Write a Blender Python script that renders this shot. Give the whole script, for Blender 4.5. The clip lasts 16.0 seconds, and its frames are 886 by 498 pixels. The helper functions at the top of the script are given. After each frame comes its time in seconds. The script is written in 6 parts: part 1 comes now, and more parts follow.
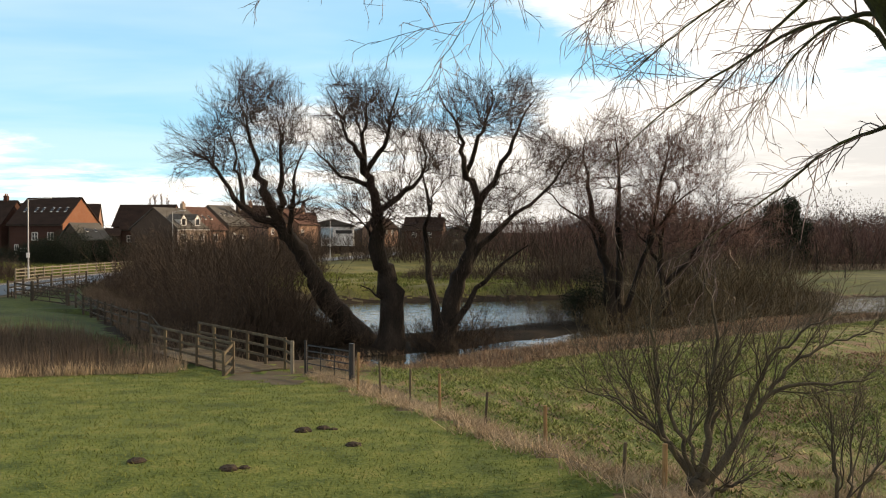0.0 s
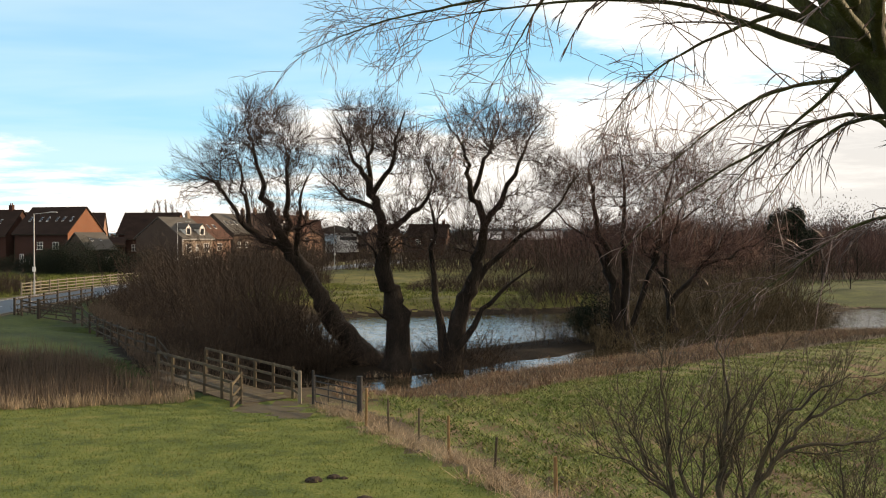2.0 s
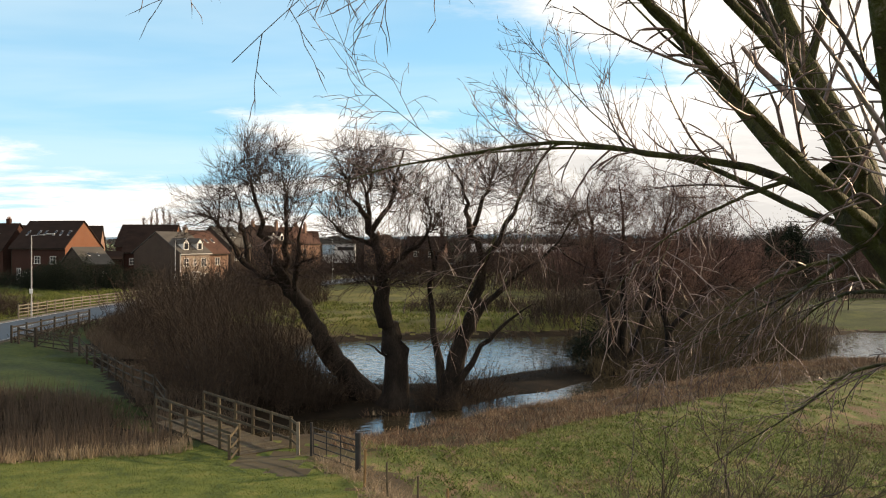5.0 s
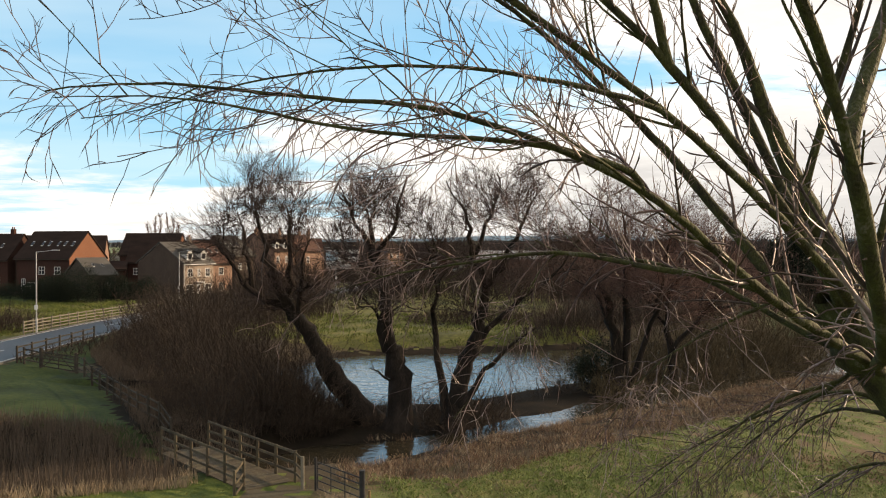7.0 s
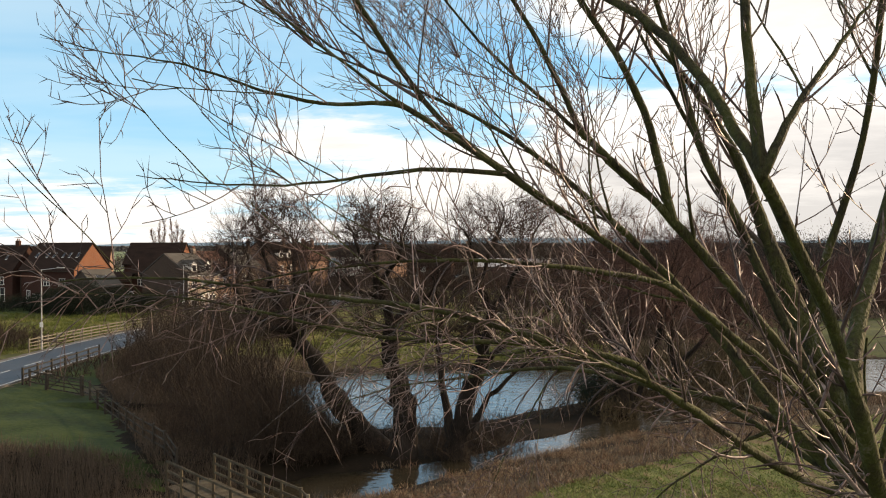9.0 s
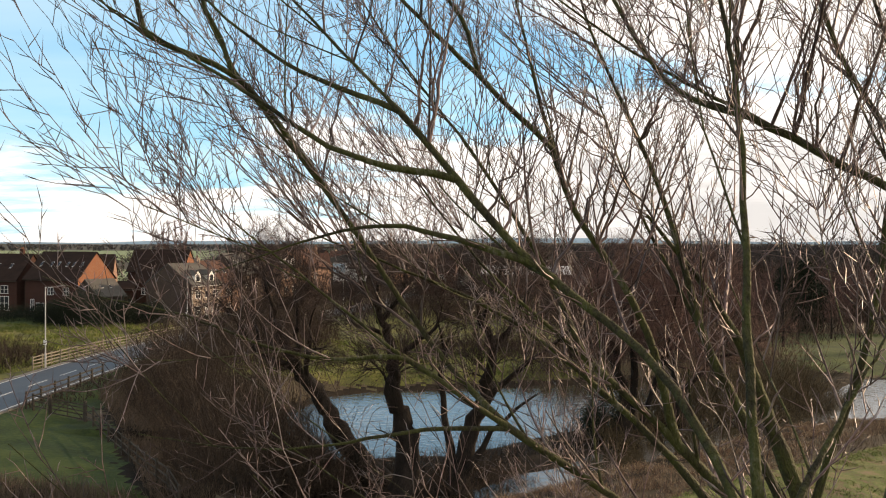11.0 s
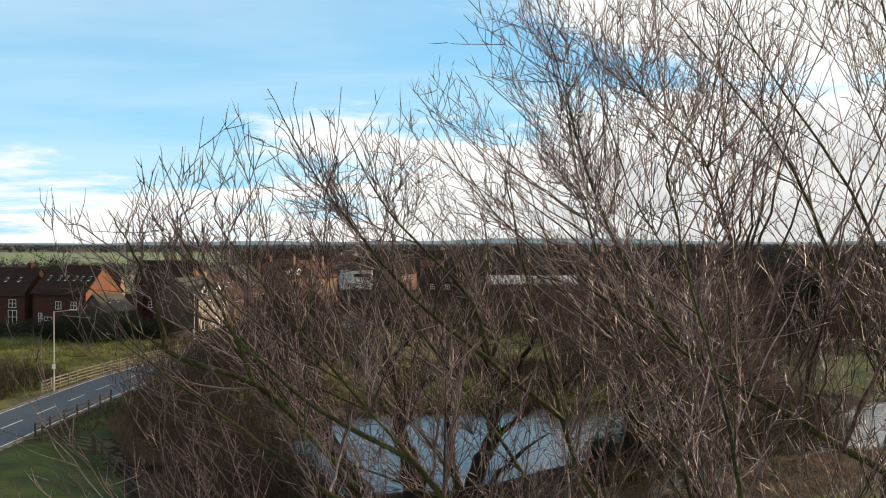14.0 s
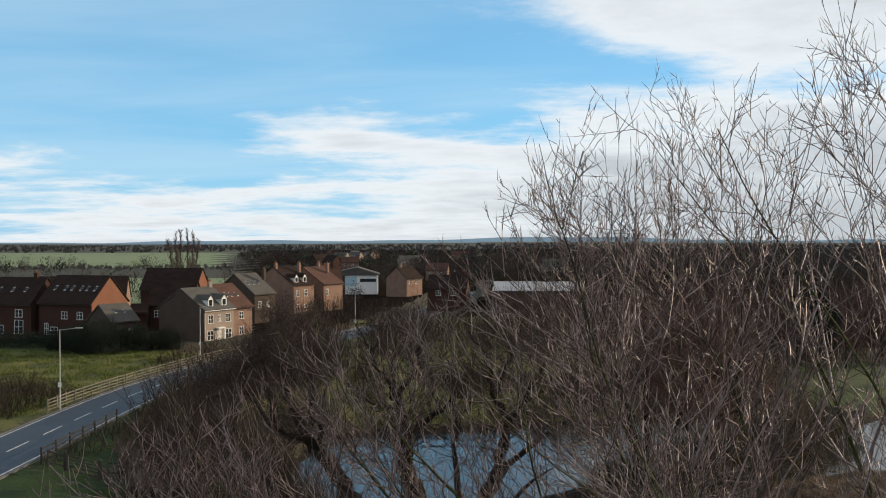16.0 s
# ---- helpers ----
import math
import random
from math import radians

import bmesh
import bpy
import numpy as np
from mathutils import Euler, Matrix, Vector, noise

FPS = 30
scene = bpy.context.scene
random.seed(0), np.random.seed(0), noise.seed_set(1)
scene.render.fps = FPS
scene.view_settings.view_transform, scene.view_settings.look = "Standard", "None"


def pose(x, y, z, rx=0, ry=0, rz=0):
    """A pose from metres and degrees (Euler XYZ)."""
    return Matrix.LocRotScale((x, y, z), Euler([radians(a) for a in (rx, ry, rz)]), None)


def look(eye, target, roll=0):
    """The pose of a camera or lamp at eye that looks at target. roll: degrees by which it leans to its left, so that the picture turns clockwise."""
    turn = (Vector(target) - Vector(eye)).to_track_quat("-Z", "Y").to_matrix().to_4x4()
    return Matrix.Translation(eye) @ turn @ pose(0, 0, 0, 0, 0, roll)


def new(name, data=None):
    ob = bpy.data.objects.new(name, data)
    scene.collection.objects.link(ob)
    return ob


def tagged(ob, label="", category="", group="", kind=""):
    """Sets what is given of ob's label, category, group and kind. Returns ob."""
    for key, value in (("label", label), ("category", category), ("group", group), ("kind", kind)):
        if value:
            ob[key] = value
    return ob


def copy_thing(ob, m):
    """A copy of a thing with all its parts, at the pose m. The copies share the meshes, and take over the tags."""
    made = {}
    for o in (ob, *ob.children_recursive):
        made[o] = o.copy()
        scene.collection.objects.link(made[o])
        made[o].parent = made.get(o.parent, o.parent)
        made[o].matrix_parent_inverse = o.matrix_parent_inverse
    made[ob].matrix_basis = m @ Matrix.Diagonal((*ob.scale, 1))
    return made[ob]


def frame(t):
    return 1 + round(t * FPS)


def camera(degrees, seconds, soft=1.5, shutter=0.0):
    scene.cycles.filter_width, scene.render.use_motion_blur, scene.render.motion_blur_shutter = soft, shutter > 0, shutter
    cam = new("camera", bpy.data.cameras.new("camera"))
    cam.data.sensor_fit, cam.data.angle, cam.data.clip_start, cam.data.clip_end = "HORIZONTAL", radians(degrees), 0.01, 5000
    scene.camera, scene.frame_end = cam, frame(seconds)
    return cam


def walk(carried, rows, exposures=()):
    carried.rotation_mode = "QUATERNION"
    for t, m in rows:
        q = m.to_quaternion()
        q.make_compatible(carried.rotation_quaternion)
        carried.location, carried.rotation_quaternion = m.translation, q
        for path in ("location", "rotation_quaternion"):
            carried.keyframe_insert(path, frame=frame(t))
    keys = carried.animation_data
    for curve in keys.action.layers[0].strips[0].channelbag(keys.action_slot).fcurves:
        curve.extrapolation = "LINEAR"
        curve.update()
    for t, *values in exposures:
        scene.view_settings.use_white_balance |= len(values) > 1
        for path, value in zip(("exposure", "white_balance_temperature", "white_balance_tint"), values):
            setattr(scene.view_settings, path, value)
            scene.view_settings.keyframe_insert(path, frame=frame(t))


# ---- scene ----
cam = camera(53.0, 16.0, 1.1)
PATH = [
    (0, (0.038, -0.141, 6.026), (0.01, 1.858, 5.99), 0.1),
    (0.5, (0.016, -0.067, 6.313), (-0.013, 1.933, 6.276), 0.0),
    (1, (-0.002, -0.096, 6.572), (-0.033, 1.904, 6.538), -0.0),
    (1.5, (-0.041, -0.174, 6.811), (-0.075, 1.825, 6.778), -0.0),
    (2, (-0.095, -0.163, 7.035), (-0.131, 1.836, 7.005), -0.0),
    (2.5, (-0.119, -0.122, 7.264), (-0.154, 1.877, 7.235), 0.0),
    (3, (-0.115, -0.109, 7.574), (-0.143, 1.891, 7.547), 0.0),
    (3.5, (-0.143, -0.041, 7.875), (-0.172, 1.959, 7.851), 0.2),
    (6, (-0.161, -0.14, 9.342), (-0.195, 1.86, 9.324), 0.1),
    (6.5, (-0.143, -0.188, 9.662), (-0.18, 1.812, 9.644), 0.0),
    (7, (-0.147, -0.259, 9.986), (-0.185, 1.74, 9.971), 0.0),
    (7.5, (-0.16, -0.358, 10.332), (-0.198, 1.642, 10.319), 0.0),
    (8, (-0.125, -0.322, 10.683), (-0.168, 1.677, 10.67), -0.1),
    (8.5, (-0.137, -0.346, 11.009), (-0.183, 1.654, 10.998), -0.0),
    (9, (-0.175, -0.344, 11.319), (-0.221, 1.656, 11.309), -0.2),
    (11.5, (-0.165, -0.298, 13.713), (-0.22, 1.702, 13.701), 0.1),
    (12, (-0.145, -0.342, 14.139), (-0.202, 1.657, 14.128), 0.0),
    (12.5, (-0.193, -0.397, 14.569), (-0.252, 1.602, 14.558), 0.1),
    (13, (-0.192, -0.464, 14.69), (-0.254, 1.535, 14.68), 0.0),
    (13.5, (-0.274, -0.499, 15.144), (-0.338, 1.5, 15.133), 0.0),
    (14, (-0.223, -0.492, 15.552), (-0.29, 1.506, 15.54), -0.0),
    (14.5, (-0.2, -0.483, 16.002), (-0.272, 1.516, 15.988), -0.0),
    (15, (-0.185, -0.481, 16.424), (-0.26, 1.518, 16.41), -0.1),
    (15.5, (-0.221, -0.477, 16.91), (-0.298, 1.521, 16.896), -0.1),
    (16, (-0.269, -0.253, 17.335), (-0.348, 1.745, 17.32), -0.1),
]
walk(cam, [(t, look(eye, target, roll)) for t, eye, target, roll in PATH],
     [(0, 0.5, 8500, 14), (9, 0.36, 8400, 15), (12.5, 0.55, 8250, 16), (14, 0.3, 7800, 11), (16, -0.05, 7000, 9)])

# ---- world and sun ----
SUN_AZ, SUN_EL = radians(62), radians(16)  # clockwise from +y, and above the horizon
world = bpy.data.worlds.new("sky_world")
scene.world = world
world.use_nodes = True
wn, wl = world.node_tree.nodes, world.node_tree.links
wn.clear()
w_out = wn.new("ShaderNodeOutputWorld")
w_bg = wn.new("ShaderNodeBackground")
w_sky = wn.new("ShaderNodeTexSky")
w_sky.sky_type = "NISHITA"
w_sky.sun_disc = False
w_sky.sun_elevation = SUN_EL
w_sky.sun_rotation = SUN_AZ
w_sky.air_density, w_sky.dust_density, w_sky.ozone_density = 1.0, 0.0, 3.0
w_bg.inputs[1].default_value = 0.135


def wmath(op, a, b=None, c=None, clamp=False):
    n = wn.new("ShaderNodeMath")
    n.operation, n.use_clamp = op, clamp
    for i, v in enumerate((a, b, c)):
        if v is None:
            continue
        if isinstance(v, (int, float)):
            n.inputs[i].default_value = v
        else:
            wl.new(v, n.inputs[i])
    return n.outputs[0]


# clouds lie on a flat layer: streaks towards the horizon, thicker towards the sun
w_co = wn.new("ShaderNodeTexCoord")
w_sep = wn.new("ShaderNodeSeparateXYZ")
wl.new(w_co.outputs["Generated"], w_sep.inputs[0])
sx, sy, sz = w_sep.outputs
up = wmath("ADD", wmath("MAXIMUM", sz, 0.0), 0.09)
w_com = wn.new("ShaderNodeCombineXYZ")
wl.new(wmath("DIVIDE", sx, up), w_com.inputs[0])
wl.new(wmath("DIVIDE", sy, up), w_com.inputs[1])
w_map = wn.new("ShaderNodeMapping")
w_map.inputs["Location"].default_value = (3.1, 1.7, 0.4)
w_map.inputs["Scale"].default_value = (0.8, 0.95, 1.0)
wl.new(w_com.outputs[0], w_map.inputs["Vector"])
w_no = wn.new("ShaderNodeTexNoise")
w_no.inputs["Scale"].default_value = 0.85
w_no.inputs["Detail"].default_value = 7.0
w_no.inputs["Roughness"].default_value = 0.64
w_no.inputs["Distortion"].default_value = 0.15
wl.new(w_map.outputs[0], w_no.inputs["Vector"])
low = wmath("SUBTRACT", 1.0, wmath("DIVIDE", sz, 0.15), clamp=True)
bias = wmath("ADD", wmath("MULTIPLY", sx, 0.31), wmath("MULTIPLY", low, 0.4))
# extra unseen cloud overhead and behind, added to neutralise the fill light
bias = wmath("ADD", bias, wmath("MULTIPLY", wmath("SUBTRACT", wmath("SUBTRACT", sz, 0.3), sy, clamp=False), 0.18))
bias = wmath("ADD", bias, 0.178)


def wstep(value, a, b):
    n = wn.new("ShaderNodeMapRange")
    n.interpolation_type = "SMOOTHSTEP"
    n.inputs["From Min"].default_value, n.inputs["From Max"].default_value = a, b
    wl.new(value, n.inputs["Value"])
    return n.outputs[0]


# a long streak that runs into a bank of cloud towards the sun, and a higher bank above it
across = wmath("DIVIDE", sx, wmath("MAXIMUM", sy, 0.15))
rising = wmath("DIVIDE", sz, wmath("MAXIMUM", sy, 0.15))
off = wmath("SUBTRACT", rising, wmath("SUBTRACT", 0.1006, wmath("MULTIPLY", across, 0.117)))
streak = wmath("EXPONENT", wmath("MULTIPLY", wmath("POWER", wmath("DIVIDE", off, 0.011), 2.0), -1.0))
streak = wmath("MULTIPLY", streak, wmath("MULTIPLY", wstep(across, -0.3, -0.16), wmath("SUBTRACT", 1.0, wstep(across, 0.16, 0.3))))
bank_low = wmath("MULTIPLY", wstep(across, 0.0, 0.2), wmath("SUBTRACT", 1.0, wstep(rising, 0.13, 0.18)))
bank_high = wmath("MULTIPLY", wstep(across, -0.02, 0.2), wstep(rising, 0.18, 0.25))
for share, amount in ((streak, 0.15), (bank_low, 0.16), (bank_high, 0.2)):
    bias = wmath("ADD", bias, wmath("MULTIPLY", share, amount))
thick = wmath("ADD", w_no.outputs["Fac"], bias)
w_ramp = wn.new("ShaderNodeMapRange")
w_ramp.interpolation_type = "SMOOTHSTEP"
w_ramp.inputs["From Min"].default_value = 0.50
w_ramp.inputs["From Max"].default_value = 0.70
wl.new(thick, w_ramp.inputs["Value"])
w_mix = wn.new("ShaderNodeMix")
w_mix.data_type = "RGBA"
wl.new(wmath("MULTIPLY", w_ramp.outputs[0], 0.95), w_mix.inputs["Factor"])
w_veil = wn.new("ShaderNodeMix")
w_veil.data_type = "RGBA"
wl.new(wmath("SUBTRACT", 0.65, wmath("MULTIPLY", wmath("MAXIMUM", sz, 0.0), 0.8), clamp=True), w_veil.inputs["Factor"])
wl.new(w_sky.outputs[0], w_veil.inputs[6])
w_veil.inputs[7].default_value = (1.35, 5.0, 9.1, 1)  # thin high haze
w_map2 = wn.new("ShaderNodeMapping")
w_map2.inputs["Location"].default_value = (1.3, 4.2, 0.0)
w_map2.inputs["Scale"].default_value = (0.4, 0.9, 1.0)
wl.new(w_com.outputs[0], w_map2.inputs["Vector"])
w_no2 = wn.new("ShaderNodeTexNoise")
w_no2.inputs["Scale"].default_value, w_no2.inputs["Detail"].default_value, w_no2.inputs["Distortion"].default_value = 0.9, 5.0, 0.4
wl.new(w_map2.outputs[0], w_no2.inputs["Vector"])
w_thin = wn.new("ShaderNodeMix")
w_thin.data_type = "RGBA"
wl.new(wmath("MULTIPLY", wstep(w_no2.outputs["Fac"], 0.38, 0.68), 0.36), w_thin.inputs["Factor"])
wl.new(w_veil.outputs[2], w_thin.inputs[6])
w_thin.inputs[7].default_value = (4.6, 6.2, 7.6, 1)
wl.new(w_thin.outputs[2], w_mix.inputs[6])
w_base = wn.new("ShaderNodeMix")  # clouds darker from below, which dims the unseen overhead sky's fill light
w_base.data_type = "RGBA"
wl.new(wmath("MULTIPLY", wmath("SUBTRACT", sz, 0.22), 1.6, clamp=True), w_base.inputs["Factor"])
w_base.inputs[6].default_value = (6.4, 6.95, 7.7, 1)
w_base.inputs[7].default_value = (2.6, 2.65, 2.75, 1)
w_grey = wn.new("ShaderNodeMix")  # the thickest parts let less light through
w_grey.data_type = "RGBA"
wl.new(wmath("MULTIPLY", wmath("SUBTRACT", thick, 0.69), 3.2, clamp=True), w_grey.inputs["Factor"])
wl.new(w_base.outputs[2], w_grey.inputs[6])
w_grey.inputs[7].default_value = (4.2, 4.6, 5.2, 1)
wl.new(w_grey.outputs[2], w_mix.inputs[7])
wl.new(w_mix.outputs[2], w_bg.inputs[0])
wl.new(w_bg.outputs[0], w_out.inputs[0])

sun_data = bpy.data.lights.new("sun", "SUN")
sun_data.energy, sun_data.angle, sun_data.color = 4.1, radians(1.0), (1.0, 0.83, 0.64)
sun = new("sun", sun_data)
to_sun = Vector((math.sin(SUN_AZ) * math.cos(SUN_EL), math.cos(SUN_AZ) * math.cos(SUN_EL), math.sin(SUN_EL)))
sun.matrix_world = look(to_sun * 200, (0, 0, 0))

# ---- materials ----


def mat(name, cols, scale=3.0, fine=40.0, rough=0.85, bump=0.3, metal=0.0, stretch=(1, 1, 1), vary=0.0, island=0.0, spec=0.3, depth=0.02, contrast=1.0):
    """A surface of two to four colours mixed by coarse and fine noise, with relief; vary: change of brightness from piece to piece."""
    m = bpy.data.materials.new(name)
    m.use_nodes = True
    n, l = m.node_tree.nodes, m.node_tree.links
    b = n["Principled BSDF"]
    b.inputs["Roughness"].default_value, b.inputs["Metallic"].default_value = rough, metal
    b.inputs["Specular IOR Level"].default_value = spec
    co = n.new("ShaderNodeTexCoord")
    mp = n.new("ShaderNodeMapping")
    mp.inputs["Scale"].default_value = stretch
    l.new(co.outputs["Object"], mp.inputs["Vector"])
    a, f = n.new("ShaderNodeTexNoise"), n.new("ShaderNodeTexNoise")
    for tex, s, d in ((a, scale, 4), (f, fine, 5)):
        tex.inputs["Scale"].default_value, tex.inputs["Detail"].default_value = s, d
        l.new(mp.outputs[0], tex.inputs["Vector"])
    add = n.new("ShaderNodeMath")
    add.operation = "MULTIPLY_ADD"
    add.inputs[1].default_value = 0.45
    l.new(f.outputs["Fac"], add.inputs[0])
    half = n.new("ShaderNodeMath")
    half.operation = "MULTIPLY_ADD"
    half.inputs[1].default_value, half.inputs[2].default_value = 0.8, -0.12
    l.new(a.outputs["Fac"], half.inputs[0])
    l.new(half.outputs[0], add.inputs[2])
    ramp = n.new("ShaderNodeValToRGB")
    el = ramp.color_ramp.elements
    while len(el) < len(cols):
        el.new(0.5)
    for i, c in enumerate(cols):
        el[i].position = 0.32 + 0.4 * i / (len(cols) - 1)
        el[i].color = (*c, 1)
    spread = n.new("ShaderNodeMath")
    spread.operation = "MULTIPLY_ADD"
    spread.inputs[1].default_value, spread.inputs[2].default_value = contrast, 0.505 * (1 - contrast)
    l.new(add.outputs[0], spread.inputs[0])
    l.new(spread.outputs[0], ramp.inputs[0])
    out = ramp.outputs[0]
    for amount, source, socket in ((vary, "ShaderNodeObjectInfo", "Random"), (island, "ShaderNodeNewGeometry", "Random Per Island")):
        if amount:
            src = n.new(source)
            rng = n.new("ShaderNodeMapRange")
            rng.inputs["To Min"].default_value, rng.inputs["To Max"].default_value = 1 - amount, 1 + amount
            l.new(src.outputs[socket], rng.inputs["Value"])
            hsv = n.new("ShaderNodeHueSaturation")
            l.new(rng.outputs[0], hsv.inputs["Value"])
            l.new(out, hsv.inputs["Color"])
            out = hsv.outputs[0]
    l.new(out, b.inputs["Base Color"])
    if bump:
        bp = n.new("ShaderNodeBump")
        bp.inputs["Strength"].default_value, bp.inputs["Distance"].default_value = bump, depth
        l.new(f.outputs["Fac"], bp.inputs["Height"])
        l.new(bp.outputs[0], b.inputs["Normal"])
    return m


def brick_mat(name, c1, c2, mortar):
    m = mat(name, [c1, c2], 0.6, 9.0, 0.9, 0.25)
    n, l = m.node_tree.nodes, m.node_tree.links
    b = n["Principled BSDF"]
    old = b.inputs["Base Color"].links[0].from_socket
    co = n.new("ShaderNodeTexCoord")
    sep, com = n.new("ShaderNodeSeparateXYZ"), n.new("ShaderNodeCombineXYZ")
    l.new(co.outputs["Object"], sep.inputs[0])
    along = n.new("ShaderNodeMath")
    l.new(sep.outputs[0], along.inputs[0])
    l.new(sep.outputs[1], along.inputs[1])
    l.new(along.outputs[0], com.inputs[0])
    l.new(sep.outputs[2], com.inputs[1])
    br = n.new("ShaderNodeTexBrick")
    br.inputs["Scale"].default_value = 1.0
    br.inputs["Brick Width"].default_value, br.inputs["Row Height"].default_value = 0.225, 0.075
    br.inputs["Mortar Size"].default_value = 0.008
    br.inputs["Mortar"].default_value = (*mortar, 1)
    l.new(com.outputs[0], br.inputs["Vector"])
    l.new(old, br.inputs["Color1"])
    l.new(old, br.inputs["Color2"])
    l.new(br.outputs["Color"], b.inputs["Base Color"])
    return m


LAWN = mat("lawn_grass", [(0.045, 0.074, 0.0115), (0.080, 0.114, 0.019), (0.112, 0.142, 0.027), (0.16, 0.165, 0.043)], 1.1, 13, 0.95, 0.9, depth=0.05, contrast=1.3)
CROP = mat("crop_field", [(0.165, 0.11, 0.066), (0.12, 0.098, 0.046), (0.088, 0.115, 0.030), (0.12, 0.16, 0.038), (0.165, 0.15, 0.058), (0.22, 0.155, 0.092)], 0.7, 11, 0.95, 1.0, stretch=(1.5, 0.6, 1), depth=0.08, contrast=1.6)
ROUGH = mat("rough_grass", [(0.0415, 0.0298, 0.0174), (0.0708, 0.0519, 0.029), (0.0539, 0.0497, 0.0207)], 0.4, 6, 0.95, 0.5, depth=0.05, contrast=1.5)
# wet mud, darkened further for tree shade and reflections on the spit
MUD = mat("shaded_wet_mud", [(0.0116, 0.00894, 0.0066), (0.0198, 0.0149, 0.0099), (0.0281, 0.0205, 0.0132)], 0.8, 9, 0.95, 0.5, spec=0.1, depth=0.04)
# green darkened to take in the thicket's shade over the pasture
PASTURE = mat("pasture", [(0.017, 0.032, 0.0055), (0.030, 0.052, 0.0085), (0.052, 0.074, 0.0135)], 0.3, 4, 0.95, 0.5, depth=0.06, contrast=1.6)
MEADOW = mat("yellow_meadow", [(0.058, 0.062, 0.014), (0.100, 0.102, 0.021), (0.15, 0.135, 0.036)], 0.2, 2.5, 0.95, 0.5, depth=0.06, contrast=1.8)
FARGRASS = mat("distant_fields", [(0.04, 0.038, 0.024), (0.055, 0.048, 0.03), (0.045, 0.05, 0.027)], 0.006, 0.09, 0.95, 0.0)
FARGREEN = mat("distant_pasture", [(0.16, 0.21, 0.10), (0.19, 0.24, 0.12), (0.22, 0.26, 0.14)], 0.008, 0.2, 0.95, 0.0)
# near-black ground: shade of dense woods put into the floor colour
WOODSHADE = mat("woodland_floor_shade", [(0.011, 0.0085, 0.007), (0.019, 0.0145, 0.0115), (0.016, 0.0148, 0.0088)], 0.02, 0.4, 1.0, 0.0, spec=0.0)
PATHSOIL = mat("trodden_path", [(0.05, 0.04, 0.024), (0.08, 0.066, 0.04), (0.10, 0.088, 0.055)], 0.9, 14, 0.9, 0.4)
ASPHALT = mat("asphalt", [(0.040, 0.044, 0.051), (0.050, 0.054, 0.062), (0.062, 0.066, 0.074)], 0.35, 30, 0.55, 0.2)
KERB = mat("kerb_stone", [(0.11, 0.11, 0.105), (0.17, 0.168, 0.16)], 1.5, 20, 0.85, 0.2)
PAINT = mat("road_paint", [(0.55, 0.55, 0.53), (0.72, 0.72, 0.7)], 2, 25, 0.7, 0.1)
BARK = mat("willow_bark", [(0.011, 0.0085, 0.0068), (0.024, 0.018, 0.0142), (0.045, 0.036, 0.0285)], 2.0, 14, 0.95, 1.0, stretch=(1, 1, 0.35), depth=0.08)
TWIG_FAR = mat("willow_twigs", [(0.038, 0.026, 0.0235), (0.068, 0.046, 0.041)], 0.5, 4, 0.9, 0.0, island=0.35)
TWIG_RED = mat("reddish_twigs", [(0.070, 0.039, 0.034), (0.12, 0.068, 0.058)], 0.5, 4, 0.9, 0.0, island=0.35)
SCRUB = mat("scrub_stems", [(0.040, 0.0285, 0.0205), (0.073, 0.0520, 0.0375)], 0.4, 4, 0.9, 0.0, island=0.45)
SCRUB_OLIVE = mat("olive_stems", [(0.070, 0.053, 0.030), (0.115, 0.088, 0.050)], 0.4, 4, 0.9, 0.0, island=0.4)
MOSSBARK = mat("mossy_bark", [(0.020, 0.017, 0.010), (0.045, 0.043, 0.019), (0.062, 0.069, 0.019), (0.145, 0.134, 0.108)], 5, 45, 0.8, 1.0, stretch=(1, 1, 0.5), depth=0.03)
TWIG = mat("near_twigs", [(0.062, 0.041, 0.041), (0.148, 0.097, 0.094), (0.25, 0.2, 0.198)], 1.4, 22, 0.45, 0.0, island=0.65, contrast=1.5)
BUSHBARK = mat("bush_bark", [(0.0438, 0.0367, 0.0289), (0.0872, 0.0744, 0.0542), (0.096, 0.0872, 0.0438)], 3, 26, 0.92, 0.6, depth=0.012)
STRAW = mat("dry_grass", [(0.29, 0.215, 0.142), (0.42, 0.33, 0.225)], 0.9, 8, 0.85, 0.0, island=0.4)
RUST = mat("rusty_grass", [(0.15, 0.088, 0.056), (0.25, 0.155, 0.10)], 0.8, 8, 0.85, 0.0, island=0.4)
REED = mat("reeds", [(0.085, 0.063, 0.046), (0.155, 0.118, 0.088)], 0.7, 8, 0.85, 0.0, island=0.4)
BLADE = mat("grass_blades", [(0.076, 0.11, 0.022), (0.135, 0.162, 0.04), (0.195, 0.195, 0.064)], 0.5, 6, 0.9, 0.0, island=0.35)
CROPLEAF = mat("crop_leaves", [(0.095, 0.135, 0.032), (0.165, 0.205, 0.058), (0.25, 0.215, 0.095)], 0.5, 6, 0.8, 0.0, island=0.5)
IVY = mat("evergreen_needles", [(0.006, 0.011, 0.006), (0.016, 0.024, 0.012)], 0.6, 5, 0.9, 0.0, island=0.4)
FARWOOD = mat("far_twigs", [(0.032, 0.026, 0.0245), (0.053, 0.044, 0.041)], 0.02, 0.3, 0.95, 0.0, island=0.25)
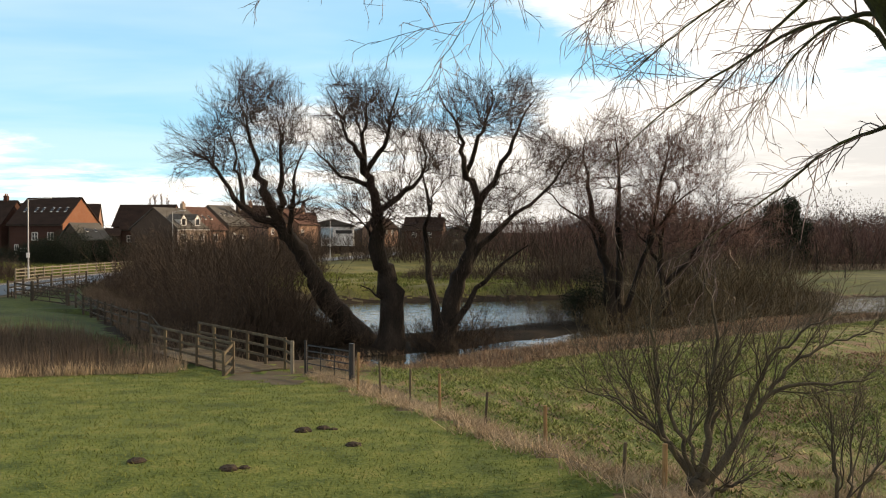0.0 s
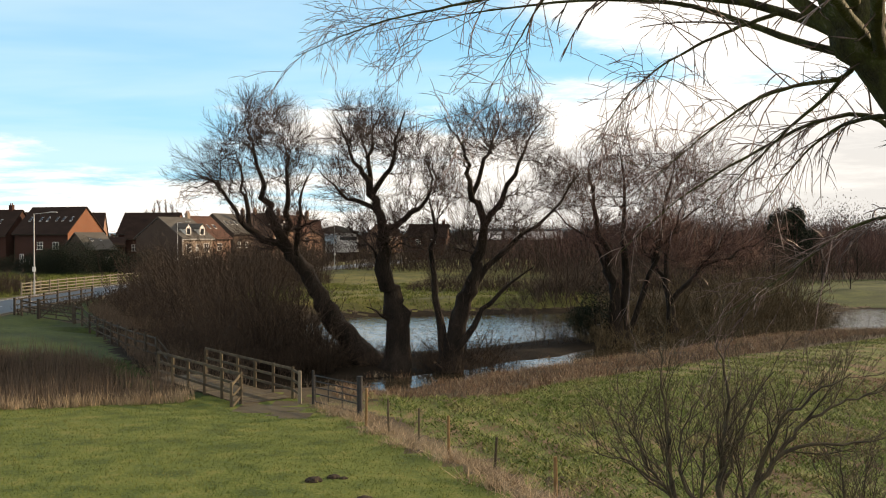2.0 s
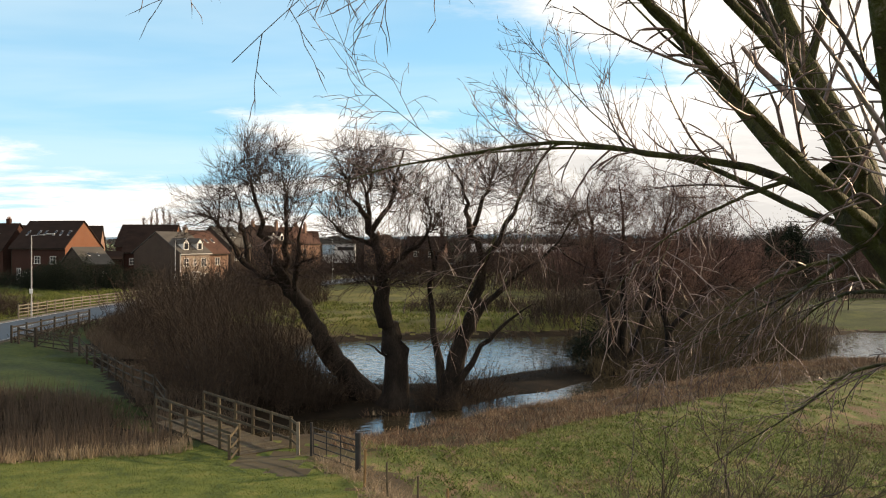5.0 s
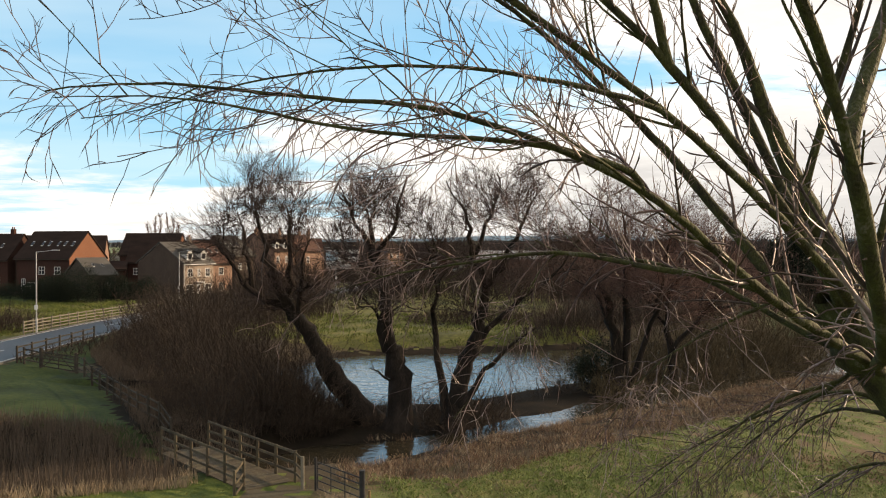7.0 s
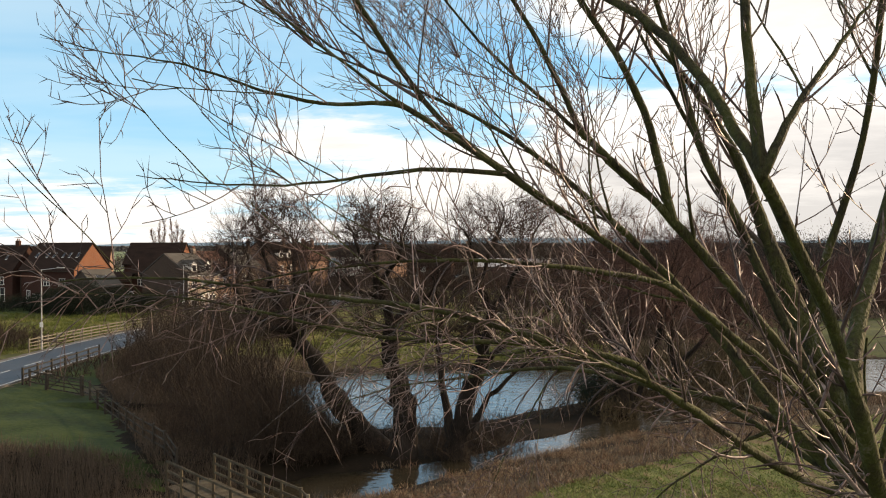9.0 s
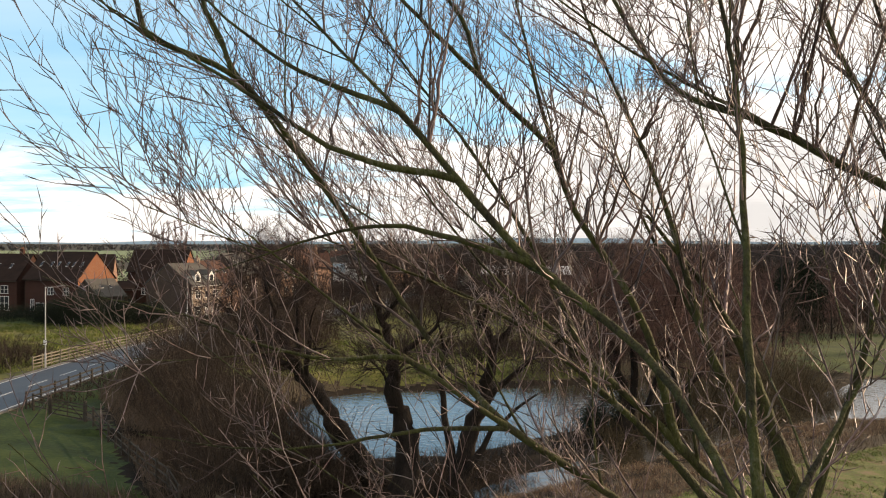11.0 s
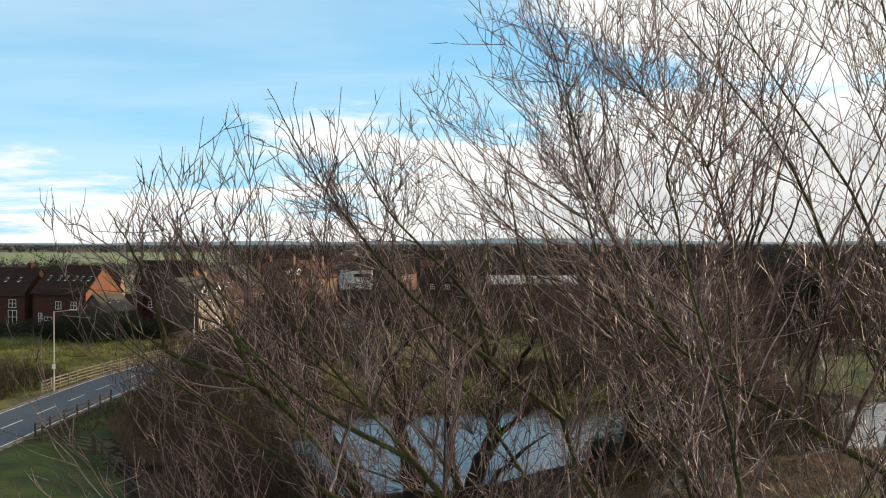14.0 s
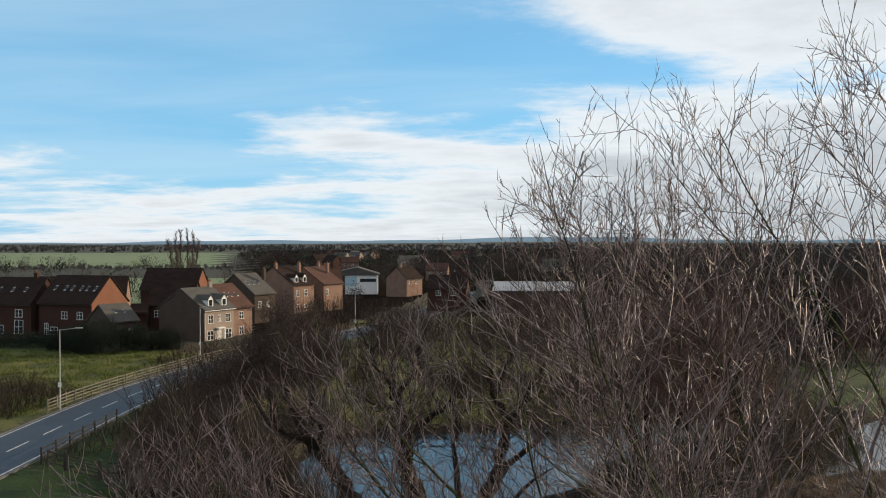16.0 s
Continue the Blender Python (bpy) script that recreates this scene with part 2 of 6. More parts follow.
# paler and greyer than FARWOOD: aerial haze put into the twig colour
HAZEWOOD = mat("hazed_wood_twigs", [(0.070, 0.070, 0.072), (0.098, 0.096, 0.097)], 0.004, 0.05, 1.0, 0.0, island=0.2)
FARPINE = mat("far_evergreen", [(0.02, 0.03, 0.02), (0.04, 0.055, 0.03)], 0.02, 0.3, 0.95, 0.0, island=0.35)
OLDWOOD = mat("weathered_rail", [(0.055, 0.043, 0.030), (0.088, 0.072, 0.048), (0.115, 0.10, 0.058)], 2.5, 18, 0.85, 0.4, stretch=(1, 1, 0.4), vary=0.25)
DARKWOOD = mat("dark_rail", [(0.0375, 0.0315, 0.0255), (0.075, 0.0615, 0.0465)], 2.5, 18, 0.85, 0.4, vary=0.2)
TANPOST = mat("tan_post", [(0.2, 0.12, 0.055), (0.3, 0.19, 0.09)], 3, 18, 0.85, 0.3, vary=0.15)
PALEWOOD = mat("pale_rail", [(0.155, 0.138, 0.108), (0.235, 0.213, 0.168)], 2.5, 18, 0.85, 0.3, vary=0.1)
GALV = mat("grey_gate_metal", [(0.02, 0.021, 0.023), (0.045, 0.045, 0.048)], 5, 30, 0.55, 0.1, metal=0.2)
POLE = mat("galvanised_pole", [(0.42, 0.43, 0.43), (0.55, 0.55, 0.55)], 1.5, 20, 0.5, 0.05, metal=0.3)
REDBRICK = brick_mat("red_brick", (0.044, 0.0165, 0.011), (0.064, 0.024, 0.0155), (0.058, 0.036, 0.029))
# brick brightened for gables in sunlight; also the chimney pots' own orange
SUNGABLE_POTS = brick_mat("sun_gable_and_pots", (0.20, 0.074, 0.038), (0.255, 0.10, 0.052), (0.22, 0.13, 0.09))
BROWNBRICK = brick_mat("brown_brick", (0.060, 0.042, 0.033), (0.082, 0.058, 0.045), (0.092, 0.070, 0.056))
CREAM = mat("cream_render", [(0.27, 0.212, 0.17), (0.34, 0.272, 0.22)], 0.7, 10, 0.9, 0.15)
PINK = mat("pink_brick", [(0.216, 0.13, 0.0936), (0.288, 0.184, 0.137)], 0.7, 12, 0.9, 0.2)
TILE_BROWN = mat("brown_roof_tiles", [(0.024, 0.0165, 0.014), (0.043, 0.0275, 0.0225)], 0.5, 6, 0.95, 0.5, stretch=(1, 1, 3), depth=0.03, spec=0.1)
TILE_RED = mat("red_brown_tiles", [(0.075, 0.038, 0.028), (0.11, 0.055, 0.04)], 0.5, 6, 0.95, 0.5, stretch=(1, 1, 3), depth=0.03)
SLATE = mat("grey_slate", [(0.07, 0.066, 0.06), (0.105, 0.10, 0.09)], 0.5, 6, 0.9, 0.5, stretch=(1, 1, 3), depth=0.03)
WHITE = mat("white_paint", [(0.72, 0.72, 0.70), (0.82, 0.82, 0.80)], 1.5, 12, 0.6, 0.05)
BLUEPANEL = mat("pale_blue_cladding", [(0.35, 0.50, 0.60), (0.45, 0.60, 0.70)], 0.4, 5, 0.6, 0.05)
SHEET = mat("grey_sheet_roof", [(0.36, 0.36, 0.37), (0.47, 0.47, 0.47)], 0.3, 5, 0.6, 0.1)
GLASS = mat("window_glass", [(0.02, 0.025, 0.03), (0.04, 0.045, 0.05)], 1, 8, 0.06, 0.0, spec=0.8)
SOIL = mat("mole_soil", [(0.026, 0.018, 0.012), (0.052, 0.037, 0.026)], 6, 40, 0.95, 0.9, depth=0.03)

HILLS = mat("hazed_hills", [(0.10, 0.14, 0.17), (0.13, 0.17, 0.19)], 0.002, 0.02, 1.0, 0.0)
_b = HILLS.node_tree.nodes["Principled BSDF"]  # haze put into the hills as blue colour and emission
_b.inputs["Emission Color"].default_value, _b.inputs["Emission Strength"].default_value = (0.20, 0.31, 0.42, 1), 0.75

WATER = bpy.data.materials.new("pond_water")
WATER.use_nodes = True
_n, _l = WATER.node_tree.nodes, WATER.node_tree.links
_b = _n["Principled BSDF"]
_b.inputs["Base Color"].default_value = (0.035, 0.03, 0.02, 1)
_b.inputs["Roughness"].default_value, _b.inputs["IOR"].default_value = 0.03, 1.33
_b.inputs["Specular IOR Level"].default_value = 0.7
_t = _n.new("ShaderNodeTexNoise")
_t.inputs["Scale"].default_value, _t.inputs["Detail"].default_value = 1.6, 3
_c = _n.new("ShaderNodeTexCoord")
_l.new(_c.outputs["Object"], _t.inputs["Vector"])
_p = _n.new("ShaderNodeBump")
_p.inputs["Strength"].default_value, _p.inputs["Distance"].default_value = 0.65, 0.075
_l.new(_t.outputs["Fac"], _p.inputs["Height"])
_l.new(_p.outputs[0], _b.inputs["Normal"])

# ---- mesh helpers ----
rng = np.random.default_rng(7)


def quad_mesh(name, verts, faces, mats, index=None, smooth=True):
    """A mesh from arrays of places and of four corners a face."""
    me = bpy.data.meshes.new(name)
    verts, faces = np.asarray(verts, np.float32), np.asarray(faces, np.int32)
    me.vertices.add(len(verts))
    me.vertices.foreach_set("co", verts.ravel())
    side = faces.shape[1]
    me.loops.add(faces.size)
    me.loops.foreach_set("vertex_index", faces.ravel())
    me.polygons.add(len(faces))
    me.polygons.foreach_set("loop_start", np.arange(0, faces.size, side, dtype=np.int32))
    me.polygons.foreach_set("use_smooth", np.full(len(faces), smooth, bool))
    for m in mats:
        me.materials.append(m)
    if index is not None:
        me.polygons.foreach_set("material_index", np.asarray(index, np.int32))
    me.update(calc_edges=True)
    return me


def part(name, bm, material, parent=None, label=""):
    """Links a bmesh as one mesh object under a thing or a part."""
    me = bpy.data.meshes.new(name)
    bm.to_mesh(me)
    bm.free()
    me.materials.append(material)
    return attach(name, me, parent, label)


def attach(name, me, parent=None, label=""):
    ob = new(name, me)
    ob.parent = parent
    if label:
        ob["label"] = label
    return ob


def box(bm, x0, x1, y0, y1, z0, z1, bevel=0.0):
    """Adds a box to bm."""
    m = Matrix.Translation(((x0 + x1) / 2, (y0 + y1) / 2, (z0 + z1) / 2)) @ Matrix.Diagonal((abs(x1 - x0), abs(y1 - y0), abs(z1 - z0), 1))
    made = bmesh.ops.create_cube(bm, size=1, matrix=m)
    if bevel:
        edges = list({e for v in made["verts"] for e in v.link_edges})
        bmesh.ops.bevel(bm, geom=edges, offset=bevel, segments=1, affect="EDGES")
    return bm


def beam(bm, a, b, w, h, bevel=0.006):
    """Adds a squared timber from a to b, w wide and h high."""
    a, b = Vector(a), Vector(b)
    d = b - a
    q = d.to_track_quat("X", "Z").to_matrix().to_4x4()
    m = Matrix.Translation((a + b) / 2) @ q @ Matrix.Diagonal((d.length, w, h, 1))
    made = bmesh.ops.create_cube(bm, size=1, matrix=m)
    if bevel:
        edges = list({e for v in made["verts"] for e in v.link_edges})
        bmesh.ops.bevel(bm, geom=edges, offset=bevel, segments=1, affect="EDGES")
    return bm


def rod(bm, a, b, r0, r1=None, sides=8):
    """Adds a round bar from a to b."""
    a, b = Vector(a), Vector(b)
    d = b - a
    m = Matrix.Translation((a + b) / 2) @ d.to_track_quat("Z", "Y").to_matrix().to_4x4()
    bmesh.ops.create_cone(bm, cap_ends=True, segments=sides, radius1=r0, radius2=r0 if r1 is None else r1, depth=d.length, matrix=m)
    return bm


def unit(v):
    return v / np.maximum(np.linalg.norm(v, axis=-1, keepdims=True), 1e-9)


def tubes(groups, sides):
    """Round, tapering tubes along many lines: groups of (lines n x k x 3, radii n x k). Returns places and faces."""
    vs, fs, base = [], [], 0
    for P, R in groups:
        n, k = R.shape
        if n == 0:
            continue
        T = unit(np.gradient(P, axis=1))
        ref = np.where(np.abs(T[:, :1, 2:3]) > 0.9, np.array([1.0, 0, 0]), np.array([0, 0, 1.0]))
        U = unit(np.cross(T, np.broadcast_to(ref, T.shape)))
        W = np.cross(T, U)
        ang = np.arange(sides) * 2 * np.pi / sides
        V = P[:, :, None] + R[:, :, None, None] * (np.cos(ang)[:, None] * U[:, :, None] + np.sin(ang)[:, None] * W[:, :, None])
        vs.append(V.reshape(-1, 3))
        i = np.arange(n)[:, None, None] * k * sides
        j = np.arange(k - 1)[None, :, None] * sides
        s = np.arange(sides)[None, None, :]
        s2 = (s + 1) % sides
        f = np.stack(np.broadcast_arrays(i + j + s, i + j + s2, i + j + sides + s2, i + j + sides + s), -1)
        fs.append(f.reshape(-1, 4) + base)
        base += n * k * sides
    return np.concatenate(vs), np.concatenate(fs)


def twigs(groups):
    """Three-sided twigs that end in a point, for lines and radii as in tubes()."""
    vs, fs, base, s = [], [], 0, np.arange(3)
    for P, R in groups:
        n, k = R.shape
        if n == 0:
            continue
        T = unit(np.gradient(P, axis=1))[:, :-1]
        ref = np.where(np.abs(T[:, :1, 2:3]) > 0.9, np.array([1.0, 0, 0]), np.array([0, 0, 1.0]))
        U = unit(np.cross(T, np.broadcast_to(ref, T.shape)))
        W = np.cross(T, U)
        ang = s * 2 * np.pi / 3
        girth = R[:, :-1] * np.where(np.arange(k - 1) == k - 2, 1.35, 1.0)
        V = P[:, :-1, None] + girth[:, :, None, None] * (np.cos(ang)[:, None] * U[:, :, None] + np.sin(ang)[:, None] * W[:, :, None])
        each = 3 * (k - 1) + 1
        vs.append(np.concatenate([V.reshape(n, -1, 3), P[:, -1:]], 1).reshape(-1, 3))
        i = np.arange(n)[:, None, None] * each + base
        j = np.arange(k - 2)[None, :, None] * 3
        a, b = i + j + s, i + j + (s + 1) % 3
        fs.append(np.stack([a, b, b + 3], -1).reshape(-1, 3))
        fs.append(np.stack([a, b + 3, a + 3], -1).reshape(-1, 3))
        e = i[:, 0] + 3 * (k - 2)
        fs.append(np.stack(np.broadcast_arrays(e + s, e + (s + 1) % 3, i[:, 0] + each - 1), -1).reshape(-1, 3))
        base += n * each
    return np.concatenate(vs), np.concatenate(fs)


def smooth_line(points, r0, r1, k):
    """k places along a soft curve through the given ones, with radii from r0 to r1."""
    p = np.array(points, float)
    t = np.r_[0, np.cumsum(np.linalg.norm(np.diff(p, axis=0), axis=1))]
    u = np.linspace(0, t[-1], k)
    q = np.stack([np.interp(u, t, p[:, a]) for a in range(3)], 1)
    for _ in range(2):
        q[1:-1] = 0.25 * q[:-2] + 0.5 * q[1:-1] + 0.25 * q[2:]
    return q[None], (r0 + (r1 - r0) * (u / t[-1]) ** 0.8)[None]


def grow(P, R, per, u0, u1, length, spread, rise, wobble, k, thin=0.5, rmin=0.002, taper=0.35, droop=0.0, tip=0.7):
    """Side shoots: per of them on each line, between the shares u0 and u1 of it. length: metres (low, high) at the root of the line; rise: pull up."""
    n, kk = R.shape
    u = np.clip((np.arange(per)[None] + rng.random((n, per))) / per * (u1 - u0) + u0, 0, 0.999)
    at = u * (kk - 1)
    i = at.astype(int)
    f = (at - i)[..., None]
    row = np.arange(n)[:, None]
    start = P[row, i] * (1 - f) + P[row, i + 1] * f
    rad = R[row, i] * (1 - f[..., 0]) + R[row, i + 1] * f[..., 0]
    tan = unit(P[row, i + 1] - P[row, i])
    side = rng.normal(size=tan.shape)
    side = unit(side - (side * tan).sum(-1, keepdims=True) * tan)
    ang = radians(1) * (spread[0] + (spread[1] - spread[0]) * rng.random((n, per, 1)))
    d = np.cos(ang) * tan + np.sin(ang) * side
    d[..., 2] += rise * rng.uniform(0.5, 1.2, (n, per))
    d = unit(d).reshape(-1, 3)
    start, rad, u = start.reshape(-1, 3), rad.reshape(-1), u.reshape(-1)
    L = rng.uniform(*length, len(d)) * (1.15 - 0.6 * u)
    step = (L / (k - 1))[:, None]
    Q = np.empty((len(d), k, 3))
    Q[:, 0] = start
    for s in range(1, k):
        d = unit(d + rng.normal(scale=wobble, size=d.shape) + np.array([0, 0, 0.35 * rise - droop * s / k]))
        Q[:, s] = Q[:, s - 1] + d * step
    r0 = np.maximum(rad * thin, rmin)
    S = np.linspace(0, 1, k)[None]
    return Q, np.maximum(r0[:, None] * (1 - (1 - taper) * S), rmin * tip)


def keep(group, ok):
    return group[0][ok], group[1][ok]


def wave(x, y, s, seed=0):
    """Smooth unevenness between about -1 and 1."""
    a = seed * 1.7
    return (np.sin(x / s + 1.3 * np.sin(y / s * 0.7 + a)) + np.sin(y / s * 1.1 + 1.1 * np.sin(x / s * 0.8 - a) + a) + 0.5 * np.sin((x - y) / s * 2.3 + a)) / 2.5

# ---- the lie of the land ----
STREAM = [(-30, 31), (-20, 34.5), (-13, 36.2), (-7.5, 38.6), (-3, 42.5), (0.4, 46.3), (8, 52.6), (16, 59.5), (23, 66.5), (29, 69.2), (35, 70), (46, 76), (50, 90), (40, 90), (33, 82), (24, 74), (16, 67), (9, 57.9), (1, 49.7), (-3.6, 46.2), (-7, 44.9), (-11, 41), (-16, 38.6), (-22, 37), (-30, 34)]
POND = [(-9.9, 54.5), (-7, 55.6), (-4.4, 56.6), (-1.4, 56.8), (1, 59), (6.2, 63.6), (12, 69), (20, 76), (30, 82), (38, 92), (30, 95), (20, 89), (10, 86), (-4.5, 82), (-8, 81.5), (-12.2, 79), (-14.5, 70), (-13, 60)]
REEDBED = [(-60, 25), (-30, 27), (-15.9, 30.9), (-10.9, 33.2), (-11.6, 35.6), (-17, 42.6), (-24, 44), (-40, 43), (-60, 40)]
ROAD = [(-37, 8), (-36.2, 35), (-36, 60), (-36.6, 80), (-36.4, 96), (-33.6, 116), (-28, 136), (-22.5, 153), (-15, 180), (-8, 230), (-4, 300)]
FENCE_A, FENCE_B = np.array([-3.4, 29.3]), np.array([3.4, 14.2])
WATER_Z = -0.4


def edge_distance(x, y, poly, closed=True):
    """Distance to a line or outline, positive inside an outline."""
    p = np.array(poly, float)
    q = np.roll(p, -1, 0) if closed else p[1:]
    p = p if closed else p[:-1]
    best, inside = np.full(x.shape, 1e9), np.zeros(x.shape, bool)
    for (ax, ay), (bx, by) in zip(p, q):
        dx, dy = bx - ax, by - ay
        t = np.clip(((x - ax) * dx + (y - ay) * dy) / (dx * dx + dy * dy), 0, 1)
        best = np.minimum(best, np.hypot(x - ax - t * dx, y - ay - t * dy))
        if closed and dy != 0:
            inside ^= ((ay > y) != (by > y)) & (x < ax + (y - ay) / dy * dx)
    return np.where(inside, best, -best) if closed else best


def step01(v, a, b):
    t = np.clip((v - a) / (b - a), 0, 1)
    return t * t * (3 - 2 * t)


def fence_side(x, y):
    """Metres to the field side of the post-and-wire fence."""
    d = FENCE_B - FENCE_A
    d = d / np.hypot(*d)
    return -((x - FENCE_A[0]) * d[1] - (y - FENCE_A[1]) * d[0])


def ground_z(x, y):
    x, y = np.asarray(x, float), np.asarray(y, float)
    lawn = np.clip(1.75 - (y - 19) * 0.068, 0.82, 1.95)
    field = np.clip(1.25 - 0.028 * (y - 15), 0.45, 1.3)
    field = field + 0.035 * np.sin(fence_side(x, y) * 3.4 + 1.6 * wave(x, y, 5)) + 0.03 * wave(x, y, 0.8, 6) * step01(y, 8, 14)
    z = lawn + (field - lawn) * step01(fence_side(x, y), -0.6, 1.0)
    back = 0.85 + 0.25 * step01(-x, 15, 30) + 0.7 * step01(y, 105, 150) + 2.6 * step01(y, 120, 260) * step01(x, -30, 10)
    z = z + (back - z) * step01(y, 32.5, 38)
    z = z + 0.06 * wave(x, y, 2.2) * step01(y, 30, 40) + 0.03 * wave(x, y, 0.9, 2)
    r = edge_distance(x, y, ROAD, False)
    z = z + (1.36 - z) * (1 - step01(r, 4.6, 9))
    d = edge_distance(x, y, REEDBED)
    z = np.where(d > 0, z - np.minimum(d * 0.4, 0.75), z)
    near_side = y < np.interp(x, [-30, -13, -5, 0.7, 8.5, 20, 30, 50], [32.5, 38, 44, 49, 56, 67, 74, 84])
    field_bank = 0.5 - 0.41 * step01(fence_side(x, y), 0.5, 3.5) * step01(y, 32, 35)
    spit = np.where(x > -10, 0.1, 0.24)
    for poly, slope in ((STREAM, np.where(near_side, field_bank, spit)), (POND, np.where(y < np.interp(x, [-14, 1, 12, 30, 40], [57, 60, 70, 84, 93]), 0.1, 0.26))):
        d = edge_distance(x, y, poly) + 0.35 * wave(x, y, 1.3, 5)
        z = np.minimum(z, np.where(d > 0, WATER_Z - np.minimum(d * 0.5, 0.8), WATER_Z - d * slope))
    return z + 14 * step01(y, 2400, 4200) * (0.75 + 0.25 * np.sin(x / 620 + 1))


def out_to(edge, first, last):
    """Ever wider steps from edge to last."""
    v, s, out = edge, first, []
    while v < last:
        s *= 1.17
        v += s
        out.append(v)
    return out


left_out = out_to(48, 0.8, 4700)
xs = np.array([-v for v in reversed(left_out)] + list(np.arange(-48, 48.01, 0.5)) + left_out)
ys = np.array([-4700, -900, -200, -60] + list(np.arange(-20, 10, 0.6)) + list(np.arange(10, 66, 0.42)) + list(np.arange(66, 96, 0.5)) + list(np.arange(96, 132, 1.0)) + out_to(132, 1.2, 4800))
GX, GY = np.meshgrid(xs, ys)
GZ = ground_z(GX, GY)
nx, ny = len(xs), len(ys)
ii = (np.arange(ny - 1)[:, None] * nx + np.arange(nx - 1)[None]).ravel()
faces = np.stack([ii, ii + 1, ii + nx + 1, ii + nx], 1)
CX, CY = ((GX[:-1, :-1] + GX[1:, 1:]) / 2).ravel(), ((GY[:-1, :-1] + GY[1:, 1:]) / 2).ravel()
jx, jy = CX + rng.normal(scale=0.3, size=CX.shape), CY + rng.normal(scale=0.3, size=CX.shape)


def region(x, y):
    """Which ground lies at a place: 0 lawn, 1 crop, 2 rough, 3 mud, 4 pasture, 5 meadow, 6 far land, 7 far pasture, 8 path."""
    side, road = fence_side(x, y), edge_distance(x, y, ROAD, False)
    water = np.maximum(edge_distance(x, y, STREAM), edge_distance(x, y, POND))
    reeds = edge_distance(x, y, REEDBED)
    out = np.full(x.shape, 6)
    out[y < 135] = 2
    out[(y < 34) & (side < -0.7)] = 0
    bank = y - np.interp(x, [-4, 0, 5.2, 8.2, 16, 25, 28, 60], [34.3, 35.8, 41.8, 43.7, 50.6, 56, 58.1, 74])
    out[(side >= -0.7) & (side < 1.2) & (bank < 0)] = 2
    out[(side >= 1.2) & (bank < 0)] = 1
    out[(y > 34) & (x < -9) & (y < 60) & (x > -33)] = 4
    out[reeds > 0] = 3
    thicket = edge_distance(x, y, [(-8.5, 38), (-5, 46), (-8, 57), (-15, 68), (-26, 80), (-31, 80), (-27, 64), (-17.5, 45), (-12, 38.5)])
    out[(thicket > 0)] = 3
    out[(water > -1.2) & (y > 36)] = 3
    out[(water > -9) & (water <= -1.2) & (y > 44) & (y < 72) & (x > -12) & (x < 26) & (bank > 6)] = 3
    out[(y > 82) & (y < 175) & (x > -24) & (x < 14) & (water < -1.5)] = 5
    out[(y > 60) & (y < 122) & (x > 30 + 0.1 * (y - 60)) & (water < -1.5)] = 4
    out[(x < -40.5) & (x > -120) & (y > 70) & (y < 127)] = 5
    out[(x < -55) & (y >= 127) & (y < 140)] = 4
    out[(road < 9) & (road > 3.4) & (out != 5)] = 2
    # verge takes the darker pasture colour: thicket shade put into the ground
    out[(road < 9) & (road > 3.4) & (x > -34) & (y < 100)] = 4
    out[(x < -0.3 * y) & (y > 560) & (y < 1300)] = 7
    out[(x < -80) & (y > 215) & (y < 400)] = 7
    # dark wood ground where the trees stand too thin to shade it
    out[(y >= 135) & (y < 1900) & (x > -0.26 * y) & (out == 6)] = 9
    gate = np.hypot((x + 6.9) / 1.3, (y - 31.3) / 1.7)
    out[(gate < 1) | ((np.hypot(x + 5.6, y - 29.2) < 0.7))] = 8
    return out


ground = tagged(new("ground", quad_mesh("ground", np.stack([GX, GY, GZ], -1).reshape(-1, 3), faces, [LAWN, CROP, ROUGH, MUD, PASTURE, MEADOW, FARGRASS, FARGREEN, PATHSOIL, WOODSHADE], region(jx, jy))),
                "open ground of mown grass, crop field, pond banks and pasture", "ground", kind="structure")

bm = bmesh.new()
wx = np.arange(-40, 61, 4.0)
grid = [[bm.verts.new((x, y, WATER_Z)) for x in wx] for y in np.arange(28, 101, 4.0)]
for r0, r1 in zip(grid, grid[1:]):
    for a, b, c, d in zip(r0, r0[1:], r1[1:], r1):
        bm.faces.new((a, b, c, d))
tagged(part("water", bm, WATER), "still dark pond and stream water reflecting the sky", "water", kind="structure")


def scatter(count, x0, x1, y0, y1, test):
    """Random places on the ground within a box that pass the test."""
    x, y = rng.uniform(x0, x1, count), rng.uniform(y0, y1, count)
    ok = test(x, y)
    x, y = x[ok], y[ok]
    return np.stack([x, y, ground_z(x, y)], 1)


def blades(at, per, height, width, lean, spread=0.05):
    """Upright tapering blades, per of them in a tuft at each place. Returns places and three-cornered faces."""
    n = len(at) * per
    p = np.repeat(at, per, 0) + np.c_[rng.normal(scale=spread, size=(n, 2)), np.full(n, -0.01)]
    h = rng.uniform(*height, n)
    a = rng.uniform(0, 2 * np.pi, n)
    w = np.c_[np.cos(a), np.sin(a), np.zeros(n)] * (width * rng.uniform(0.6, 1.3, n))[:, None]
    tip = p + np.c_[rng.normal(scale=lean, size=(n, 2)) * h[:, None], h]
    v = np.stack([p - w * 1.15, p + w * 1.15, tip], 1).reshape(-1, 3)
    f = np.arange(n * 3).reshape(-1, 3)
    return v, f


def stuff(name, v, f, material, label, category):
    return tagged(new(name, quad_mesh(name, v, f, [material], smooth=False)), label, category, kind="stuff")


# low hills on the horizon, their haze painted in as blue glow
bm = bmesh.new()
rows = []
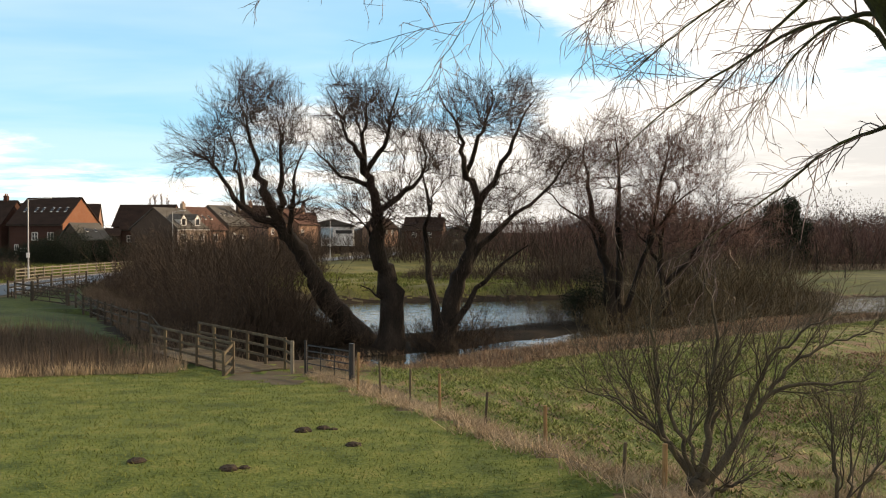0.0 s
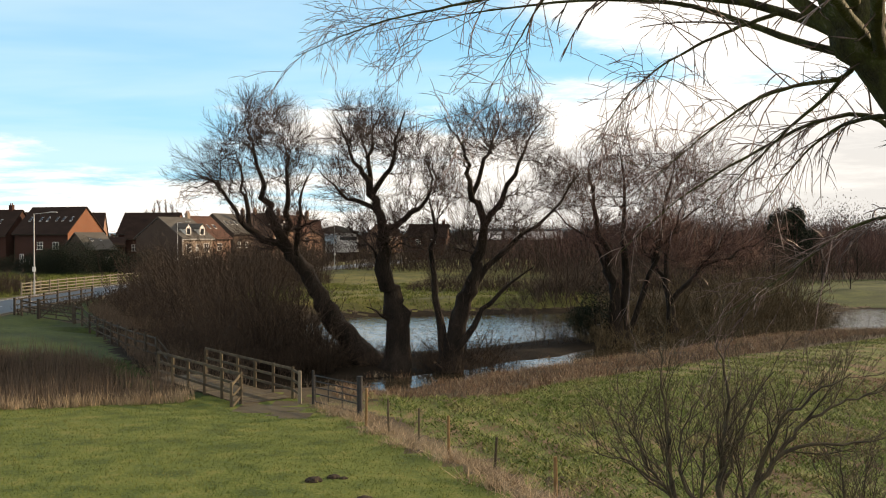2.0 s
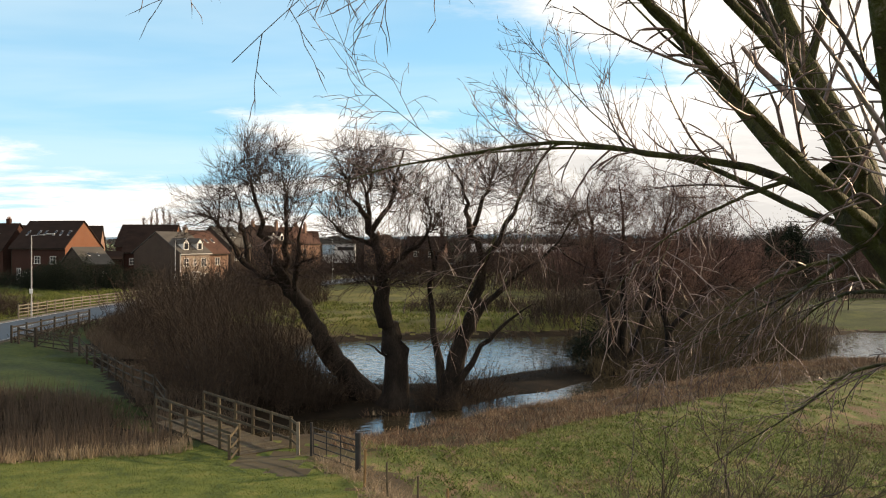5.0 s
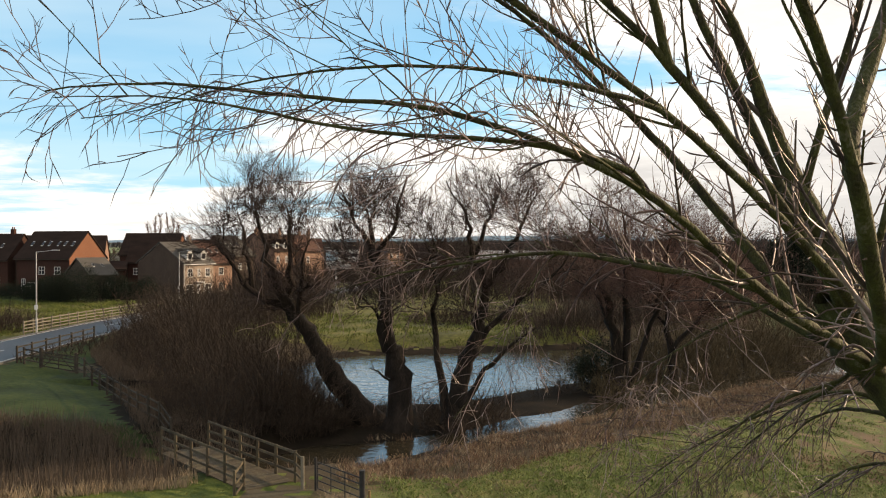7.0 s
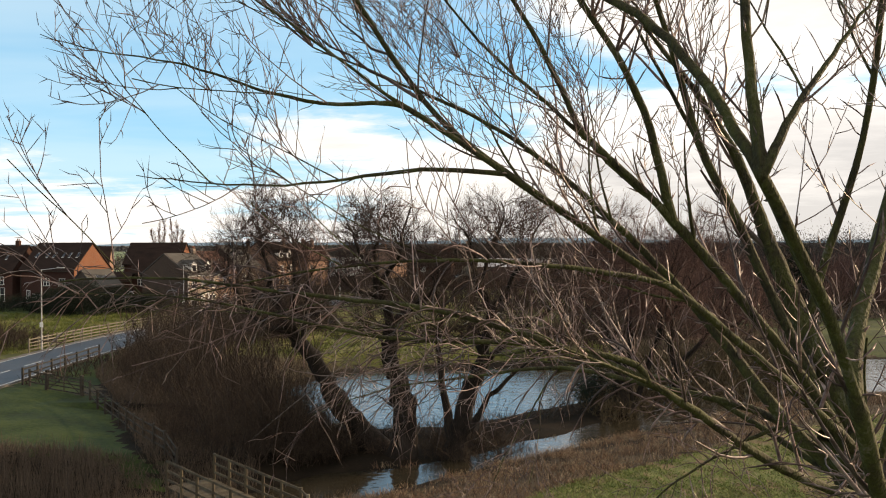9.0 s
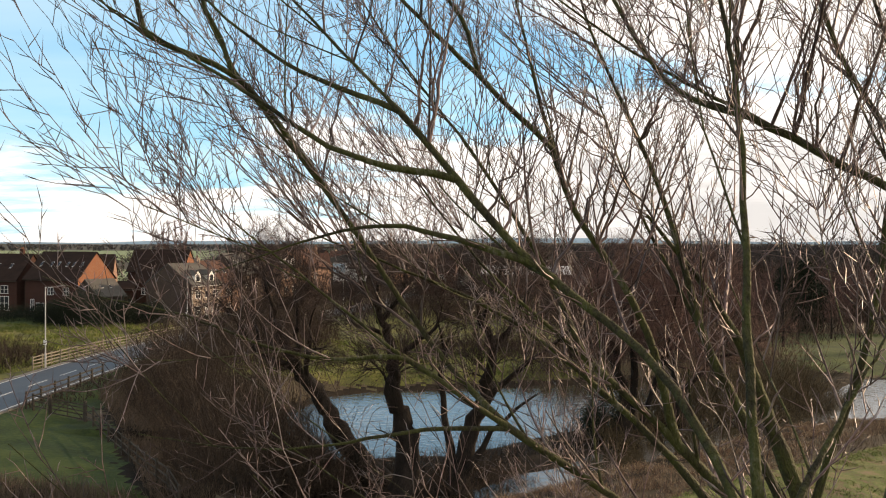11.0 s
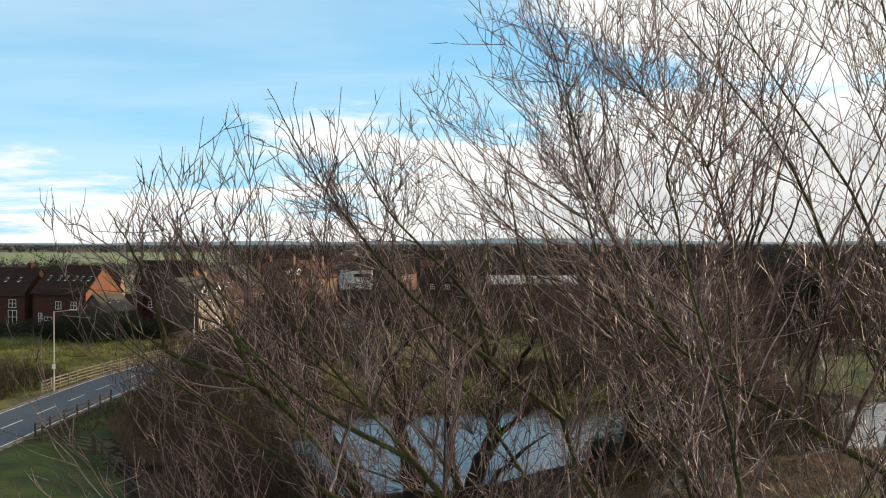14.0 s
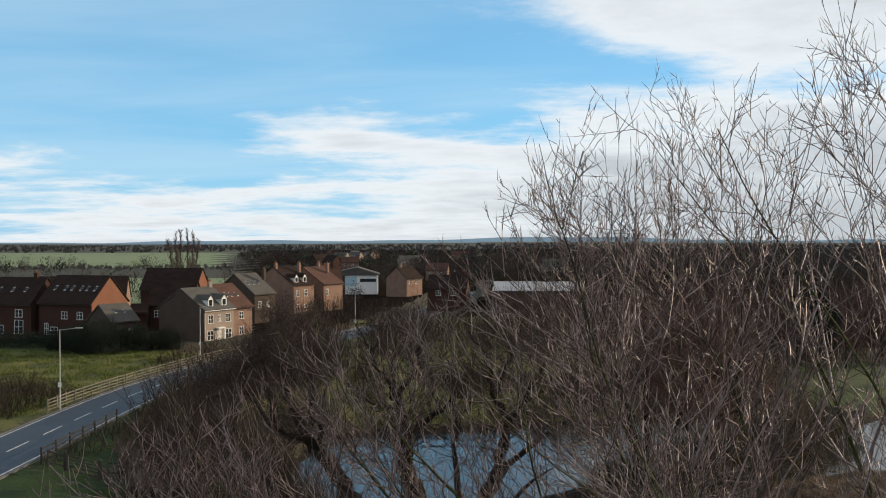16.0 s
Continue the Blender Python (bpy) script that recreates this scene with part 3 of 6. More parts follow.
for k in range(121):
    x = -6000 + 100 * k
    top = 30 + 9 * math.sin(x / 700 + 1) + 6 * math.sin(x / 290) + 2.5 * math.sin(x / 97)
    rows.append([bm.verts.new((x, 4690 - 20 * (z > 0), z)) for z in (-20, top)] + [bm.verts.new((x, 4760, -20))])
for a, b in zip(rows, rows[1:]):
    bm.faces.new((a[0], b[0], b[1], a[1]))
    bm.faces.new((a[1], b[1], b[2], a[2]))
tagged(part("backdrop", bm, HILLS), "low hills on the far horizon, tinted blue for haze", "hills", kind="structure")

# ---- road ----
def along(line, spacing):
    p = np.array(line, float)
    for _ in range(3):
        q = np.empty((2 * len(p) - 2, 2))
        q[0::2], q[1::2] = 0.75 * p[:-1] + 0.25 * p[1:], 0.25 * p[:-1] + 0.75 * p[1:]
        p = np.r_[p[:1], q, p[-1:]]
    t = np.r_[0, np.cumsum(np.hypot(*np.diff(p, axis=0).T))]
    u = np.arange(0, t[-1], spacing)
    return np.stack([np.interp(u, t, p[:, 0]), np.interp(u, t, p[:, 1])], 1)


def ribbon(name, line, offset, half, z, material, parent=None, thick=0.06):
    """A strip of road beside a line."""
    d = unit(np.gradient(line, axis=0))
    side = np.stack([d[:, 1], -d[:, 0]], 1)
    a, b = line + side * (offset - half), line + side * (offset + half)
    n = len(line)
    v = np.concatenate([np.c_[a, np.full(n, z - thick)], np.c_[a, np.full(n, z)], np.c_[b, np.full(n, z)], np.c_[b, np.full(n, z - thick)]])
    i = np.arange(n - 1)
    f = np.concatenate([np.stack([i + k * n, i + 1 + k * n, i + 1 + (k + 1) * n, i + (k + 1) * n], 1)[:, ::-1] for k in range(3)])
    return attach(name, quad_mesh(name, v, f, [material], smooth=False), parent)


centre = along(ROAD, 2.0)
road = tagged(ribbon("road", centre, 0, 3.35, 1.43, ASPHALT, thick=0.3), "two-lane grey asphalt road with white markings", "road", kind="structure")
for name, off in (("kerb", -3.48), ("kerb", 3.48)):
    ribbon(name, centre, off, 0.12, 1.50, KERB, road, 0.3)
fine = along(ROAD, 0.5)
for off in (-3.1, 3.1):
    ribbon("edge_line", fine, off, 0.06, 1.436, PAINT, road, 0.003)
for i in range(8, len(fine) - 20, 12):
    if fine[i, 1] < 150:
        ribbon("lane_mark", fine[i:i + 8], 0, 0.06, 1.436, PAINT, road, 0.003)


# ---- fences, gates, bridge ----
def rail_fence(name, points, height, rails, material, label, group, post=0.11, rail=(0.04, 0.1), spacing=1.8, over=0.1):
    """A post-and-rail fence along a line on the ground; each post and rail is a part."""
    line = along(points, 0.1) if len(points) > 2 else np.linspace(points[0], points[1], max(2, int(np.hypot(*(np.array(points[1]) - points[0])) / 0.1)))
    step = max(1, int(round(spacing / 0.1)))
    spots = line[::step]
    z = ground_z(spots[:, 0], spots[:, 1])
    thing = tagged(new(name), label, "fence", group)
    thing.location = (*spots[0], z[0])
    base = Vector(thing.location)
    posts = [Vector((*p, q)) for p, q in zip(spots, z)]
    for p in posts:
        bm = box(bmesh.new(), -post / 2, post / 2, -post / 2, post / 2, -0.35, height + over + rng.uniform(-0.04, 0.04), 0.012)
        ob = part("post", bm, material, thing)
        ob.matrix_basis = Matrix.Translation(p - base) @ pose(0, 0, 0, rng.normal(0, 1.2), rng.normal(0, 1.2), math.degrees(math.atan2(*(spots[-1] - spots[0])[::-1])))
    for a, b in zip(posts, posts[1:]):
        for k in range(rails):
            h = height * (1 - k / rails) - 0.04
            drop = Vector((0, 0, rng.normal(0, 0.012)))
            part("rail", beam(bmesh.new(), a - base + Vector((0, 0, h)) + drop, b - base + Vector((0, 0, h)) - drop, rail[0], rail[1]), material, thing)
    return thing


rail_fence("rail_fence", [(-40.7, 81.5), (-40.5, 92), (-38.9, 104), (-36.2, 118), (-32.5, 131)], 1.25, 4, PALEWOOD, "pale four-rail timber fence along the road verge", "fences by the road", 0.12, (0.04, 0.11))
rail_fence("rail_fence", [(-31.8, 62.6), (-32.0, 70), (-32.3, 79)], 1.15, 3, DARKWOOD, "dark weathered rail fence on the near side of the road", "fences by the road", 0.13, (0.05, 0.1), 2.4)
rail_fence("rail_fence", [(-26.2, 59.7), (-23.4, 56), (-20.9, 52.4), (-18.2, 48.2), (-16, 45.2), (-14.4, 43), (-13.3, 41.2)], 1.2, 3, DARKWOOD, "old dark post-and-rail fence beside a thicket", "field fences", 0.13, (0.04, 0.08), 1.9)
rail_fence("rail_fence", [(-29.5, 61.3), (-31.8, 62.5)], 1.1, 3, DARKWOOD, "short dark rail fence joining a field gate", "field fences", 0.13, (0.05, 0.1), 1.6)


def field_gate(a, b, height, material, label, bars, metal=False):
    """A barred gate hung between two posts."""
    a, b = Vector(a), Vector(b)
    thing = tagged(new("field_gate"), label, "gate")
    thing.location = a
    d = b - a
    d.z = 0
    along_g = d.normalized()
    for p, r in ((a, 0.09), (b, 0.09)):
        bm = bmesh.new()
        if metal:
            thick = 0.1 if p is b else 0.05
            rod(bm, p - a + Vector((0, 0, -0.4)), p - a + Vector((0, 0, height + 2.4 * thick)), thick, thick, 10)
        else:
            box(bm, *(v for c in (p - a)[:2] for v in (c - r, c + r)), (p - a).z - 0.4, (p - a).z + height + 0.25, 0.02)
        part("gate_post", bm, material, thing)
    s, e, lift = along_g * 0.16, (b - a) - along_g * 0.16, Vector((0, 0, 0.12))
    for k in range(bars):
        h = Vector((0, 0, (height - 0.16) * (k / (bars - 1)) ** 0.85))
        bm = bmesh.new()
        if metal:
            rod(bm, s + lift + h, e + lift + h, 0.022, 0.022, 8)
        else:
            beam(bm, s + lift + h, e + lift + h, 0.03, 0.085)
        part("bar", bm, material, thing)
    top = Vector((0, 0, height - 0.16))
    for u in (0.0, 0.33, 0.66, 1.0) if metal else (0.0, 0.5, 1.0):
        q = s + (e - s) * u + lift
        bm = bmesh.new()
        if metal:
            rod(bm, q, q + top, 0.02, 0.02, 8)
        else:
            beam(bm, q, q + top, 0.04, 0.08)
        part("upright", bm, material, thing)
    if not metal:
        for u, v in ((0.02, 0.5), (0.98, 0.5)):
            part("brace", beam(bmesh.new(), s + (e - s) * u + lift, s + (e - s) * v + lift + top, 0.03, 0.08), material, thing)
    return thing


def on_ground(x, y, dz=0.0):
    return (x, y, float(ground_z(x, y)) + dz)


field_gate(on_ground(-5.45, 32.3), on_ground(-3.42, 29.45), 1.12, GALV, "dark tubular metal field gate standing open by the path", 5, True)
field_gate(on_ground(-29.4, 61.2), on_ground(-26.3, 59.8), 1.15, DARKWOOD, "dark wooden five-bar field gate with diagonal braces", 5)

bridge = tagged(new("footbridge"), "weathered timber footbridge with railings over the reedy ditch", "bridge")
B0, B1 = Vector((-7.3, 32.9, 0.84)), Vector((-12.2, 38.2, 0.95))
bridge.location = B0
bd = (B1 - B0).normalized()
bs = Vector((bd.y, -bd.x, 0)).normalized()
blen = (B1 - B0).length
for i in range(int(blen / 0.15)):
    c = bd * (i * 0.15 + 0.07)
    part("deck_board", beam(bmesh.new(), c - bs * 1.05, c + bs * 1.05, 0.14, 0.05, 0.008), OLDWOOD, bridge)
for side in (-0.8, 0.8):
    part("bearer", beam(bmesh.new(), bs * side + Vector((0, 0, -0.16)), bs * side + bd * blen + Vector((0, 0, -0.16)), 0.16, 0.26), DARKWOOD, bridge)
for side, first in ((1.05, -0.15), (-1.05, 0.05)):
    stops = [first + k * 1.42 for k in range(6)]
    for u in stops:
        p = bd * u + bs * side
        part("post", box(bmesh.new(), p.x - 0.055, p.x + 0.055, p.y - 0.055, p.y + 0.055, -0.5, 1.2, 0.012), OLDWOOD, bridge)
    for h in (1.12, 0.72, 0.34):
        for u, v in zip(stops, stops[1:]):
            part("rail", beam(bmesh.new(), bd * (u - 0.04) + bs * side + Vector((0, 0, h)), bd * (v + 0.04) + bs * side + Vector((0, 0, h)), 0.045, 0.1), OLDWOOD, bridge)
# splayed ends of the railings towards the gate
far_end, near_end = bd * -0.15 + bs * 1.05, bd * 0.05 - bs * 1.05
tip = Vector((-6.0, 32.63, 0.84)) - B0
part("post", box(bmesh.new(), tip.x - 0.06, tip.x + 0.06, tip.y - 0.06, tip.y + 0.06, -0.4, 1.18, 0.012), PALEWOOD, bridge)
for h in (1.1, 0.7, 0.34):
    part("rail", beam(bmesh.new(), far_end + Vector((0, 0, h)), tip + Vector((0, 0, h - 0.03)), 0.045, 0.1), OLDWOOD, bridge)
tip = near_end + Vector((-0.15, -0.75, 0))
part("post", box(bmesh.new(), tip.x - 0.05, tip.x + 0.05, tip.y - 0.05, tip.y + 0.05, -0.4, 0.95, 0.012), OLDWOOD, bridge)
for h in (1.1, 0.66, 0.3):
    part("rail", beam(bmesh.new(), near_end + Vector((0, 0, h)), tip + Vector((0, 0, h - 0.28)), 0.045, 0.1), OLDWOOD, bridge)

wire_fence = tagged(new("wire_fence"), "thin wooden posts and slack wire between lawn and crop", "fence")
wire_fence.location = on_ground(-3.2, 28.4)
wbase, tops = Vector(wire_fence.location), []
for x, y, h, lean, r in ((-2.95, 27.0, 1.15, 2, .045), (-2.15, 25.7, 1.0, -3, .035), (-1.2, 24.2, 1.0, 1, .035), (-0.35, 22.4, 1.05, -2, .04), (0.75, 20.9, 0.95, 6, .035), (1.9, 18.1, 1.0, -1, .045), (2.95, 15.2, 0.7, 4, .035), (3.42, 14.2, 0.9, 1, .05)):
    p = Vector(on_ground(x, y)) - wbase
    bm = rod(bmesh.new(), (0, 0, -0.4), (0, 0, h), r, r * 0.85, 8)
    ob = part("post", bm, TANPOST if r > .036 else OLDWOOD, wire_fence)
    ob.matrix_basis = Matrix.Translation(p) @ pose(0, 0, 0, lean, lean * 0.5, 0)
    tops.append(p)
for a, b in zip(tops, tops[1:]):
    for h in (0.45, 0.85):
        part("wire", rod(bmesh.new(), a + Vector((0, 0, h)), b + Vector((0, 0, h)), 0.0025, sides=4), GALV, wire_fence)


# ---- street lamps ----
def street_lamp(x, y, height, arm, turn):
    thing = tagged(new("street_lamp"), "slim grey steel street lamp with a short arm", "street lamp", "street lamps")
    bm = bmesh.new()
    rod(bm, (0, 0, -0.5), (0, 0, 1.5), 0.085, 0.085, 10)
    rod(bm, (0, 0, 1.5), (0, 0, height), 0.06, 0.045, 10)
    part("pole", bm, POLE, thing)
    part("arm", rod(bmesh.new(), (0, 0, height - 0.05), (arm, 0, height + 0.12), 0.03, 0.025), POLE, thing)
    bm = box(bmesh.new(), arm - 0.1, arm + 0.6, -0.1, 0.1, height + 0.08, height + 0.19, 0.03)
    part("lantern", bm, POLE, thing, "flat grey lamp head")
    part("plate", box(bmesh.new(), -0.16, 0.16, -0.12, -0.09, 2.3, 2.75, 0.01), WHITE, thing, "small white plate")
    thing.matrix_world = Matrix.Translation(on_ground(x, y)) @ pose(0, 0, 0, 0, 0, turn)
    return thing


street_lamp(-40.0, 82.6, 7.75, 1.5, 8)
street_lamp(-37.4, 117, 7.4, 1.2, -10)
street_lamp(-21.3, 151, 7.6, 1.2, 170)


# ---- houses ----
def window(parent, x, z, w, h, panes=2, front=0.0):
    """A framed window in the wall at y = front that faces -y."""
    bm = bmesh.new()
    t = 0.07
    box(bm, x - w / 2, x + w / 2, front - 0.05, front + 0.03, z + h - t, z + h)
    box(bm, x - w / 2 - 0.08, x + w / 2 + 0.08, front - 0.12, front + 0.03, z - t, z)
    for i in range(panes + 1):
        c = x - w / 2 + t / 2 + (w - t) * i / panes
        box(bm, c - t / 2, c + t / 2, front - 0.045, front + 0.03, z, z + h - t)
    box(bm, x - w / 2, x + w / 2, front - 0.035, front + 0.03, z + h * 0.5 - 0.03, z + h * 0.5 + 0.03)
    win = part("window", bm, WHITE, parent, "white-framed window")
    part("pane", box(bmesh.new(), x - w / 2 + 0.01, x + w / 2 - 0.01, front - 0.02, front + 0.02, z, z + h - 0.02), GLASS, win)
    return win


def house(label, corner, turn, length, depth, eave, ridge, wall, tiles, windows=(), door=None, dormers=(), rooflights=(), chimneys=(), side=None, ground=1.2):
    """A house with its front along local x, facing local -y, and gables at both ends."""
    thing = tagged(new("house"), label, "house", "houses")
    bm = bmesh.new()
    lo = -1.0
    prof = [(0, lo), (depth, lo), (depth, eave), (depth / 2, ridge), (0, eave)]
    a, b = [bm.verts.new((0, y, z)) for y, z in prof], [bm.verts.new((length, y, z)) for y, z in prof]
    bm.faces.new(a[::-1])
    bm.faces.new(b)
    for i in range(5):
        j = (i + 1) % 5
        bm.faces.new((a[i], a[j], b[j], b[i]))
    bmesh.ops.recalc_face_normals(bm, faces=bm.faces)
    part("wall", bm, wall, thing)
    # brighter brick over the end wall facing the sun: sunlight put into colour
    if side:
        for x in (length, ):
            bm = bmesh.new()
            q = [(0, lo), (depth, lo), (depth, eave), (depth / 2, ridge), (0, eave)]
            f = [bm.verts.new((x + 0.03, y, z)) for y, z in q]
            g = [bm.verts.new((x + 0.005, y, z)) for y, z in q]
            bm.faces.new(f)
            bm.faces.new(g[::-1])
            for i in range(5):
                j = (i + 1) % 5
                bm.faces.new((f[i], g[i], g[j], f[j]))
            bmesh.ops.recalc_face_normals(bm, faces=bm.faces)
            part("gable", bm, side, thing, "gable in a brighter brick colour for sunlight")
    slope = (ridge - eave) / (depth / 2)
    n = Vector((0, -slope, 1)).normalized() * 0.16
    for s in (0, 1):
        ya, yb = (-0.35, depth / 2) if s == 0 else (depth + 0.35, depth / 2)
        za = eave - 0.35 * slope
        bm = bmesh.new()
        off = Vector((0, n.y if s == 0 else -n.y, n.z))
        lowp = [Vector((-0.2, ya, za + 0.02)), Vector((length + 0.2, ya, za + 0.02)), Vector((length + 0.2, yb, ridge + 0.02)), Vector((-0.2, yb, ridge + 0.02))]
        v = [bm.verts.new(p) for p in lowp] + [bm.verts.new(p + (off if i < 2 else Vector((0, 0, 0.16)))) for i, p in enumerate(lowp)]
        for q in ((0, 1, 2, 3), (4, 5, 6, 7), (0, 1, 5, 4), (1, 2, 6, 5), (2, 3, 7, 6), (3, 0, 4, 7)):
            bm.faces.new([v[i] for i in q])
        bmesh.ops.recalc_face_normals(bm, faces=bm.faces)
        roof = part("roof", bm, tiles, thing)
        if s == 0:
            for x, w in rooflights:
                u0, u1 = 0.40, 0.58
                y0, y1 = depth / 2 * u0, depth / 2 * u1
                c = Vector((x, (y0 + y1) / 2, eave + slope * (y0 + y1) / 2 + 0.2))
                light = part("rooflight", beam(bmesh.new(), c + Vector((0, (y0 - y1) / 2, (y0 - y1) / 2 * slope)), c + Vector((0, (y1 - y0) / 2, (y1 - y0) / 2 * slope)), w * 0.6, 0.08), WHITE, roof, "rooflight with pale frame")
                c2 = c + n * 0.3
                part("pane", beam(bmesh.new(), c2 + Vector((0, (y0 - y1) * 0.4, (y0 - y1) * 0.4 * slope)), c2 + Vector((0, (y1 - y0) * 0.4, (y1 - y0) * 0.4 * slope)), w * 0.6, 0.06), GLASS, light)
    part("gutter", rod(bmesh.new(), (-0.2, -0.4, eave - 0.35 * slope), (length + 0.2, -0.4, eave - 0.35 * slope), 0.06), WHITE if wall is CREAM else DARKWOOD, thing)
    part("downpipe", rod(bmesh.new(), (0.12, -0.08, 0), (0.12, -0.08, eave - 0.2), 0.05), WHITE if wall is CREAM else DARKWOOD, thing)
    for x, z, w, h in windows:
        window(thing, x, z, w, h)
    if door:
        d = part("door", box(bmesh.new(), door - 0.48, door + 0.48, -0.05, 0.04, 0, 2.1, 0.01), WHITE, thing, "white front door")
        part("porch", box(box(box(bmesh.new(), door - 0.8, door + 0.8, -0.7, 0, 2.3, 2.5, 0.02), door - 0.75, door - 0.6, -0.65, -0.5, 0, 2.3), door + 0.6, door + 0.75, -0.65, -0.5, 0, 2.3), WHITE, d)
    for x in dormers:
        bm = bmesh.new()
        z0, yb = eave + slope * 0.35, depth / 2 * 0.85
        q = [(x - 0.6, z0), (x + 0.6, z0), (x + 0.6, z0 + 1.3), (x, z0 + 2.0), (x - 0.6, z0 + 1.3)]
        f, g = [bm.verts.new((px, 0.35, pz)) for px, pz in q], [bm.verts.new((px, yb, pz)) for px, pz in q]
        bm.faces.new(f)
        bm.faces.new(g[::-1])
        for i in range(5):
            j = (i + 1) % 5
            bm.faces.new((f[i], g[i], g[j], f[j]))
        bmesh.ops.recalc_face_normals(bm, faces=bm.faces)
        dormer = part("dormer", bm, WHITE, thing, "white gabled dormer")
        part("pane", box(bmesh.new(), x - 0.38, x + 0.38, 0.32, 0.36, z0 + 0.3, z0 + 1.25), GLASS, dormer)
        for s in (-1, 1):
            part("dormer_roof", beam(bmesh.new(), (x, 0.2 + yb / 2, z0 + 2.06), (x + s * 0.78, 0.2 + yb / 2, z0 + 1.22), yb - 0.1, 0.07), tiles, dormer)
    for x, y in chimneys:
        bm = box(bmesh.new(), x - 0.35, x + 0.35, y - 0.3, y + 0.3, ridge - 1.2, ridge + 0.95, 0.02)
        stack = part("chimney", bm, wall, thing)
        for dx in (-0.17, 0.17):
            part("chimney_pot", rod(bmesh.new(), (x + dx, y, ridge + 0.95), (x + dx, y, ridge + 1.3), 0.11, 0.09), SUNGABLE_POTS, stack)
    thing.matrix_world = Matrix.Translation((*corner, ground)) @ pose(0, 0, 0, 0, 0, turn)
    return thing


def rot(v, deg):
    c, s = math.cos(radians(deg)), math.sin(radians(deg))
    return np.array([v[0] * c - v[1] * s, v[0] * s + v[1] * c])


# brick house with a sunlit gable, its long front turned a little away
apex = np.array([-62.0, 146.4])
fr = apex - rot((11.0, 4.3), -18)
fr2 = np.array([-65.2, 162.0]) - rot((15.0, 4.0), 15)
house("dark red brick house with rooflights and a gable tinted orange for sunlight", fr, -18, 11.0, 8.6, 6.3, 10.5, REDBRICK, TILE_BROWN,
      [(1.6, 0.9, 0.8, 1.9), (3.2, 1.0, 1.6, 1.2), (5.4, 3.6, 1.2, 1.2), (8.6, 3.6, 1.2, 1.2)], None, (), [(1.6, 0.75), (3.8, 0.75), (5.2, 0.75), (7.1, 0.75), (8.4, 0.75), (10.0, 0.75)], (), SUNGABLE_POTS)
house("low garage with slate roof and two rooflights", (-57.9, 137.0), 58, 5.0, 6.0, 3.8, 6.2, BROWNBRICK, SLATE, [(3.6, 1.6, 0.7, 0.9)], None, (), [(1.8, 0.6), (3.4, 0.6)])
house("small dark brick outbuilding beside the garage", (-60.0, 150), 14, 2.7, 5.0, 4.2, 5.4, REDBRICK, TILE_BROWN)
house("long brick house with dark tiles", (-90.5, 148.5), -10, 15.5, 8.5, 6.0, 10.1, REDBRICK, TILE_BROWN, [(13.2, 0.9, 1.7, 2.3), (9.5, 0.9, 1.5, 1.4), (13.2, 3.7, 1.4, 1.3)], None, (), [(5, .75), (8, .75), (10.5, .75), (13, .75)], ((13.5, 4.2),))
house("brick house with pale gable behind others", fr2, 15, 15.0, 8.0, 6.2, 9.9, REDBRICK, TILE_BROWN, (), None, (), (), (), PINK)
house("red brick house with hipped-looking dark roof", (-58.0, 153), 4, 7.6, 8.0, 5.5, 9.3, REDBRICK, TILE_BROWN, [(1.6, 3.2, 1.0, 1.1), (4.4, 3.2, 1.3, 1.1)])
ROW = 65
start = np.array([-43.6, 138.6])
house("cream rendered house with two white dormers and porch", start, ROW, 7.0, 9.6, 5.5, 8.7, CREAM, SLATE,
      [(1.5, 3.3, 1.15, 1.3), (3.5, 3.4, 0.6, 1.1), (5.6, 3.3, 1.15, 1.3), (1.4, 0.6, 1.5, 1.5), (5.7, 0.6, 1.5, 1.5)], 3.5, (1.9, 5.1), (), ((6.6, 4.8),))
# thin brown brick sheet, added to darken the pale house's end in shade
end_wall = tagged(new("garden_wall"), "dark brown brick sheet over the shaded end of the pale house", "wall")
end_wall.matrix_world = Matrix.Translation((*(start + rot((-0.06, 0.0), ROW)), 1.2)) @ pose(0, 0, 0, 0, 0, ROW)
bm = bmesh.new()
pv = [(0.05, -0.5), (9.55, -0.5), (9.55, 5.45), (4.8, 8.62), (0.05, 5.45)]
f, g = [bm.verts.new((0, y, z)) for y, z in pv], [bm.verts.new((0.055, y, z)) for y, z in pv]
bm.faces.new(f), bm.faces.new(g[::-1])
for i in range(5):
    bm.faces.new((f[i], g[i], g[(i + 1) % 5], f[(i + 1) % 5]))
bmesh.ops.recalc_face_normals(bm, faces=bm.faces)
part("brick_face", bm, BROWNBRICK, end_wall)
house("terraced house with red-brown tiles and rooflights", start + rot((7.15, 0.7), ROW), ROW, 5.4, 9.0, 5.4, 9.0, PINK, TILE_RED, [(2.6, 3.4, 1.2, 1.2), (2.6, 0.8, 1.2, 1.3)], None, (), [(1.2, .7), (2.4, .7), (3.9, .7)])
house("terraced house with grey slate roof", (-43.2, 168.3), ROW, 6.3, 9.6, 6.3, 10.0, BROWNBRICK, SLATE, [(1.8, 3.6, 1.0, 1.2), (4.2, 3.6, 0.8, 1.0)], None, (), [(1.0, .7), (2.4, .7), (3.8, .7)], ((5.5, 2.0),))
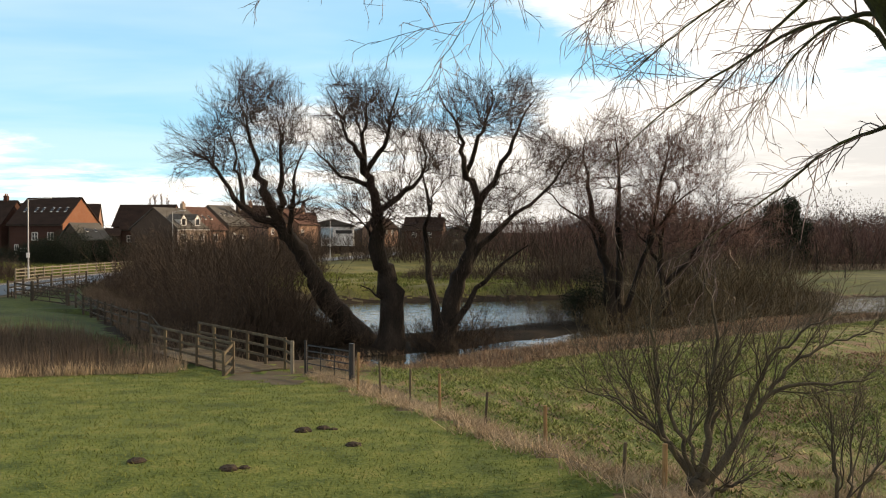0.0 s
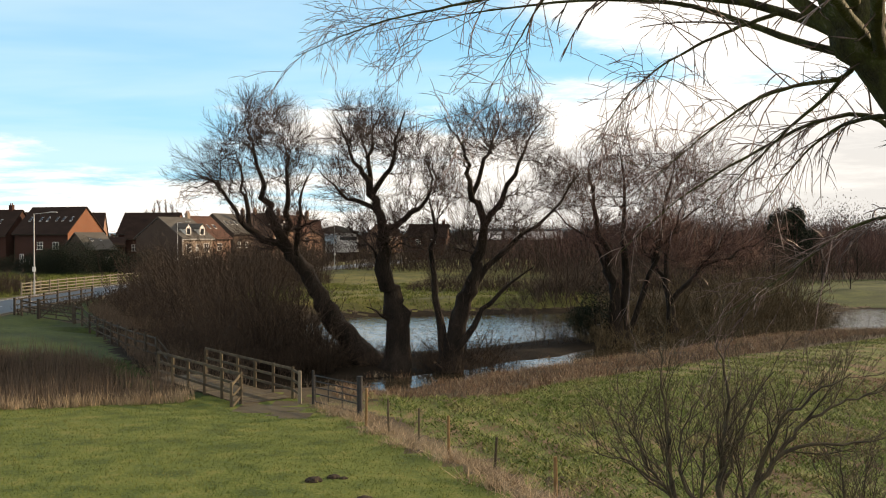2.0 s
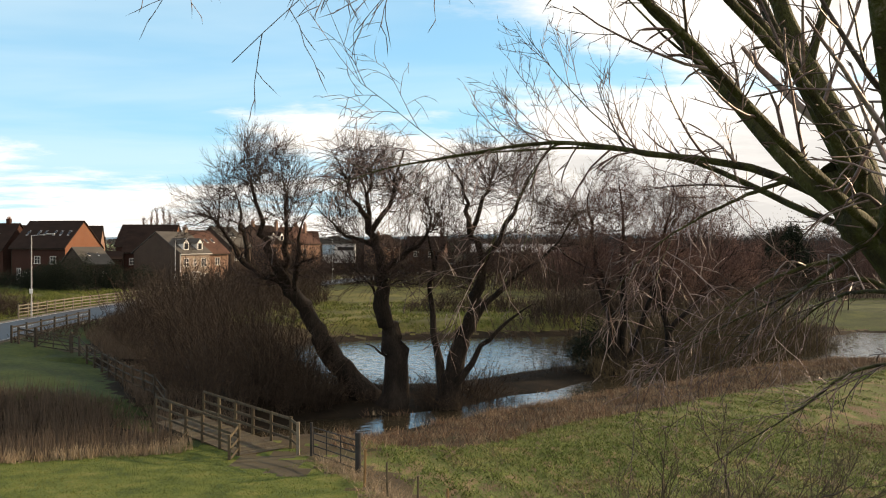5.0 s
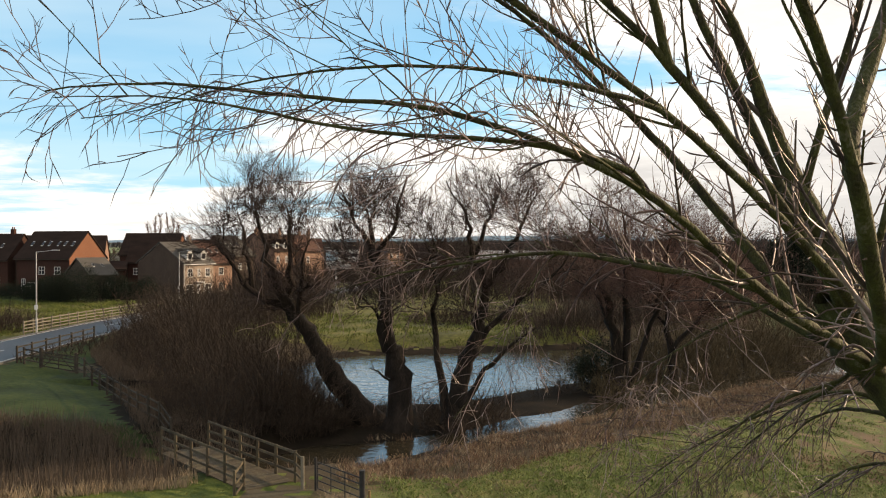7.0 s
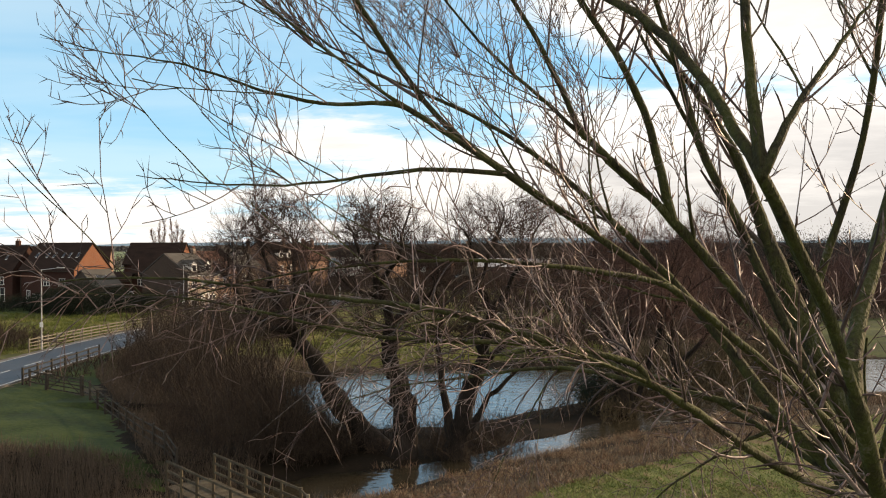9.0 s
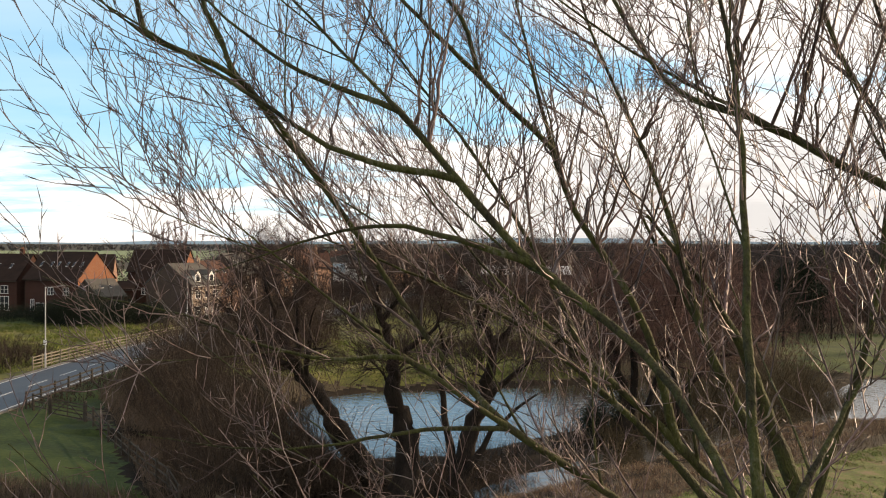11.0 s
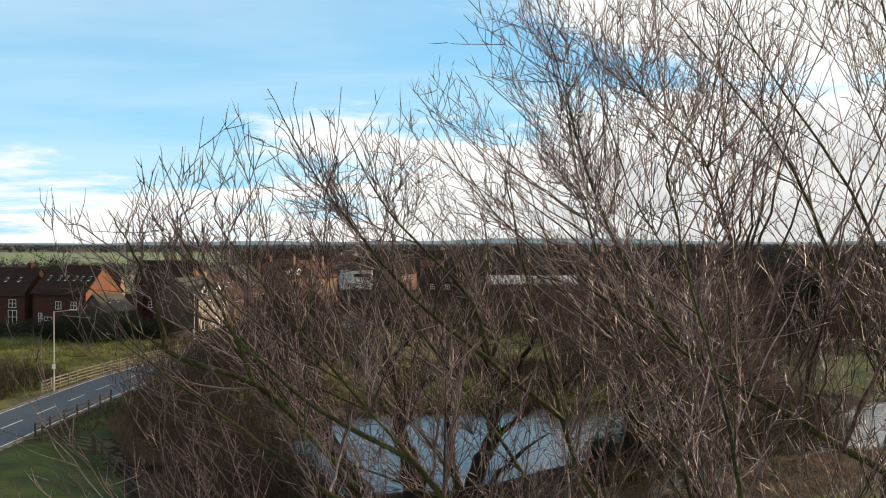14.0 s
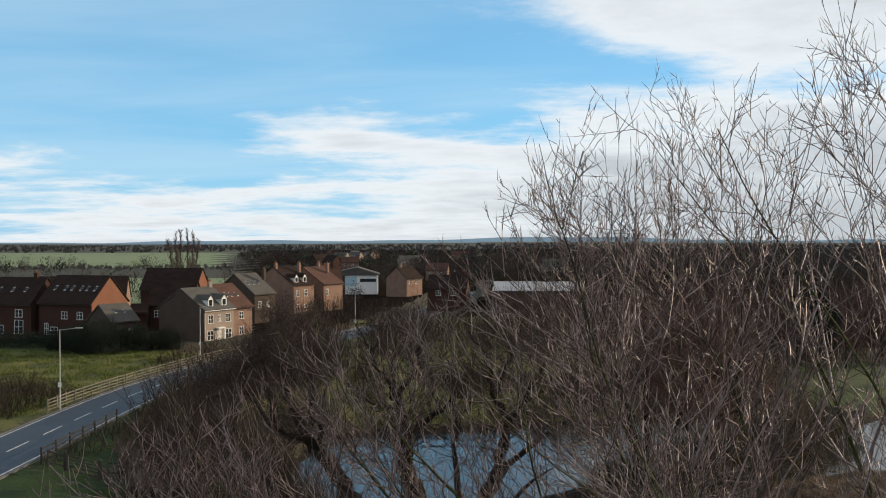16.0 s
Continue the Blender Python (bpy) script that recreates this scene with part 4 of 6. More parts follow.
house("tall pink brick house with two white dormers", (-40.3, 190.6), ROW, 7.7, 11.0, 7.0, 10.7, PINK, TILE_BROWN, [(1.6, 4.4, 1.0, 1.4), (4.6, 4.4, 1.0, 1.4), (1.6, 1.2, 1.2, 1.4), (4.6, 1.2, 1.2, 1.4)], None, (1.7, 4.7), (), ((6.2, 3.0), (0.4, 5.0)))
house("pink brick house with chimney stacks", (-35.2, 198.8), ROW, 7.8, 11.0, 6.8, 10.4, PINK, TILE_RED, [(1.6, 4.2, 1.0, 1.4)], None, (), (), ((6.0, 3.0), (6.0, 5.5)))
house("brick house with small sun-tinted gable behind the terrace", (-72, 186), -8, 12.5, 6.5, 6.5, 10.6, REDBRICK, TILE_BROWN, [(3, 3.2, 1.2, 1.2), (6, 3.2, 1.2, 1.2), (9, 3.2, 1.2, 1.2)], None, (), (), (), SUNGABLE_POTS)
house("red-tiled house among trees", (-46, 208), 20, 14, 8, 5.6, 9.6, PINK, TILE_RED, [(3, 3.2, 1.2, 1.2), (8, 3.2, 1.2, 1.2)], None, (), (), ((10, 4),))
house("pink brick house with dark gable beside the road", (-20.5, 250), 60, 8, 7.0, 4.6, 7.6, PINK, TILE_BROWN, [(2, 3, 1.2, 1.2), (5, 3, 1.2, 1.2)], None, (), (), ((2, 3.5),), None, 2.6)
house("red brick house far behind the pond", (-12, 205), -6, 9, 7, 4.6, 7.4, REDBRICK, TILE_BROWN, [(2.5, 2.9, 1.1, 1.1), (6, 2.9, 1.1, 1.1)], None, (), (), ((8, 3.5),), None, 2.2)
for k in range(34):
    x, y = rng.uniform(-260, 60), rng.uniform(330, 900)
    if x < -0.2 * y:
        continue
    house("distant house with dark roof", (x, y), rng.uniform(-40, 70), rng.uniform(8, 14), 7.5, 5.0, rng.uniform(7.6, 9), (REDBRICK, PINK, CREAM)[k % 3], (TILE_BROWN, TILE_RED, SLATE)[k % 3], [(2.2, 3.0, 1.2, 1.2), (6, 3.0, 1.2, 1.2)])

# white and pale blue hall beyond the road
hall = tagged(new("village_hall"), "white and pale blue building with a dark pitched roof", "building")
part("wall", box(bmesh.new(), 0, 9.5, 0, 12, -2, 3.6, 0.02), WHITE, hall)
part("panel", box(bmesh.new(), -0.05, 3.4, -0.06, 0, 0.4, 3.2), BLUEPANEL, hall, "pale blue cladding")
part("window", box(bmesh.new(), 4.3, 9.0, -0.05, 0.02, 1.6, 2.6), GLASS, hall)
bm = bmesh.new()
for y in (-0.5, 12.5):
    for x, z in ((-4, 3.6), (10, 3.6), (10, 3.9), (3.5, 5.9), (-4, 4.2)):
        bm.verts.new((x, y, z))
bm.verts.ensure_lookup_table()
V = bm.verts
bm.faces.new([V[i] for i in range(5)]), bm.faces.new([V[i] for i in (9, 8, 7, 6, 5)])
for i in range(5):
    j = (i + 1) % 5
    bm.faces.new((V[i], V[i + 5], V[j + 5], V[j]))
bmesh.ops.recalc_face_normals(bm, faces=bm.faces)
part("roof", bm, SLATE, hall)
hall.matrix_world = Matrix.Translation((-39.0, 257, 4.2)) @ pose(0, 0, 0, 0, 0, 6)

barn = tagged(new("long_shed"), "long low shed with pale grey sheet roof", "shed")
part("wall", box(bmesh.new(), 0, 21, 0, 14, -2, 2.4, 0.02), BROWNBRICK, barn)
for k in range(7):
    part("roof_sheet", beam(bmesh.new(), (k * 3 + 1.48, -0.4, 2.45), (k * 3 + 1.48, 7.2, 4.3), 2.94, 0.08), SHEET, barn)
part("roof_back", beam(bmesh.new(), (10.5, 14.4, 2.45), (10.5, 7.0, 4.3), 21, 0.08), SHEET, barn)
barn.matrix_world = Matrix.Translation((3.0, 205, 3.7)) @ pose(0, 0, 0, 0, 0, -3)


# ---- big willows on the spit between stream and pond ----
def tree(name, label, stems, levels, bark, twig, inside=None, sides=7, group="", category="tree", bare=0):
    """A bare tree: stems (lines with radii) make the trunk, levels of grow() the crown."""
    at = stems[0][0][0, 0]
    shift = np.array(at)
    thing = tagged(new(name), label, category, group)
    thing.location = tuple(at)
    v, f = tubes(stems, sides)
    attach("trunk", quad_mesh("trunk", v - shift, f, [bark]), thing)
    crown, thin, last = [], [], list(stems[bare:])
    for li, args in enumerate(levels):
        made = []
        for P, R in last:
            g = grow(P, R, *args)
            if inside is not None and li > 0:
                g = keep(g, inside(g[0][:, -1]))
            made.append(g)
        P = np.concatenate([g[0] for g in made])
        R = np.concatenate([g[1] for g in made])
        last = [(P, R)]
        (crown if li == 0 else thin).append((P, R))
    v, f = tubes(crown, 5)
    tagged(attach("branchwork", quad_mesh("branchwork", v - shift, f, [bark]), thing), kind="stuff")
    v, f = twigs(thin)
    tagged(attach("crown", quad_mesh("crown", v - shift, f, [twig]), thing, "fine bare twigs"), kind="stuff")
    return thing


def old_willow(label, stems, twig, lobes, count=150):
    """A bare willow: stems, then crooked boughs that fork their way into the lobes of an uneven crown, then branches and upswept twigs."""
    at = np.array(stems[0][0][0, 0])
    thing = tagged(new("willow_tree"), label, "tree", "willows by the pond")
    thing.location = tuple(at)
    for P, R in stems:
        P[0] += rng.normal(scale=0.09, size=P[0].shape) * np.minimum(np.linspace(0, 5, P.shape[1]), 1)[:, None]
        R[0] = 0.02 + (R[0, 0] - 0.02) * (1 - np.linspace(0, 1, R.shape[1])) ** (1.3 if R[0, 0] > 0.45 else 1.0) * (1 if R[0, 0] > 0.45 else 0.8)
    foot, girth = stems[0]
    girth[0, :3] *= np.array([1.5, 1.22, 1.06])
    v, f = tubes(stems, 12)
    done = 0
    for P, R in stems:  # burrs and ridges
        k = R.shape[1]
        ring = v[done:done + k * 12].reshape(k, 12, 3)
        rough = rng.normal(scale=0.15, size=(k + 2, 12))
        rough = 0.3 * rough[:-2] + 0.5 * rough[1:-1] + 0.3 * rough[2:] + rng.normal(scale=0.07, size=(1, 12))
        ring[:] = P[0][:, None] + (ring - P[0][:, None]) * (1 + rough[..., None])
        done += k * 12
    attach("trunk", quad_mesh("trunk", v - at, f, [BARK]), thing)
    place = np.concatenate([P[0] for P, R in stems])
    way = np.concatenate([unit(np.gradient(P[0], axis=0)) for P, R in stems])
    girth = np.concatenate([R[0] for P, R in stems])
    ok = place[:, 2] > 4.6
    place, way, girth = place[ok], way[ok], girth[ok]
    size = np.array([np.prod(r) for c, r in lobes]) ** 0.8
    root = place[place[:, 2].argmin()]
    boughs_P, boughs_R, u = [], [], np.linspace(0, 1, 12)[:, None]
    # main limbs to the rim of the crown, then boughs between them, then branches
    for number, inner, outer, thick, slope, end in ((0.16, 0.7, 0.95, 0.05, 0.016, 0.016), (0.34, 0.35, 1.0, 0.03, 0.014, 0.012), (0.5, 0.15, 1.0, 0.02, 0.012, 0.009)):
        tips = []
        for (c, r), share in zip(lobes, size / size.sum()):
            n = max(2, int(count * number * share))
            p = unit(rng.normal(size=(n * 3, 3)))
            p = p[p[:, 2] > -0.6][:n]
            p = p * rng.uniform(inner, outer, (len(p), 1))
            tips.append(np.array(c) + p * np.array(r) * 0.95 * (1 + 0.16 * wave(p[:, :1] * 4, p[:, 2:] * 4, 1.0)))
        tips = np.concatenate(tips)
        tips = tips[np.argsort(np.linalg.norm(tips - root, axis=1))]
        for tip in tips:
            to = tip - place
            d = np.linalg.norm(to, axis=1)
            cost = d * (1 + 1.6 * (1 - (to * way).sum(1) / np.maximum(d, 1e-6))) + np.where(to[:, 2] < -0.3, 2.0, 0)
            i = cost.argmin()
            if d[i] < 0.5:
                continue
            bend = place[i] + way[i] * d[i] * 0.5
            q = place[i] * (1 - u) ** 2 + 2 * bend * u * (1 - u) + tip * u * u
            bumps = rng.normal(scale=0.075 * d[i] ** 0.6, size=(12, 3))
            bumps[1:-1] = 0.35 * bumps[:-2] + 0.4 * bumps[1:-1] + 0.35 * bumps[2:]
            q[1:-1] += bumps[1:-1]
            r = end + (min(girth[i] * 0.78, thick + slope * d[i]) - end) * (1 - u[:, 0]) ** 0.9
            boughs_P.append(q), boughs_R.append(r)
            place, way, girth = np.concatenate([place, q[1:]]), np.concatenate([way, unit(np.gradient(q, axis=0))[1:]]), np.concatenate([girth, r[1:]])
    boughs = (np.array(boughs_P), np.array(boughs_R))

    def within(g, grown):
        e = g[0][:, -1]
        ok = np.zeros(len(e), bool)
        for c, r in lobes:
            ok |= (((e - np.array(c)) / (np.array(r) * grown)) ** 2).sum(1) < 0.75 + 0.5 * rng.random(len(e))
        return keep(g, ok)

    one = within(grow(*boughs, 5, 0.2, 0.99, (0.9, 2.2), (16, 40), 0.12, 0.07, 5, 0.55, 0.0072, 0.45), 1.2)
    two = within(grow(*one, 4, 0.1, 0.98, (0.5, 1.3), (14, 38), 0.12, 0.06, 3, 0.6, 0.0055, 0.55), 1.3)
    three = within(grow(*two, 3, 0.1, 0.95, (0.3, 0.8), (12, 40), 0.12, 0.08, 2, 0.75, 0.0052, 0.7), 1.36)
    suckers = []
    for P, R in stems:  # thin shoots straight out of the old wood
        n = int(np.linalg.norm(np.diff(P[0], axis=0), axis=1).sum() * 2.6)
        suckers.append(grow(P, np.minimum(R, 0.05), n, 0.22, 0.95, (0.5, 1.6), (35, 80), 0.3, 0.12, 5, 0.4, 0.008, 0.4))
    sucker = (np.concatenate([g[0] for g in suckers]), np.concatenate([g[1] for g in suckers]))
    two_low = grow(*sucker, 3, 0.15, 0.98, (0.25, 0.8), (20, 50), 0.15, 0.1, 3, 0.6, 0.0055, 0.6)
    v, f = tubes([boughs], 5)
    tagged(attach("branchwork", quad_mesh("branchwork", v - at, f, [BARK]), thing), kind="stuff")
    v, f = twigs([one, two, three, sucker, two_low])
    tagged(attach("crown", quad_mesh("crown", v - at, f, [twig]), thing, "fine bare twigs"), kind="stuff")
    return thing


old_willow("old bare willow with a leaning trunk above the thicket",
     [smooth_line([(-4.5, 49.5, -0.8), (-6.1, 49.5, 0.9), (-7.4, 49.5, 2.4), (-8.1, 49.4, 4.1), (-8.8, 48.8, 5.4), (-9.5, 48.4, 6.2), (-9.8, 47.9, 7.2), (-10.4, 47.4, 8.2), (-10.4, 46.8, 9.5), (-10.6, 46.1, 10.8), (-11.0, 44.9, 13.2)], 0.8, 0.05, 34),
      smooth_line([(-9.5, 48.4, 6.2), (-10.4, 48.1, 6.8), (-11.5, 47.6, 7.4), (-12.2, 47.2, 8.0), (-12.4, 46.4, 9.4), (-13.6, 45.8, 10.6)], 0.24, 0.05, 12),
      smooth_line([(-11.4, 47.7, 7.4), (-11.4, 47.6, 8.5), (-11.8, 47.4, 9.7), (-12.1, 47.2, 11.7)], 0.17, 0.05, 9),
      smooth_line([(-9.7, 48.2, 6.6), (-9.5, 47.9, 7.6), (-9.2, 47.4, 9.5), (-9.4, 46.6, 12.3)], 0.26, 0.05, 11),
      smooth_line([(-9.0, 48.5, 5.8), (-8.8, 47.9, 7.6), (-8.5, 47.1, 9.2), (-8.0, 46.6, 10.4)], 0.19, 0.05, 9)],
     TWIG_FAR, [((-9.4, 46.9, 7.1), (3.3, 2.6, 1.9)), ((-10.0, 44.2, 11.9), (2.7, 3.6, 2.6)), ((-12.3, 45.3, 9.9), (2.5, 3.2, 2.3)), ((-8.8, 46.2, 10.2), (1.5, 2.6, 2.6))], 275)
old_willow("thick-trunked bare willow standing at the water's edge",
     [smooth_line([(-3.7, 48.3, -0.8), (-3.4, 48.3, 1.0), (-3.3, 48.3, 2.5), (-4.0, 48.1, 4.4), (-4.2, 47.3, 6.4), (-4.3, 46.6, 8.3), (-4.6, 46.1, 9.4), (-5.6, 45.2, 11.2), (-6.3, 44.4, 13.0)], 0.8, 0.05, 32),
      smooth_line([(-4.6, 46.2, 9.2), (-3.6, 45.5, 10.4), (-3.0, 44.5, 12.2), (-2.7, 44.0, 13.4)], 0.2, 0.05, 10),
      smooth_line([(-4.7, 46.0, 9.7), (-4.8, 46.0, 11.1), (-4.4, 45.4, 12.4), (-4.1, 45.0, 13.5)], 0.17, 0.05, 9),
      smooth_line([(-4.3, 46.5, 8.4), (-5.9, 45.9, 9.0), (-6.6, 45.6, 9.6), (-7.3, 45.2, 10.4)], 0.17, 0.04, 9),
      smooth_line([(-4.1, 47.1, 7.1), (-2.6, 46.6, 8.2), (-1.6, 46.2, 8.9), (-1.3, 45.6, 9.8), (-1.7, 44.9, 10.9)], 0.19, 0.04, 10),
      smooth_line([(-3.6, 48.3, 1.9), (-4.3, 48.0, 2.7), (-5.0, 47.8, 3.1)], 0.15, 0.05, 6)],
     TWIG_FAR, [((-4.2, 46.4, 7.2), (3.2, 2.4, 2.2)), ((-4.5, 44.0, 11.6), (2.5, 3.5, 2.5)), ((-6.0, 45.4, 9.5), (1.7, 2.6, 1.7)), ((-2.2, 45.4, 10.4), (1.6, 2.6, 2.6))], 260)
old_willow("forked bare willow with spreading stems by the pond",
     [smooth_line([(-0.7, 48.6, -0.8), (-0.5, 48.6, 0.4), (0.3, 48.6, 3.4), (1.0, 47.9, 5.7), (1.3, 47.0, 7.8), (0.6, 46.5, 9.0), (0.5, 45.7, 10.5), (0.0, 44.9, 11.8), (-0.9, 44.3, 13.1)], 0.6, 0.05, 32),
      smooth_line([(1.3, 47.0, 7.6), (2.2, 46.5, 8.7), (2.6, 46.0, 9.8), (3.3, 45.2, 11.4), (3.9, 44.5, 12.8)], 0.22, 0.05, 11),
      smooth_line([(0.6, 46.5, 9.2), (1.4, 46.2, 10.9), (1.8, 45.7, 12.4), (1.9, 45.0, 13.5)], 0.17, 0.05, 9),
      smooth_line([(-0.8, 48.7, 0.2), (-1.2, 48.8, 3.0), (-1.6, 48.4, 5.2), (-1.6, 47.8, 6.9), (-1.2, 47.2, 8.0), (-1.8, 46.4, 9.6)], 0.34, 0.05, 12),
      smooth_line([(0.2, 48.6, 3.0), (1.0, 48.1, 5.1), (2.7, 47.3, 6.6), (4.5, 46.7, 7.9), (5.6, 46.1, 8.9), (5.9, 45.5, 10.3)], 0.27, 0.05, 12),
      smooth_line([(-0.6, 48.4, 0.3), (1.3, 48.0, 3.0), (2.7, 47.7, 4.6), (3.9, 47.4, 5.4)], 0.3, 0.06, 10)],
     TWIG_FAR, [((1.3, 46.7, 7.2), (3.6, 2.4, 2.4)), ((0.6, 44.2, 11.8), (1.9, 3.4, 2.4)), ((3.0, 44.4, 11.8), (1.8, 3.2, 2.5)), ((4.9, 46.0, 9.3), (2.0, 2.6, 2.1)), ((-0.9, 46.2, 9.4), (1.4, 2.4, 2.3))], 285)
old_willow("reddish bare willow with several upright stems",
     [smooth_line([(10.6, 61, -0.2), (10.7, 61.0, 1.9), (10.2, 60.5, 5.0), (9.2, 59.0, 7.6), (8.4, 57.6, 10.2), (8.4, 56.3, 12.4)], 0.5, 0.06, 15),
      smooth_line([(11.4, 61, -0.2), (11.4, 61.0, 3.4), (10.9, 59.4, 7.3), (10.8, 58.0, 10.2), (10.1, 56.6, 12.7)], 0.4, 0.06, 13),
      smooth_line([(10.5, 60.8, 3.8), (8.8, 59.4, 7.0), (6.5, 58.8, 8.2), (5.7, 58.2, 9.1)], 0.2, 0.05, 9),
      smooth_line([(11.6, 61, 0.4), (13.2, 60.2, 5.4), (14.4, 58.8, 8.0), (16.0, 58.2, 9.1)], 0.28, 0.05, 11),
      smooth_line([(13.1, 60.3, 5.2), (13.6, 58.4, 9.2), (13.7, 56.8, 12.4)], 0.2, 0.05, 9)],
     TWIG_RED, [((9.8, 55.6, 10.6), (4.1, 4.2, 3.4)), ((14.4, 56.4, 10.4), (3.5, 4.0, 3.2)), ((7.0, 55.6, 8.9), (2.2, 3.0, 2.4)), ((11.3, 57.6, 6.8), (5.0, 3.2, 2.9))], 370)
old_willow("broad reddish bare willow behind the field edge",
     [smooth_line([(15.4, 64.5, 0.0), (15.2, 64.8, 3), (14.8, 64.6, 5.5), (15.4, 64, 7.6), (16.0, 63.4, 9.6)], 0.4, 0.05, 12),
      smooth_line([(15.4, 64.7, 2.2), (17.2, 64.4, 4.6), (18.8, 64, 6.6), (19.6, 63.6, 8.4)], 0.27, 0.05, 10),
      smooth_line([(15.1, 64.8, 3.6), (13.4, 64.4, 5.8), (12.6, 64, 8)], 0.22, 0.05, 9),
      smooth_line([(17.4, 64.4, 4.8), (20.2, 64.2, 6.0), (22.4, 64, 7.0)], 0.18, 0.05, 9)],
     TWIG_RED, [((16.0, 63, 7.6), (3.9, 3.6, 2.9)), ((20.0, 63.6, 6.4), (3.6, 3.4, 2.4)), ((13.0, 63.6, 6.6), (2.8, 3.0, 2.6)), ((17.5, 63.4, 5.0), (4.4, 3.0, 2.2))], 230)

# ---- thickets ----
def thicket(name, label, outline, count, height, lean, material, per=3, twig=(0.5, 1.2), r=0.012, edge=3.5):
    o = np.array(outline)
    if o[:, 1].min() > 58:
        count, r = int(count * 0.6), r * 1.22
    at = scatter(count, *o[:, 0][[o[:, 0].argmin(), o[:, 0].argmax()]], *o[:, 1][[o[:, 1].argmin(), o[:, 1].argmax()]], lambda x, y: (edge_distance(x, y, outline) > 0) & (edge_distance(x, y, ROAD, False) > 4.3))
    n = len(at)
    inside = np.clip(edge_distance(at[:, 0], at[:, 1], outline) / edge, 0.25, 1)
    h = rng.uniform(*height, n) * inside * (1 + 0.18 * wave(at[:, 0], at[:, 1], 1.6, 3))
    d = np.c_[rng.normal(scale=lean * 1.6, size=(n, 2)), np.ones(n)]
    P = np.empty((n, 4, 3))
    P[:, 0] = at - np.array([0, 0, 0.1])
    for s in range(1, 4):
        d = d + np.c_[rng.normal(scale=0.24, size=(n, 2)), np.zeros(n)]
        P[:, s] = P[:, s - 1] + unit(d) * (h / 3)[:, None]
    R = (r * rng.uniform(0.7, 1.6, n))[:, None] * np.linspace(1, 0.4, 4)[None]
    g1 = grow(P, R, per, 0.2, 0.97, twig, (25, 75), 0.15, 0.22, 3 if o[:, 1].min() < 58 else 2, 0.6, 0.55 * r, 0.5)
    fine = 2 if o[:, 1].min() < 58 else 1
    g2 = grow(*g1, fine, 0.2, 0.95, (twig[0] * 0.5, twig[1] * 0.6), (25, 70), 0.1, 0.2, 2, 0.8, 0.45 * r, 0.6)
    v, f = twigs([(P, R), g1, g2] if o[:, 1].min() < 90 else [(P, R), g1])
    return stuff(name, v, f, material, label, "shrubs")


THICK_L = [(-12.2, 42.2), (-8.2, 45.4), (-7.6, 49), (-8.6, 53), (-11, 60), (-17, 68), (-25, 80), (-30, 82), (-28, 70), (-20.8, 57), (-15, 45), (-12.8, 41.8)]
thicket("thicket", "dense dark brown leafless scrub beside the footbridge", THICK_L, 5000, (5.0, 7.4), 0.13, SCRUB, 5, (0.5, 1.3), 0.0135)
thicket("thicket", "olive-brown willow shrubs at the field edge", [(9, 57), (13, 60.5), (20, 66), (30, 73), (34, 80), (30, 84), (20, 77), (11, 67), (8, 61)], 4200, (3.8, 7.2), 0.22, SCRUB_OLIVE, 4, (0.6, 1.4), 0.021)
thicket("thicket", "low brown brush on the dark spit", [(-9, 47.6), (-4, 49), (1, 53), (8, 60), (14, 66), (10, 65), (5, 61), (0, 57.4), (-4, 55.6), (-9, 53)], 1500, (0.5, 1.5), 0.3, SCRUB, 3, (0.3, 0.7), 0.014, 2)
thicket("thicket", "brown suckers and brush round the old willow", [(-12, 45.2), (-9.5, 45.4), (-6.8, 46.6), (-6.4, 48.6), (-9.5, 50.6), (-12, 49.8)], 760, (2.6, 6.8), 0.13, SCRUB, 6, (0.5, 1.3), 0.015, 1.5)
thicket("thicket", "dark tangle of brush over the leaning trunk", [(-9.4, 48.2), (-6.6, 47.8), (-4.2, 48.2), (-4.4, 51), (-7, 52), (-9.4, 51.6)], 420, (0.6, 2.0), 0.35, SCRUB, 4, (0.3, 0.8), 0.014, 1.2)
thicket("thicket", "brown suckers round the forked willow", [(-2.4, 47.6), (0, 47.2), (3, 49.4), (4, 51), (1.4, 51.6), (-2, 50.4)], 460, (1.4, 4.6), 0.3, SCRUB, 4, (0.4, 1.0), 0.013, 1.5)
thicket("thicket", "dark low scrub on the road verge", [(-32.4, 62), (-31.8, 96), (-29.4, 110), (-26, 104), (-27, 84), (-29.5, 64)], 1100, (1.4, 3.2), 0.2, SCRUB, 3, (0.4, 1.0), 0.026)
thicket("thicket", "brown hedge beyond the pond", [(-40, 158), (-14, 138), (4, 132), (14, 126), (30, 122), (30, 140), (10, 146), (-6, 154), (-30, 176)], 9000, (4.6, 7.0), 0.15, SCRUB, 5, (0.8, 1.8), 0.026)
thicket("thicket", "scrub along the far bank of the pond", [(-24, 72), (-15, 80), (-13, 84), (-20, 96), (-30, 112), (-34, 108), (-30, 94), (-29, 84)], 1800, (2.8, 5.0), 0.15, SCRUB, 4, (0.6, 1.4), 0.018)
thicket("thicket", "scrub on the road verge by the lamp", [(-56, 79), (-43.5, 78), (-41.8, 86), (-42.6, 93), (-50, 97), (-60, 92)], 2600, (1.8, 3.2), 0.2, SCRUB, 4, (0.4, 0.9), 0.016, 2.0)
